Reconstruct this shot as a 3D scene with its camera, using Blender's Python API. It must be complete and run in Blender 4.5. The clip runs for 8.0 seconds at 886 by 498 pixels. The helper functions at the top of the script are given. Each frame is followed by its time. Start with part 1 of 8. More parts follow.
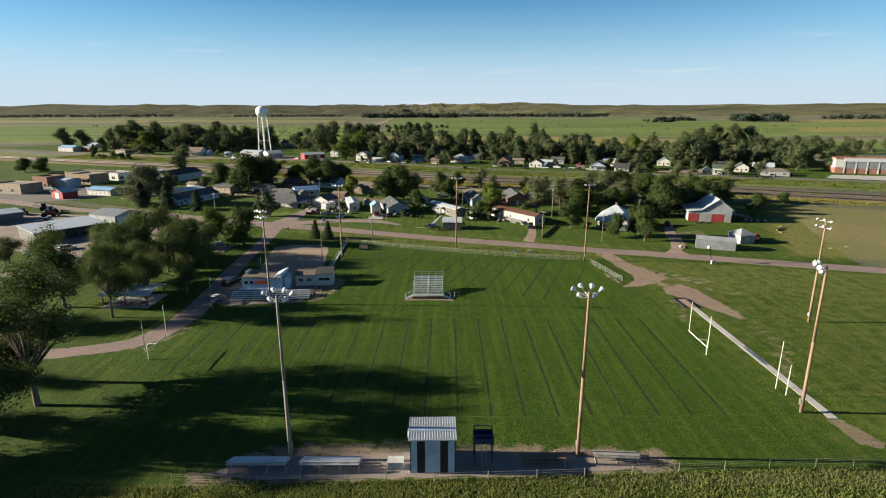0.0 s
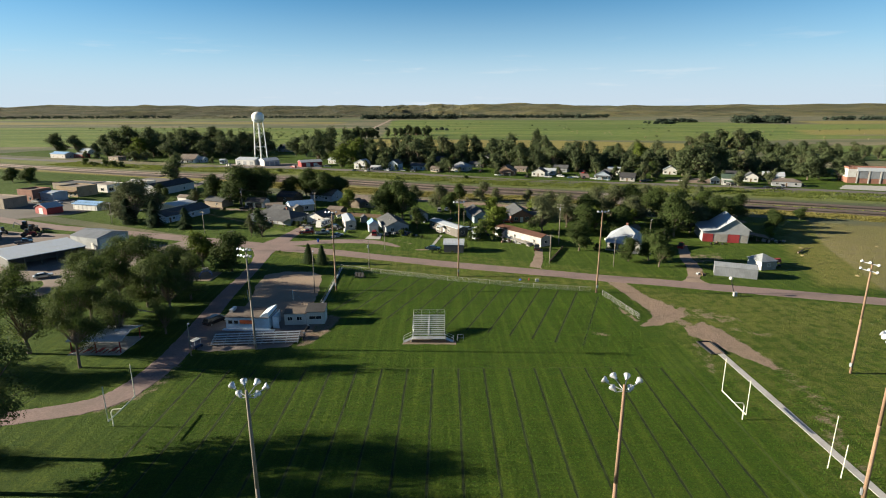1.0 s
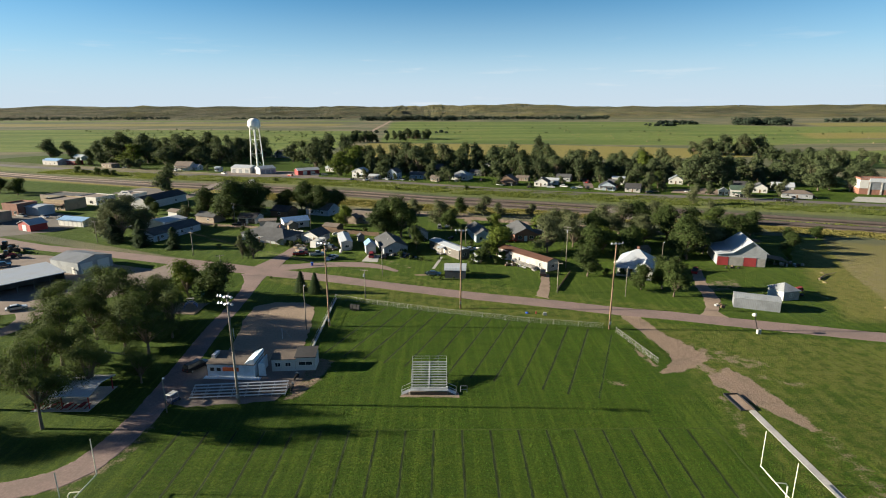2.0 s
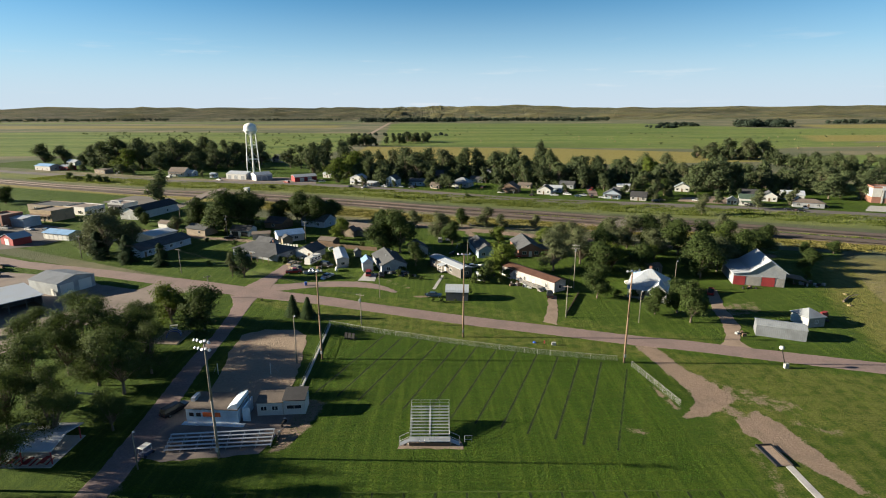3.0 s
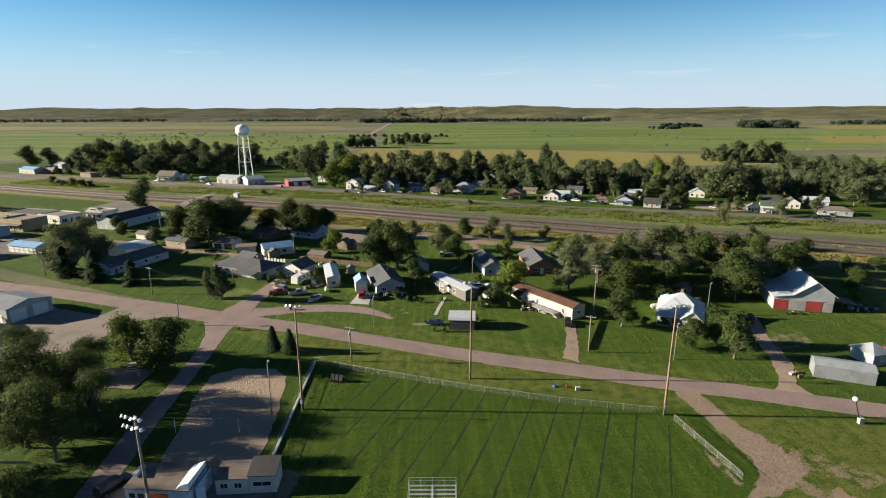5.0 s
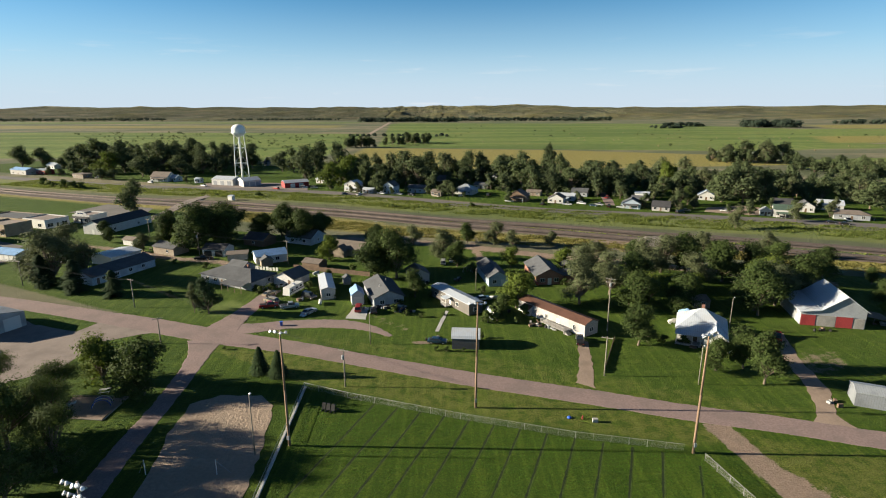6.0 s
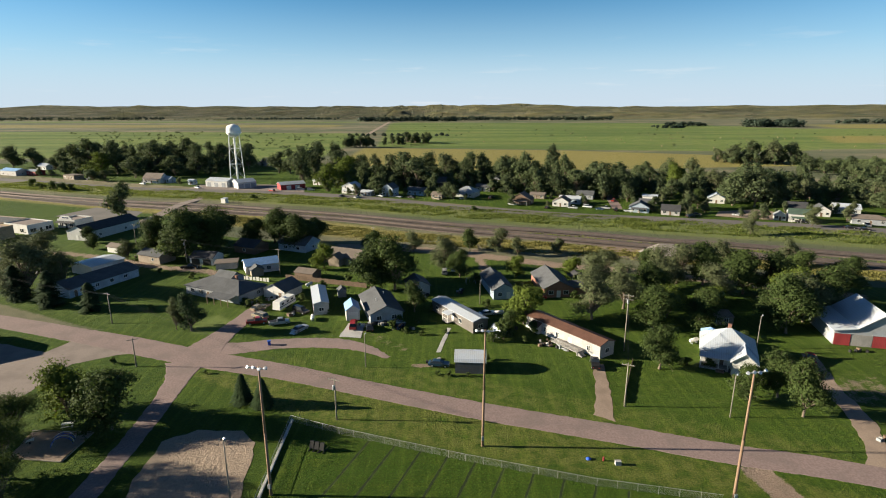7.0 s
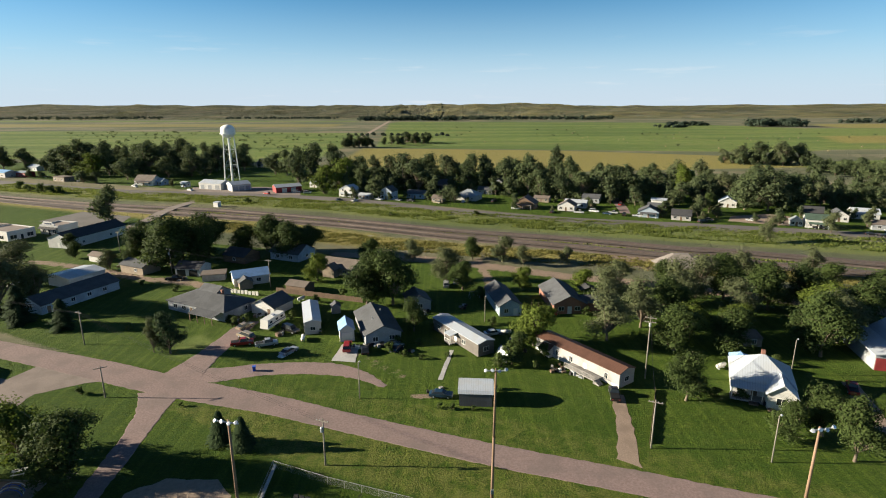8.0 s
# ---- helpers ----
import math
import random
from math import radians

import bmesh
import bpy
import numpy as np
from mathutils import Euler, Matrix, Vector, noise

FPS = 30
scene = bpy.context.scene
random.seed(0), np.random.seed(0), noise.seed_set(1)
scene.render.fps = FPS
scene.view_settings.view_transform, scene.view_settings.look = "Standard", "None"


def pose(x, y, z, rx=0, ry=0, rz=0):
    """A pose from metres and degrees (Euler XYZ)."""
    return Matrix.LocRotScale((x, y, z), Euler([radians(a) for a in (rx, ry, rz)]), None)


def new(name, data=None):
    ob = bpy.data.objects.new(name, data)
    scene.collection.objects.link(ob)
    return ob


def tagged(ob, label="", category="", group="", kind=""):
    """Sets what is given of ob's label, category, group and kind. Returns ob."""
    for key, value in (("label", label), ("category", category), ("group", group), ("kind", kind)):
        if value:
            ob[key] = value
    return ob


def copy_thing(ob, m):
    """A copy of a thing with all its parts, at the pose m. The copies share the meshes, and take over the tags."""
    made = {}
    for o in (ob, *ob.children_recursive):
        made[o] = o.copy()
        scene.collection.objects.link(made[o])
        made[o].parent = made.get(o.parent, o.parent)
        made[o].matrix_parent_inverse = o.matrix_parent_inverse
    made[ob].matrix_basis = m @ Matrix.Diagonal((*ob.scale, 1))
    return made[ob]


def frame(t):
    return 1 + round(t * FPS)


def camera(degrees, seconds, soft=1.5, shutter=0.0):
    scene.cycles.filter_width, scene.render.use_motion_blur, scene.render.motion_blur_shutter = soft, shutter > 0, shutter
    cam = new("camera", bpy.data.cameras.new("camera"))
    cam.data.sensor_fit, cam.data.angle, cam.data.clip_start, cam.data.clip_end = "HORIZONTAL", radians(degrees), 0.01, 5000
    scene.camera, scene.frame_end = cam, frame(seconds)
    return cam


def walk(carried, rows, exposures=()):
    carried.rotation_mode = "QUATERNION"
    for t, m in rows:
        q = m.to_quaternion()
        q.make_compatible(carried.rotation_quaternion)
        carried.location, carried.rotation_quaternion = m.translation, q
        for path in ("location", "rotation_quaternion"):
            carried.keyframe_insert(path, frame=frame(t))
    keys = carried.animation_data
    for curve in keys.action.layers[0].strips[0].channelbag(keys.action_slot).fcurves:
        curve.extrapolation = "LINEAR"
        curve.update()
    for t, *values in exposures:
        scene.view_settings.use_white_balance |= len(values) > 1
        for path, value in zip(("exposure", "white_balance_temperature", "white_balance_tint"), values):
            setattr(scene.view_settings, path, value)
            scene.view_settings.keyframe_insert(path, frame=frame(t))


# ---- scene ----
cam = camera(78.0, 8.0, 1.05)
METRES, EYE, TILT, LEAN, TURN = 92.7, 40.7, -14.5, 0.14, 0.0
ROWS = [
    (0.0, 0.0, 0.0, 0.0, 0.0, 0.0, 0.0),
    (0.5, -0.002, 0.0573, 0.0412, -0.02, -0.01, 0.03),
    (1.0, -0.005, 0.1129, 0.0836, -0.04, -0.0, 0.06),
    (1.5, -0.0073, 0.1664, 0.1272, -0.07, -0.0, 0.06),
    (3.0, -0.0137, 0.3213, 0.2304, -0.14, 0.08, 0.1),
    (3.5, -0.0154, 0.3742, 0.2474, -0.15, 0.11, 0.1),
    (4.0, -0.0174, 0.4269, 0.2607, -0.16, 0.13, 0.1),
    (4.5, -0.0193, 0.4804, 0.2733, -0.16, 0.15, 0.1),
    (6.0, -0.0264, 0.6491, 0.323, -0.14, 0.03, 0.07),
    (6.5, -0.029, 0.7098, 0.34, -0.15, -0.01, 0.05),
    (7.0, -0.0315, 0.772, 0.3584, -0.15, -0.05, 0.04),
    (7.5, -0.0339, 0.8358, 0.3786, -0.15, -0.1, 0.04),
    (8.0, -0.0368, 0.9003, 0.3985, -0.16, -0.14, 0.03),
]
walk(cam, [(t, pose(0, 0, EYE, TILT, LEAN, TURN) @ pose(METRES * x, METRES * y, METRES * z, 90 + pitch, roll, yaw)) for t, x, y, z, yaw, pitch, roll in ROWS], [(0.0, 1.60, 6450, 7)])

# ---- light ----
SUN_EL, SUN_AZ = 16.0, 178.0   # the sun's height, and its bearing counted from +x
sun_way = Vector((-math.cos(radians(SUN_EL)) * math.cos(radians(SUN_AZ)), -math.cos(radians(SUN_EL)) * math.sin(radians(SUN_AZ)), -math.sin(radians(SUN_EL))))
sun = new("sun", bpy.data.lights.new("sun", "SUN"))
sun.data.energy, sun.data.angle, sun.data.color = 5.0, radians(0.6), (1.0, 0.87, 0.67)
sun.matrix_world = Matrix.Translation((0, 0, 120)) @ sun_way.to_track_quat("-Z", "Y").to_matrix().to_4x4()
world = bpy.data.worlds.new("sky")
scene.world = world
world.use_nodes = True
wn, wl = world.node_tree.nodes, world.node_tree.links
sky = wn.new("ShaderNodeTexSky")
sky.sky_type, sky.sun_disc = "NISHITA", False
sky.sun_elevation, sky.sun_rotation = radians(SUN_EL), radians(90 - SUN_AZ)
sky.air_density, sky.dust_density, sky.ozone_density, sky.altitude = 1.0, 0.0, 4.0, 900
# deeper blue low in the sky, and pale haze close over the plain
coord, split = wn.new("ShaderNodeTexCoord"), wn.new("ShaderNodeSeparateXYZ")
wl.new(coord.outputs["Generated"], split.inputs[0])
layers = sky.outputs[0]
for lo, hi, most, blend, col in ((2.0, 3.0, 1.0, "MULTIPLY", (0.47, 0.48, 0.50)), (0.18, 0.5, 1.0, "MULTIPLY", (0.92, 1.60, 1.72)), (-0.02, 0.21, 0.95, "MIX", (3.72, 4.92, 6.05)), (-0.03, 0.11, 0.9, "MIX", (4.25, 4.78, 5.42))):
    rise, mix = wn.new("ShaderNodeMapRange"), wn.new("ShaderNodeMix")
    rise.interpolation_type = "SMOOTHSTEP"
    for k, v in zip(("From Min", "From Max", "To Min", "To Max"), (lo, hi, most, 0.0)):
        rise.inputs[k].default_value = v
    mix.data_type, mix.blend_type = "RGBA", blend
    mix.inputs[7].default_value = (*col, 1)
    wl.new(split.outputs["Z"], rise.inputs["Value"])
    wl.new(rise.outputs[0], mix.inputs[0])
    wl.new(layers, mix.inputs[6])
    layers = mix.outputs[2]
# faint wisps low over the horizon
wisp_map, wisp, thin, low, share, mix = (wn.new(k) for k in ("ShaderNodeMapping", "ShaderNodeTexNoise", "ShaderNodeMapRange", "ShaderNodeMapRange", "ShaderNodeMath", "ShaderNodeMix"))
wisp_map.inputs["Scale"].default_value = (5.0, 5.0, 55.0)
wisp.inputs["Scale"].default_value, wisp.inputs["Detail"].default_value, wisp.inputs["Roughness"].default_value = 1.0, 6.0, 0.6
for node, lo, hi, a, c in ((thin, 0.57, 0.75, 0.0, 0.4), (low, 0.13, 0.06, 0.0, 1.0)):
    node.interpolation_type = "SMOOTHSTEP"
    for k, v in zip(("From Min", "From Max", "To Min", "To Max"), (lo, hi, a, c)):
        node.inputs[k].default_value = v
share.operation, mix.data_type = "MULTIPLY", "RGBA"
mix.inputs[7].default_value = (6.0, 5.95, 6.05, 1)
wl.new(coord.outputs["Generated"], wisp_map.inputs["Vector"])
wl.new(wisp_map.outputs[0], wisp.inputs["Vector"])
wl.new(wisp.outputs["Fac"], thin.inputs["Value"])
wl.new(split.outputs["Z"], low.inputs["Value"])
wl.new(thin.outputs[0], share.inputs[0])
wl.new(low.outputs[0], share.inputs[1])
wl.new(share.outputs[0], mix.inputs[0])
wl.new(layers, mix.inputs[6])
layers = mix.outputs[2]
wl.new(layers, wn["Background"].inputs[0])
wn["Background"].inputs[1].default_value = 0.050

# ---- materials ----
def noise_node(nt, scale, detail=4, rough=0.6, world_space=True):
    n = nt.nodes.new("ShaderNodeTexNoise")
    n.inputs["Scale"].default_value, n.inputs["Detail"].default_value, n.inputs["Roughness"].default_value = scale, detail, rough
    src = nt.nodes.new("ShaderNodeNewGeometry").outputs["Position"] if world_space else nt.nodes.new("ShaderNodeTexCoord").outputs["Object"]
    nt.links.new(src, n.inputs["Vector"])
    return n.outputs["Fac"]


def ramp(nt, fac, lo, hi, a=0.0, b=1.0):
    n = nt.nodes.new("ShaderNodeMapRange")
    n.interpolation_type = "SMOOTHSTEP"
    for k, v in zip(("From Min", "From Max", "To Min", "To Max"), (lo, hi, a, b)):
        n.inputs[k].default_value = v
    nt.links.new(fac, n.inputs["Value"])
    return n.outputs["Result"]


def mixc(nt, fac, a, b, blend="MIX"):
    n = nt.nodes.new("ShaderNodeMix")
    n.data_type, n.blend_type = "RGBA", blend
    for sock, v in ((n.inputs[0], fac), (n.inputs[6], a), (n.inputs[7], b)):
        if isinstance(v, (int, float)):
            sock.default_value = v
        elif isinstance(v, (tuple, list)):
            sock.default_value = (*v[:3], 1)
        else:
            nt.links.new(v, sock)
    return n.outputs[2]


def mathn(nt, op, a, b=0.0):
    n = nt.nodes.new("ShaderNodeMath")
    n.operation = op
    for sock, v in zip(n.inputs, (a, b)):
        if isinstance(v, (int, float)):
            sock.default_value = v
        else:
            nt.links.new(v, sock)
    return n.outputs[0]


def fresh(name, rough=0.8, metal=0.0):
    m = bpy.data.materials.new(name)
    m.use_nodes = True
    nt = m.node_tree
    p = nt.nodes["Principled BSDF"]
    p.inputs["Roughness"].default_value, p.inputs["Metallic"].default_value = rough, metal
    p.inputs["Specular IOR Level"].default_value = 0.3
    return m, nt, p


def bumped(nt, p, fac, strength, dist):
    b = nt.nodes.new("ShaderNodeBump")
    b.inputs["Strength"].default_value, b.inputs["Distance"].default_value = strength, dist
    nt.links.new(fac, b.inputs["Height"])
    nt.links.new(b.outputs[0], p.inputs["Normal"])


def surface(name, col, rough=0.8, metal=0.0, vary=0.25, fine=6.0, coarse=0.35, stain=None, bump=0.2, seam=0.0, axis=0, deep=0.03):
    """A weathered surface: grain, blotches, stains, and seams every so many metres along one of the thing's own axes."""
    m, nt, p = fresh(name, rough, metal)
    f, c = noise_node(nt, fine, 5, 0.65, False), noise_node(nt, coarse, 3, 0.6)
    lo, hi = [v * (1 - vary) for v in col], [min(1, v * (1 + vary)) for v in col]
    out = mixc(nt, ramp(nt, f, 0.3, 0.7), lo, hi)
    out = mixc(nt, ramp(nt, c, 0.42, 0.68, 0.0, 0.6), out, stain or [v * 0.6 for v in col])
    info = nt.nodes.new("ShaderNodeObjectInfo")
    out = mixc(nt, mathn(nt, "MULTIPLY", info.outputs["Random"], 0.25), out, [v * 0.5 for v in col])
    height = f
    if seam:
        wave = nt.nodes.new("ShaderNodeTexWave")
        wave.wave_profile, wave.bands_direction = "SAW", "XYZ"[axis]
        wave.inputs["Scale"].default_value = 2 * math.pi / 20 / seam
        wave.inputs["Distortion"].default_value = 0.0
        nt.links.new(nt.nodes.new("ShaderNodeTexCoord").outputs["Object"], wave.inputs["Vector"])
        line = ramp(nt, wave.outputs["Fac"], 0.0, 0.16)
        out = mixc(nt, line, [v * 0.55 for v in col], out)
        height = line
    nt.links.new(out, p.inputs["Base Color"])
    if bump:
        bumped(nt, p, height, bump, deep)
    return m


def leafy(name, lo, hi, trans=0.28):
    m, nt, p = fresh(name, 0.8)
    p.inputs["Specular IOR Level"].default_value = 0.12
    geo, info = nt.nodes.new("ShaderNodeNewGeometry"), nt.nodes.new("ShaderNodeObjectInfo")
    c = mixc(nt, ramp(nt, geo.outputs["Random Per Island"], -0.4, 1.4), lo, hi)
    c = mixc(nt, ramp(nt, noise_node(nt, 0.35, 2), 0.35, 0.65, 0.0, 0.5), c, [v * 0.62 for v in lo])
    c = mixc(nt, mathn(nt, "MULTIPLY", info.outputs["Random"], 0.4), c, [hi[0] * 0.95, hi[1], hi[2] * 0.9])
    nt.links.new(c, p.inputs["Base Color"])
    tr, mx = nt.nodes.new("ShaderNodeBsdfTranslucent"), nt.nodes.new("ShaderNodeMixShader")
    nt.links.new(mixc(nt, 0.5, c, [hi[0] * 1.2, hi[1] * 1.3, hi[2] * 0.8]), tr.inputs["Color"])
    mx.inputs[0].default_value = trans
    nt.links.new(p.outputs[0], mx.inputs[1])
    nt.links.new(tr.outputs[0], mx.inputs[2])
    nt.links.new(mx.outputs[0], nt.nodes["Material Output"].inputs["Surface"])
    return m


def swath(nt, scale, detail):
    """Noise drawn out along one direction: the mower's passes."""
    mp = nt.nodes.new("ShaderNodeMapping")
    mp.inputs["Scale"].default_value = scale
    nt.links.new(nt.nodes.new("ShaderNodeNewGeometry").outputs["Position"], mp.inputs["Vector"])
    n = nt.nodes.new("ShaderNodeTexNoise")
    n.inputs["Scale"].default_value, n.inputs["Detail"].default_value = 1.0, detail
    nt.links.new(mp.outputs[0], n.inputs["Vector"])
    return n.outputs["Fac"]


def ground_material():
    """Grass, dry grass, worn soil and crops, told apart by the sheet's own attributes, with ragged edges."""
    m, nt, p = fresh("ground_cover", 0.95)
    p.inputs["Specular IOR Level"].default_value = 0.13

    def att(name):
        a = nt.nodes.new("ShaderNodeAttribute")
        a.attribute_name = name
        return a.outputs["Fac"]
    fine, mid, big, wide = noise_node(nt, 3.2, 6, 0.75), noise_node(nt, 0.45, 5, 0.6), noise_node(nt, 0.06, 4), noise_node(nt, 0.006, 4)
    blade = noise_node(nt, 1.3, 8, 0.85)
    lush = mixc(nt, ramp(nt, fine, 0.34, 0.66), (0.022, 0.057, 0.004), (0.160, 0.208, 0.017))
    lush = mixc(nt, ramp(nt, blade, 0.40, 0.62, 0, 0.55), (0.022, 0.048, 0.004), lush)
    lush = mixc(nt, ramp(nt, mid, 0.42, 0.72, 0, 0.35), lush, (0.143, 0.165, 0.018))
    lush = mixc(nt, ramp(nt, big, 0.40, 0.70, 0, 0.55), lush, (0.051, 0.089, 0.009))
    lush = mixc(nt, ramp(nt, noise_node(nt, 0.9, 4, 0.7), 0.46, 0.66, 0, 0.6), lush, (0.030, 0.061, 0.006))
    lush = mixc(nt, ramp(nt, swath(nt, (0.03, 1.0, 1), 3), 0.40, 0.60, 0, 0.55), lush, (0.039, 0.078, 0.007))
    lush = mixc(nt, ramp(nt, swath(nt, (0.9, 0.035, 1), 4), 0.44, 0.66, 0, 0.25), lush, (0.148, 0.199, 0.024))
    lush = mixc(nt, ramp(nt, noise_node(nt, 2.6, 3, 0.6), 0.36, 0.56, 0.6, 0.0), lush, (0.027, 0.057, 0.006))
    # Extra blue in the dry, prairie and crop colours paints in distance haze.
    dry = mixc(nt, ramp(nt, fine, 0.3, 0.7), (0.153, 0.140, 0.041), (0.333, 0.270, 0.090))
    dry = mixc(nt, ramp(nt, mid, 0.45, 0.7, 0, 0.55), dry, (0.077, 0.108, 0.032))
    streak = swath(nt, (0.0016, 0.011, 1), 6)
    prairie = mixc(nt, ramp(nt, wide, 0.38, 0.62), (0.108, 0.112, 0.066), (0.215, 0.185, 0.122))
    prairie = mixc(nt, ramp(nt, streak, 0.42, 0.60, 0, 0.75), prairie, (0.077, 0.095, 0.056))
    prairie = mixc(nt, ramp(nt, big, 0.4, 0.7, 0, 0.45), prairie, (0.068, 0.088, 0.043))
    prairie = mixc(nt, mathn(nt, "MULTIPLY", att("hill"), ramp(nt, swath(nt, (0.0075, 0.012, 1), 7), 0.48, 0.62, 0, 0.45)), prairie, (0.070, 0.078, 0.056))
    crop = mixc(nt, ramp(nt, big, 0.35, 0.7), (0.118, 0.168, 0.040), (0.182, 0.210, 0.062))
    crop = mixc(nt, ramp(nt, streak, 0.44, 0.60, 0, 0.75), crop, (0.070, 0.115, 0.029))
    crop = mixc(nt, ramp(nt, wide, 0.5, 0.66, 0, 0.45), crop, (0.176, 0.178, 0.060))
    crop = mixc(nt, ramp(nt, mid, 0.46, 0.64, 0, 0.55), crop, (0.065, 0.101, 0.027))
    soil = mixc(nt, ramp(nt, fine, 0.3, 0.7), (0.200, 0.145, 0.112), (0.315, 0.240, 0.190))
    soil = mixc(nt, ramp(nt, mid, 0.45, 0.68, 0, 0.5), soil, (0.175, 0.135, 0.105))

    def edge(name, soft=0.16, rag=0.5):
        v = mathn(nt, "ADD", att(name), mathn(nt, "MULTIPLY", mathn(nt, "SUBTRACT", mid, 0.5), rag))
        return ramp(nt, mathn(nt, "ADD", v, mathn(nt, "MULTIPLY", mathn(nt, "SUBTRACT", fine, 0.5), rag * 0.6)), 0.5 - soft, 0.5 + soft)
    c = mixc(nt, edge("lawn"), prairie, lush)
    c = mixc(nt, edge("crop", 0.2, 0.2), c, crop)
    c = mixc(nt, edge("dry", 0.35, 0.9), c, dry)
    c = mixc(nt, edge("soil", 0.14, 1.25), c, soil)
    nt.links.new(c, p.inputs["Base Color"])
    gully = mathn(nt, "MULTIPLY", swath(nt, (0.0042, 0.0075, 1), 5), mathn(nt, "MULTIPLY", att("hill"), 420.0))
    bumped(nt, p, mathn(nt, "ADD", mathn(nt, "ADD", fine, mid), gully), 1.0, 0.5)
    return m


M_ground = ground_material()
M_leaf = leafy("broad_leaves", (0.032, 0.052, 0.018), (0.096, 0.124, 0.036), 0.24)
M_leaf_deep = leafy("deep_green_leaves", (0.023, 0.041, 0.013), (0.068, 0.092, 0.026), 0.2)
M_leaf_bright = leafy("bright_leaves", (0.056, 0.088, 0.016), (0.138, 0.170, 0.032), 0.26)
M_leaf_grey = leafy("grey_leaves", (0.058, 0.074, 0.038), (0.124, 0.136, 0.068), 0.2)
# The blue of haze over distance is put into these leaf colours.
M_leaf_far = leafy("hazy_belt_leaves", (0.034, 0.052, 0.028), (0.104, 0.126, 0.058), 0.24)
M_leaf_dim = leafy("woodland_leaves", (0.022, 0.036, 0.028), (0.060, 0.080, 0.058), 0.2)
M_needle = leafy("needles", (0.016, 0.032, 0.014), (0.052, 0.082, 0.032), 0.1)
M_weed = leafy("weed_leaves", (0.045, 0.075, 0.018), (0.20, 0.22, 0.06), 0.35)
M_bark = surface("bark", (0.16, 0.125, 0.095), 0.95, vary=0.4, fine=9, bump=0.6)
M_pole = surface("creosoted_pole", (0.26, 0.17, 0.115), 0.9, vary=0.3, fine=12)
M_greypole = surface("weathered_pole", (0.24, 0.215, 0.18), 0.9, vary=0.3, fine=12)
M_gravel = surface("pinkish_gravel_road", (0.226, 0.165, 0.154), 0.95, vary=0.2, fine=2.5, coarse=0.16, stain=(0.155, 0.125, 0.115), bump=0.15)
M_soil = surface("packed_soil", (0.284, 0.215, 0.168), 0.95, vary=0.2, fine=5, coarse=0.2, bump=0.12)
M_lot = surface("dusty_lot", (0.228, 0.186, 0.164), 0.95, vary=0.16, fine=5, coarse=0.15, bump=0.1)
M_street = surface("grey_street", (0.134, 0.122, 0.114), 0.95, vary=0.18, fine=4, coarse=0.06, bump=0.1)
M_sand = surface("raked_sand", (0.316, 0.243, 0.183), 0.95, vary=0.15, fine=1.5, coarse=0.1, stain=(0.297, 0.223, 0.168), bump=1.0, deep=0.3)
M_asphalt = surface("worn_asphalt", (0.129, 0.116, 0.112), 0.9, vary=0.15, fine=1.5, coarse=0.05)
M_concrete = surface("pale_concrete", (0.44, 0.43, 0.42), 0.85, vary=0.12, fine=3)
M_ballast = surface("rusty_ballast", (0.115, 0.090, 0.078), 0.95, vary=0.35, fine=2.5, coarse=0.08)
M_rail = surface("steel_rail", (0.28, 0.22, 0.19), 0.45, 0.8)
M_white = surface("white_siding", (0.539, 0.535, 0.521), 0.6, vary=0.06, stain=(0.465, 0.446, 0.419), seam=0.25, axis=2, bump=0.3)
M_paint = surface("white_paint", (0.651, 0.642, 0.614), 0.5, vary=0.05, stain=(0.614, 0.595, 0.558))
M_cream = surface("cream_siding", (0.391, 0.372, 0.363), 0.6, vary=0.08, seam=0.25, axis=2)
M_grey = surface("grey_siding", (0.307, 0.321, 0.344), 0.65, vary=0.1, seam=0.22, axis=2)
M_darkgrey = surface("dark_grey_siding", (0.112, 0.112, 0.116), 0.6, vary=0.15, seam=0.3, axis=0)
M_bluewall = surface("pale_blue_siding", (0.335, 0.400, 0.465), 0.6, vary=0.1, seam=0.22, axis=2)
M_skyblue = surface("pale_blue_painted_block", (0.595, 0.688, 0.781), 0.6, vary=0.08)
M_tan = surface("tan_siding", (0.269, 0.218, 0.166), 0.7, vary=0.12, seam=0.22, axis=2)
M_taupe = surface("taupe_siding", (0.140, 0.126, 0.116), 0.65, vary=0.1, seam=0.25, axis=2)
M_brown = surface("brown_boards", (0.158, 0.107, 0.074), 0.8, vary=0.3, seam=0.2, axis=0)
M_brick = surface("red_brick", (0.27, 0.135, 0.10), 0.85, vary=0.25, fine=10)
M_yellowbrick = surface("buff_brick", (0.323, 0.246, 0.157), 0.85, vary=0.15, fine=8)
M_red = surface("red_barn_paint", (0.30, 0.042, 0.045), 0.65, vary=0.2, seam=0.3, axis=0)
M_rotboard = surface("rotten_brown_boards", (0.235, 0.185, 0.15), 0.95, vary=0.35, seam=0.22, axis=0)
M_oldwood = surface("silvered_boards", (0.30, 0.285, 0.27), 0.9, vary=0.3, seam=0.22, axis=0)
M_shingle = surface("grey_shingles", (0.092, 0.096, 0.105), 0.9, vary=0.25, fine=5, seam=0.3, axis=1)
M_darkshingle = surface("dark_shingles", (0.055, 0.055, 0.06), 0.9, vary=0.25, fine=5, seam=0.3, axis=1)
M_brownroof = surface("brown_metal_roof", (0.11, 0.056, 0.04), 0.6, vary=0.2, seam=0.5, axis=0)
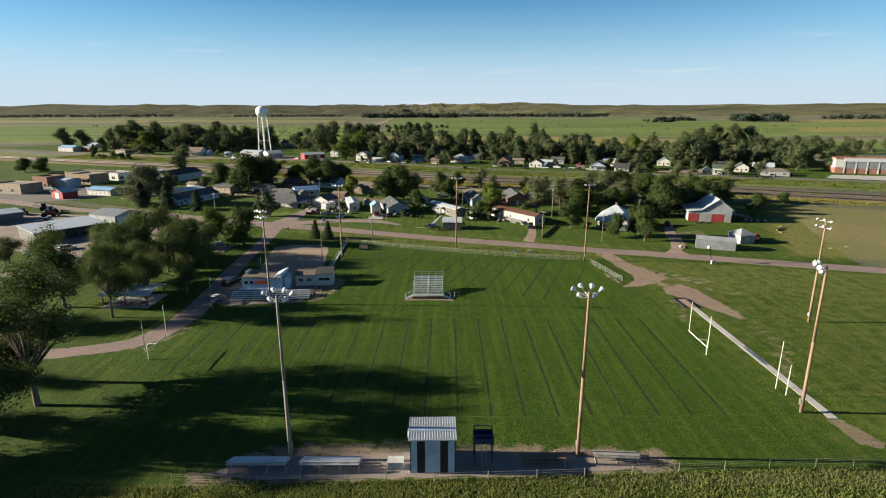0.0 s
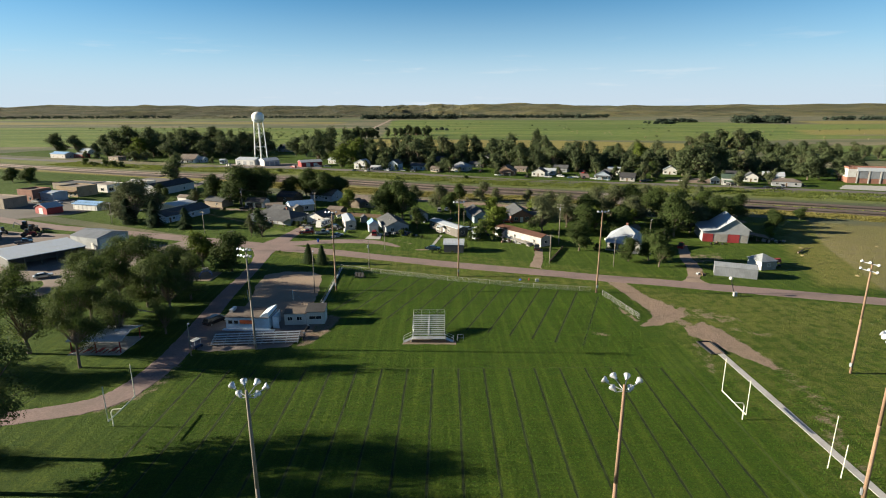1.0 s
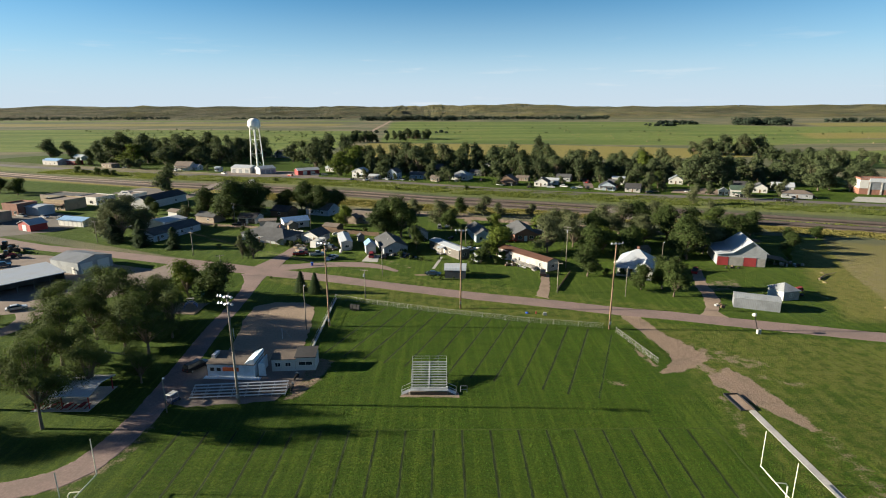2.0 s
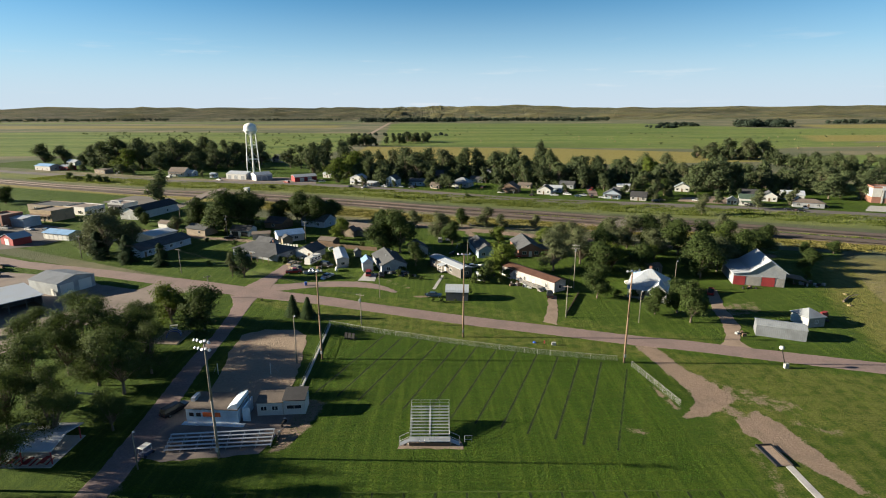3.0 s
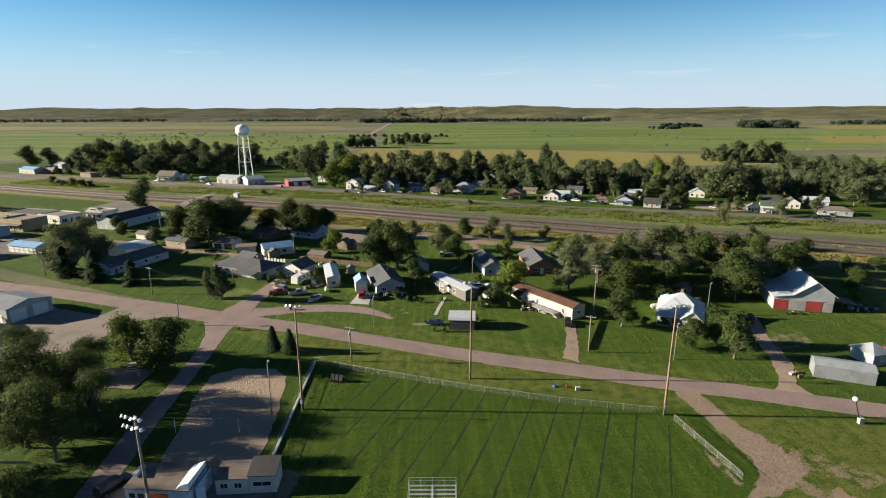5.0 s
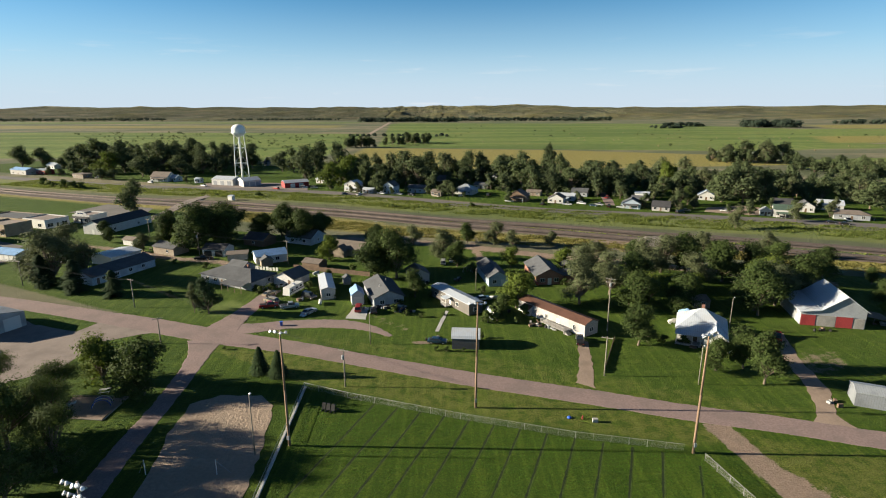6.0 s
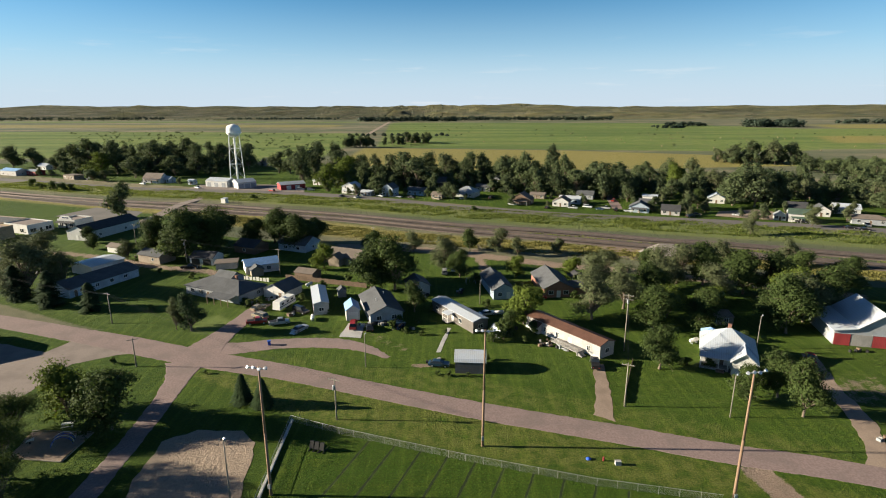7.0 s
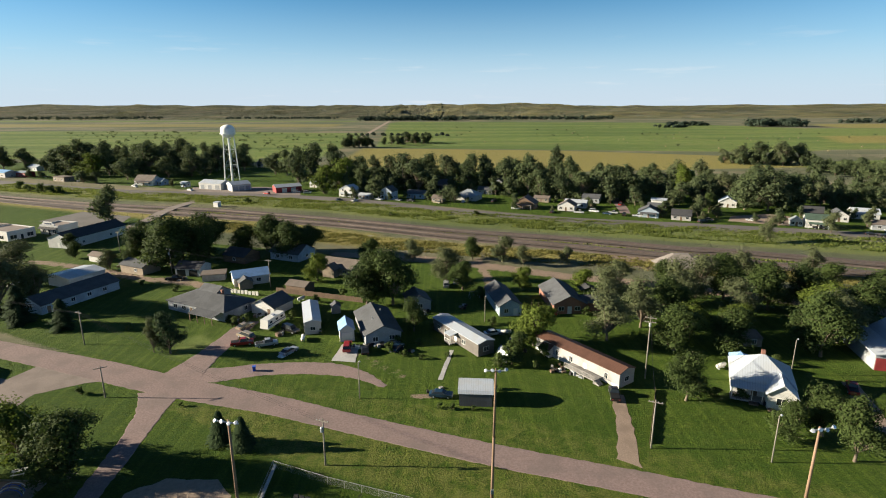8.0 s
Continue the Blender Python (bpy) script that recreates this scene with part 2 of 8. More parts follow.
M_tanroof = surface("tan_shingles", (0.17, 0.14, 0.12), 0.9, vary=0.2, seam=0.3, axis=1)
M_metalroof = surface("white_metal_roof", (0.46, 0.50, 0.56), 0.45, 0.1, vary=0.06, stain=(0.44, 0.44, 0.43), seam=0.45, axis=0)
M_greymetal = surface("galvanised_metal", (0.36, 0.385, 0.41), 0.45, 0.3, vary=0.1, seam=0.4, axis=0)
M_dullmetal = surface("dull_ribbed_metal", (0.23, 0.245, 0.27), 0.55, 0.2, vary=0.12, seam=0.4, axis=0)
M_bluemetal = surface("pale_blue_metal_roof", (0.30, 0.48, 0.74), 0.4, 0.1, vary=0.08, seam=0.45, axis=0)
M_greenroof = surface("green_shingles", (0.07, 0.11, 0.085), 0.85, vary=0.2, seam=0.3, axis=1)
M_black = surface("black_paint", (0.018, 0.018, 0.02), 0.6, vary=0.2)
M_navy = surface("navy_blue_boards", (0.03, 0.045, 0.10), 0.7, vary=0.25, seam=0.25, axis=2)
M_iceblue = surface("ice_blue_ribbed_metal", (0.46, 0.56, 0.68), 0.5, vary=0.06, seam=0.3, axis=0)
M_alu = surface("aluminium", (0.62, 0.64, 0.66), 0.35, 0.6, vary=0.08, bump=0.05)
M_wire = surface("galvanised_wire", (0.42, 0.42, 0.41), 0.5, 0.5, bump=0)
M_yellow = surface("pale_yellow_paint", (0.70, 0.69, 0.56), 0.5, vary=0.06, bump=0)
M_orange = surface("orange_sign_paint", (0.62, 0.13, 0.04), 0.6, vary=0.1, bump=0)
M_rubber = surface("tyre_rubber", (0.02, 0.02, 0.02), 0.8, bump=0)
M_lamp = surface("spun_reflector", (0.7, 0.72, 0.75), 0.25, 0.5, vary=0.04, bump=0)
M_line = surface("worn_turf_line", (0.014, 0.026, 0.005), 0.95, vary=0.5, fine=3.0, coarse=0.5, stain=(0.035, 0.06, 0.01))
M_chalk = surface("faded_chalk_line", (0.053, 0.081, 0.011), 0.95, vary=0.35, fine=2.0, coarse=0.4, stain=(0.05, 0.095, 0.011))
M_tarp = surface("blue_plastic", (0.03, 0.10, 0.5), 0.5, bump=0)
M_hay = surface("hay", (0.26, 0.21, 0.11), 0.95, vary=0.3)
M_stone = surface("grey_rubble", (0.21, 0.185, 0.17), 0.95, vary=0.3, bump=0.6)
M_tank = surface("white_tank_paint", (0.8, 0.8, 0.78), 0.45, vary=0.03, stain=(0.7, 0.7, 0.68), bump=0)


def glass_material():
    m, nt, p = fresh("window_glass", 0.2)
    p.inputs["Base Color"].default_value = (0.02, 0.025, 0.03, 1)
    p.inputs["Specular IOR Level"].default_value = 0.35
    return m


M_glass = glass_material()
CAR_PAINT = {}


def car_paint(name, col):
    if name not in CAR_PAINT:
        m, nt, p = fresh(name + "_car_paint", 0.3, 0.2)
        p.inputs["Base Color"].default_value = (*col, 1)
        p.inputs["Coat Weight"].default_value = 0.6
        nt.links.new(mixc(nt, ramp(nt, noise_node(nt, 1.5), 0.4, 0.8, 0, 0.3), col, [v * 0.6 + 0.05 for v in col]), p.inputs["Base Color"])
        CAR_PAINT[name] = m
    return CAR_PAINT[name]


# ---- building blocks ----
class Geo:
    """Collects vertices and faces of one mesh."""

    def __init__(self):
        self.v, self.f = [], []

    def face(self, *pts):
        n = len(self.v)
        self.v += [tuple(p) for p in pts]
        self.f.append(tuple(range(n, n + len(pts))))
        return self

    def hexa(self, b, t):
        """A block from four lower and four upper corners, both anticlockwise from above."""
        n = len(self.v)
        self.v += [tuple(p) for p in (*b, *t)]
        self.f += [(n + 3, n + 2, n + 1, n), (n + 4, n + 5, n + 6, n + 7)] + [(n + i, n + (i + 1) % 4, n + 4 + (i + 1) % 4, n + 4 + i) for i in range(4)]
        return self

    def box(self, x0, y0, z0, x1, y1, z1):
        b = [(x0, y0), (x1, y0), (x1, y1), (x0, y1)]
        return self.hexa([(*p, z0) for p in b], [(*p, z1) for p in b])

    def slab(self, pts, z0, z1):
        """A flat plate with the outline pts (anticlockwise)."""
        n, k = len(self.v), len(pts)
        self.v += [(p[0], p[1], z0) for p in pts] + [(p[0], p[1], z1) for p in pts]
        self.f += [tuple(n + k + i for i in range(k))] + [(n + i, n + (i + 1) % k, n + k + (i + 1) % k, n + k + i) for i in range(k)]
        return self

    def tube(self, a, b, r0, r1=None, n=6, caps=True):
        a, b, r1 = Vector(a), Vector(b), r0 if r1 is None else r1
        d = (b - a).normalized()
        u = d.orthogonal().normalized()
        w = d.cross(u)
        s = len(self.v)
        for c, r in ((a, r0), (b, r1)):
            self.v += [tuple(c + r * (math.cos(2 * math.pi * i / n) * u + math.sin(2 * math.pi * i / n) * w)) for i in range(n)]
        self.f += [(s + i, s + (i + 1) % n, s + n + (i + 1) % n, s + n + i) for i in range(n)]
        if caps:
            self.f += [tuple(s + n - 1 - i for i in range(n)), tuple(s + n + i for i in range(n))]
        return self

    def lathe(self, rings, n=20, cx=0, cy=0):
        """Rings of (radius, z) from below to above."""
        s = len(self.v)
        for r, z in rings:
            self.v += [(cx + r * math.cos(2 * math.pi * i / n), cy + r * math.sin(2 * math.pi * i / n), z) for i in range(n)]
        for k in range(len(rings) - 1):
            self.f += [(s + k * n + i, s + k * n + (i + 1) % n, s + (k + 1) * n + (i + 1) % n, s + (k + 1) * n + i) for i in range(n)]
        self.f += [tuple(s + n - 1 - i for i in range(n)), tuple(s + (len(rings) - 1) * n + i for i in range(n))]
        return self

    def mesh(self, name, material, smooth=False):
        me = bpy.data.meshes.new(name)
        me.from_pydata(self.v, [], self.f)
        me.materials.append(material)
        if smooth:
            me.polygons.foreach_set("use_smooth", [True] * len(me.polygons))
        me.update()
        return me


def part(name, geo, material, parent, label="", at=None, smooth=False):
    """Links a mesh as one object under a thing or a part; geo may be a mesh that is shared."""
    me = geo if isinstance(geo, bpy.types.Mesh) else geo.mesh(name, material, smooth)
    ob = new(name, me)
    ob.parent = parent
    if at is not None:
        ob.matrix_basis = at
    return tagged(ob, label)


def thing(name, m, label, category, group="", kind=""):
    ob = new(name)
    ob.empty_display_size = 0.3
    ob.matrix_basis = m
    return tagged(ob, label, category, group, kind)


def single(name, geo, material, label, category="", kind="", smooth=False, group=""):
    return tagged(new(name, geo.mesh(name, material, smooth)), label, category, group, kind)


def ragged_strip(points, widths, z, jag=0.35, step=2.0, thick=0.06, seed=1, smooth_ends=False):
    """A road along a line of points with uneven edges."""
    rnd = random.Random(seed)
    pts = [Vector((*p, 0)) for p in points]
    fine, wid = [], []
    for i in range(len(pts) - 1):
        n = max(1, int((pts[i + 1] - pts[i]).length / step))
        p0, p3 = pts[max(i - 1, 0)], pts[min(i + 2, len(pts) - 1)]
        for k in range(n):
            t = k / n
            a, b = pts[i], pts[i + 1]
            fine.append(0.5 * ((2 * a) + (b - p0) * t + (2 * p0 - 5 * a + 4 * b - p3) * t * t + (3 * a - p0 - 3 * b + p3) * t ** 3))
            wid.append(widths[i] * (1 - t) + widths[i + 1] * t)
    fine.append(pts[-1])
    wid.append(widths[-1])
    g = Geo()
    rows = []
    for i, p in enumerate(fine):
        d = (fine[min(i + 1, len(fine) - 1)] - fine[max(i - 1, 0)]).normalized()
        side = Vector((-d.y, d.x, 0))
        l, r = (wid[i] / 2 + rnd.uniform(-jag, jag) for _ in range(2))
        rows.append([p + side * (l + 0.15), p + side * l, p - side * r, p - side * (r + 0.15)])
    for row in rows:
        g.v += [(row[0].x, row[0].y, z - thick), (row[1].x, row[1].y, z), (row[2].x, row[2].y, z), (row[3].x, row[3].y, z - thick)]
    for i in range(len(rows) - 1):
        for k in range(3):
            a = 4 * i + k
            g.f.append((a, a + 1, a + 5, a + 4)[::-1])
    return g


def ragged_patch(points, z, jag=0.5, step=1.5, thick=0.05, seed=1):
    """A worn patch with an uneven outline; points anticlockwise."""
    rnd = random.Random(seed)
    out = []
    k = len(points)
    for i in range(k):
        a, b = (Vector((*points[(i + j) % k], 0)) for j in (0, 1))
        n = max(2, int((b - a).length / step))
        for s in range(n):
            q = a.lerp(b, s / n)
            out.append((q.x + rnd.uniform(-jag, jag), q.y + rnd.uniform(-jag, jag)))
    return Geo().slab(out, z - thick, z)


# ---- the ground ----
def steps(a, b, near, grow):
    """Grid lines from a to b, the first gap near metres, each gap grow times the last."""
    out, d = [a], near
    way = 1 if b > a else -1
    while (b - out[-1]) * way > d:
        out.append(out[-1] + d * way)
        d *= grow
    return out + [b]


def inside(px, py, poly):
    r = np.zeros(px.shape, bool)
    for (x0, y0), (x1, y1) in zip(poly, poly[1:] + poly[:1]):
        hit = ((y0 > py) != (y1 > py)) & (px < (x1 - x0) * (py - y0) / (y1 - y0 + 1e-9) + x0)
        r ^= hit
    return r


def near_line(px, py, pts):
    d = np.full(px.shape, 1e9)
    for (x0, y0), (x1, y1) in zip(pts, pts[1:]):
        dx, dy = x1 - x0, y1 - y0
        t = np.clip(((px - x0) * dx + (py - y0) * dy) / (dx * dx + dy * dy), 0, 1)
        d = np.minimum(d, np.hypot(px - x0 - t * dx, py - y0 - t * dy))
    return d


def area(px, py, poly, blend=1.2):
    """1 inside an outline, 0 outside, with a soft edge of some metres."""
    d = near_line(px, py, poly + poly[:1])
    return np.clip(0.5 + np.where(inside(px, py, poly), d, -d) / (2 * blend), 0, 1)


def band(px, py, pts, half, blend=2.0):
    return np.clip(0.5 + (half - near_line(px, py, pts)) / (2 * blend), 0, 1)


ROAD = [(-420, 350), (-300, 294), (-170, 232), (-147, 222.5), (-122, 214.6), (-100, 207), (-77.6, 199), (-57, 191.2), (-37, 184.8), (-23, 179.3), (-2.3, 171.3), (11, 166.6), (27, 161.5), (44, 155.6), (57, 152), (72, 147), (113, 134), (160, 120), (300, 84), (420, 60)]
LANE = [(-60, 190), (-58.3, 182), (-56.9, 172), (-55.8, 158), (-55.2, 144.5), (-54.0, 132), (-52.6, 119), (-51.8, 108), (-52.3, 98), (-54.6, 91.6), (-61, 88), (-75, 85.5), (-110, 87), (-150, 95)]
LOOP = [(-60, 196), (-51, 196.8), (-42, 199.2), (-30, 199.6), (-22, 197), (-15, 191.5)]
SIDE = [(-59, 196), (-57.5, 206), (-56, 217), (-54.5, 227)]
HIGHWAY = [(-900, 745), (-500, 576), (-341, 509), (-228, 464), (-145, 447), (-67, 425), (2.3, 386.5), (59, 361), (110, 347.5), (156, 334), (191, 322.5), (330, 268), (520, 190)]
RAILS = [(-900, 715), (-289, 438), (-197, 405), (-124.5, 386), (-55.7, 360), (1.4, 334.5), (50.5, 318), (91.6, 300.5), (131.4, 287), (330, 200), (520, 115)]
RAILS_SOUTH = [(-900, 700), (-276, 426), (-186, 393), (-113, 369), (-52.7, 349), (1.1, 324), (46.3, 306), (86.3, 289), (121, 275), (146.7, 264), (330, 184), (520, 99)]
CROSSING = [(-152, 332), (-152, 352), (-154, 390), (-154, 420), (-151, 437), (-146, 449)]


def build_ground():
    xs = sorted(set(steps(-120, -5600, 2.0, 1.06)[::-1] + list(np.arange(-120, 121, 1.0)) + steps(120, 5600, 2.0, 1.06)))
    ys = sorted(set(steps(40, -900, 2.0, 1.15)[::-1] + list(np.arange(40, 231, 1.0)) + steps(230, 5050, 1.4, 1.022)))
    nx, ny = len(xs), len(ys)
    px, py = np.meshgrid(np.array(xs), np.array(ys))
    ridge = np.array([noise.fractal(Vector((x * 0.0009, y * 0.0016, 3.1)), 0.9, 2.1, 5) for x, y in zip(px.ravel(), py.ravel())]).reshape(px.shape)
    rise = np.clip((py - 2500) / 2100, 0, 1)
    rise = rise * rise * (3 - 2 * rise)
    pz = rise * (57 + 16 * ridge + 5 * np.sin(px * 0.0021 + 1.0)) * np.where(py > 4700, 1 - (py - 4700) / 900, 1)
    fold = np.array([noise.fractal(Vector((x * 0.0052, y * 0.0030, 8.7)), 0.8, 2.0, 4) for x, y in zip(px.ravel(), py.ravel())]).reshape(px.shape)
    pz += np.clip((py - 2600) / 500, 0, 1) * np.where(px < 0, 17, 9) * fold
    bank = near_line(px, py, HIGHWAY)
    lawn = area(px, py, [(-130, 51.5), (-30, 51.8), (60, 55), (150, 56), (330, 60), (330, 78), (160, 117), (20, 166), (-60, 200), (-120, 215), (-260, 280), (-260, 40)], 0.8)
    lawn = np.maximum(lawn, np.where(py < 44, 0.42, 0.8) * (py < 52.5))
    lawn = np.maximum(lawn, area(px, py, [(-420, 372), (-100, 212), (0, 170), (60, 150), (110, 138), (128, 190), (150, 235), (70, 258), (-40, 292), (-120, 320), (-330, 420)], 2))
    lawn = np.maximum(lawn, area(px, py, [(-480, 590), (-150, 455), (-66, 432), (60, 366), (330, 275), (400, 330), (280, 440), (60, 560), (-420, 690)], 4))
    lawn = np.maximum(lawn, 0.85 * area(px, py, [(-420, 470), (-190, 385), (-130, 362), (-120, 330), (-200, 330), (-420, 400)], 4))
    crop = np.maximum.reduce([area(px, py, [(-3200, 640), (-420, 700), (-140, 640), (-140, 860), (-158, 1283), (-640, 1390), (-907, 1404), (-3200, 1500)], 14), area(px, py, [(-95, 860), (430, 760), (1000, 1150), (700, 2000), (-150, 2150), (-180, 2000), (-125, 1283)], 12),
                              0.85 * area(px, py, [(330, 480), (1400, 560), (1500, 760), (600, 700), (330, 640)], 12), area(px, py, [(470, 800), (1400, 880), (1500, 960), (640, 900)], 12), 0.62 * area(px, py, [(-2800, 2250), (-300, 2100), (-300, 2300), (-2800, 2600)], 30),
                              0.8 * area(px, py, [(760, 1250), (2600, 1350), (2600, 1480), (820, 1480)], 12)])
    dry = np.maximum.reduce([area(px, py, [(-110, 620), (60, 560), (340, 600), (360, 700), (150, 800), (-110, 850)], 8), 0.9 * area(px, py, [(600, 930), (2400, 1000), (2400, 1200), (700, 1130)], 10),
                             0.8 * area(px, py, [(1000, 1500), (3400, 1600), (3400, 1900), (1100, 1800)], 20), 0.65 * area(px, py, [(-3000, 1750), (-300, 1650), (-300, 1900), (-3000, 2050)], 30),
                             np.where(py > 2600, np.where(px < -300, 0.22, 0.36) + 0.22 * fold, 0),
                             0.37 * area(px, py, [(46, 120), (330, 50), (330, 70), (110, 132), (46, 150)], 3), 0.31 * area(px, py, [(46, 56), (110, 56), (190, 90), (62, 138), (44, 120)], 4),
                             0.36 * area(px, py, [(-62, 186), (-30, 166.5), (0, 155), (37, 145), (60, 146), (0, 170), (-40, 184)], 1.5), 0.30 * area(px, py, [(-62, 200), (0, 172), (62, 150), (64, 158), (0, 184), (-50, 196)], 2),
                             0.52 * area(px, py, [(96, 148), (200, 118), (260, 190), (140, 235), (112, 190)], 5),
                             0.85 * band(px, py, [(-400, 470), (-105, 352), (-40, 322), (1, 307), (43, 292), (118, 268), (141, 257), (330, 172)], 6.5, 3),
                             0.75 * area(px, py, [(-120, 340), (-30, 302), (-30, 330), (-110, 372)], 4)])
    crop = np.maximum(crop, 0.38 * area(px, py, [(-420, 372), (-100, 212), (0, 170), (60, 150), (96, 142), (112, 190), (150, 235), (70, 258), (-40, 292), (-120, 320), (-330, 420)], 2))
    crop = np.maximum(crop, 0.62 * np.maximum(area(px, py, [(-66, 204), (-58, 203), (-56, 214), (-64, 220), (-72, 214)], 3), area(px, py, [(-128, 300), (-118, 290), (-110, 300), (-135, 312)], 3)))
    dry = np.maximum(dry, 0.12 * area(px, py, [(-420, 372), (-100, 212), (0, 170), (60, 150), (96, 142), (112, 190), (150, 235), (70, 258), (-40, 292), (-120, 320), (-330, 420)], 2))
    between = band(px, py, [(-500, 560), (-315, 475), (-210, 436), (-130, 418), (-60, 394), (2, 361), (55, 341), (100, 326), (140, 313), (330, 235)], 15, 3)
    dry = np.maximum(dry, 0.34 * between)
    crop = np.maximum(crop, 0.56 * between)
    # worn ground: the track by the fence corner, the bare patch, behind the stands, yard tracks
    soil = np.maximum.reduce([0.95 * area(px, py, [(43.6, 152.2), (45.8, 140), (47.1, 130.1), (46.2, 126.3), (41.1, 121.1), (47.3, 122.2), (53.9, 127.0), (54.3, 130.0), (52.6, 136.3), (50.0, 140.9), (48.5, 151.9)], 0.6),
                              area(px, py, [(50.7, 120.4), (54, 122), (56.0, 123.9), (58.0, 120.3), (58.4, 117.1), (59.6, 111), (60.2, 103), (58.8, 101.5), (56.0, 106), (53.4, 111.4), (50.3, 117.1)], 0.6),
                              0.46 * area(px, py, [(53, 127), (60, 122), (66, 126), (58, 134), (52.6, 136)], 2),
                              0.8 * area(px, py, [(-29, 112), (-26.5, 113), (-24.6, 119), (-23.4, 126.9), (-26.5, 129), (-31, 128)], 0.8),
                              0.95 * area(px, py, [(51.4, 66), (53.2, 66), (55.2, 60), (53.6, 58.4), (51.6, 60)], 0.5)])
    for pts, width, top in (([(-22, 57), (-8, 58), (4, 57.5), (25, 56.5)], 2.4, 0.62), ([(-28, 53.5), (-5, 54.5), (20, 55.2)], 1.6, 0.5),
                            ([(52.5, 133), (58, 128), (63, 125)], 2.6, 0.44), ([(50, 127), (52, 122)], 1.6, 0.5), ([(40.5, 133), (42.4, 124.5)], 0.6, 0.6), ([(47.5, 101), (49.8, 112)], 1.0, 0.42),
                            ([(61, 120), (66, 117)], 1.2, 0.42), ([(60, 95), (52, 72)], 2.0, 0.34), ([(-50.5, 108), (-49.5, 97), (-53, 88)], 1.6, 0.45), ([(60, 101), (59, 88), (54, 78)], 1.5, 0.40),
                            ([(30.5, 118), (33, 117.5)], 1.0, 0.48), ([(76, 174), (84, 178)], 4, 0.46), ([(-9, 187.6), (-5, 187.4)], 0.8, 0.6), ([(-43, 295), (-4, 287), (38, 266), (62, 258), (120, 232)], 2.8, 0.85),
                            ([(62, 286), (100, 272)], 8, 0.7), ([(-156, 286), (-133, 279), (-104, 265), (-86, 260), (-70, 252)], 2.2, 0.7), ([(-24, 208), (-12, 196)], 1.5, 0.42), ([(10, 287), (12, 262), (14, 250)], 1.6, 0.7)):
        d = near_line(px, py, pts)
        soil = np.maximum(soil, top * np.clip(1.5 - d / width * 0.75, 0, 1))
    verts = np.stack([px, py, pz], -1).reshape(-1, 3)
    i = np.arange(nx * ny).reshape(ny, nx)
    quads = np.stack([i[:-1, :-1], i[:-1, 1:], i[1:, 1:], i[1:, :-1]], -1).reshape(-1, 4)
    me = bpy.data.meshes.new("ground")
    me.vertices.add(len(verts))
    me.vertices.foreach_set("co", verts.ravel())
    me.loops.add(quads.size)
    me.loops.foreach_set("vertex_index", quads.ravel())
    me.polygons.add(len(quads))
    me.polygons.foreach_set("loop_start", np.arange(0, quads.size, 4))
    me.update(calc_edges=True)
    me.polygons.foreach_set("use_smooth", [True] * len(quads))
    hill = np.clip((py - 2560) / 250, 0, 1) * np.where(px < -300, 1.0, 0.45)
    for name, a in (("lawn", lawn), ("crop", crop), ("dry", dry), ("soil", soil), ("hill", hill)):
        me.attributes.new(name, "FLOAT", "POINT").data.foreach_set("value", a.ravel().astype(np.float32))
    me.materials.append(M_ground)
    return tagged(new("ground", me), "mown green lawns, dry prairie and crops running to low hills", "ground", kind="structure")


build_ground()
road_w = [6.4] * 5 + [6.6, 7.6, 7.2, 6.2] + [5.7] * 11
single("road_main", ragged_strip(ROAD, road_w, 0.05, 0.11, 0.8, seed=2), M_gravel, "pinkish grey worn street through the town", "road", "structure")
single("road_lane", ragged_strip(LANE, [9, 5.0, 3.8, 3.6, 4.0, 4.2, 4.6, 4.8, 4.8, 5.0, 4.2, 4, 4, 4], 0.04, 0.16, 0.8, seed=3), M_gravel, "dusty gravel lane beside the playing field", "road", "structure")
single("road_loop", ragged_strip(LOOP, [8, 6.2, 5.6, 5.4, 4, 1.0], 0.035, 0.22, 0.8, seed=4), M_gravel, "worn gravel pull-in before the houses", "road", "structure")
single("road_side", ragged_strip(SIDE, [9, 5.6, 4.6, 4.4], 0.06, 0.14, 0.8, seed=5), M_gravel, "short gravel side street between yards", "road", "structure")
single("highway", ragged_strip(HIGHWAY, [11] * len(HIGHWAY), 0.12, 0.1, 5, thick=0.15, seed=6), M_asphalt, "long straight grey asphalt highway beyond the tracks", "road", "structure")
hump = ragged_strip(CROSSING, [6] * len(CROSSING), 0.06, 0.2, 2.0, seed=7, thick=0.06)
hump.v = [(x, y, z + 0.72 * max(0.0, min(1.0, (26 - abs(y - 387)) / 16)) ** 1.5 - (0.0 if z > 0.03 else 0.3)) for x, y, z in hump.v]
single("road_crossing", hump, M_lot, "pale road that crosses the railway tracks", "road", "structure")
single("field_track", ragged_strip([(-148, 1080), (-155, 1200), (-172, 1560), (-203, 2250)], [9, 9, 10, 12], 0.06, 0.5, 12, seed=9), M_soil, "straight dirt track across the pasture", "road", "structure")
single("road_west", ragged_strip([(-170, 112), (-126, 123), (-112, 131), (-106, 139), (-104, 150), (-110, 160)], [5, 5, 5.5, 5, 5, 7], 0.035, 0.35, seed=8), M_lot, "pale dusty track between park and sheds", "road", "structure")

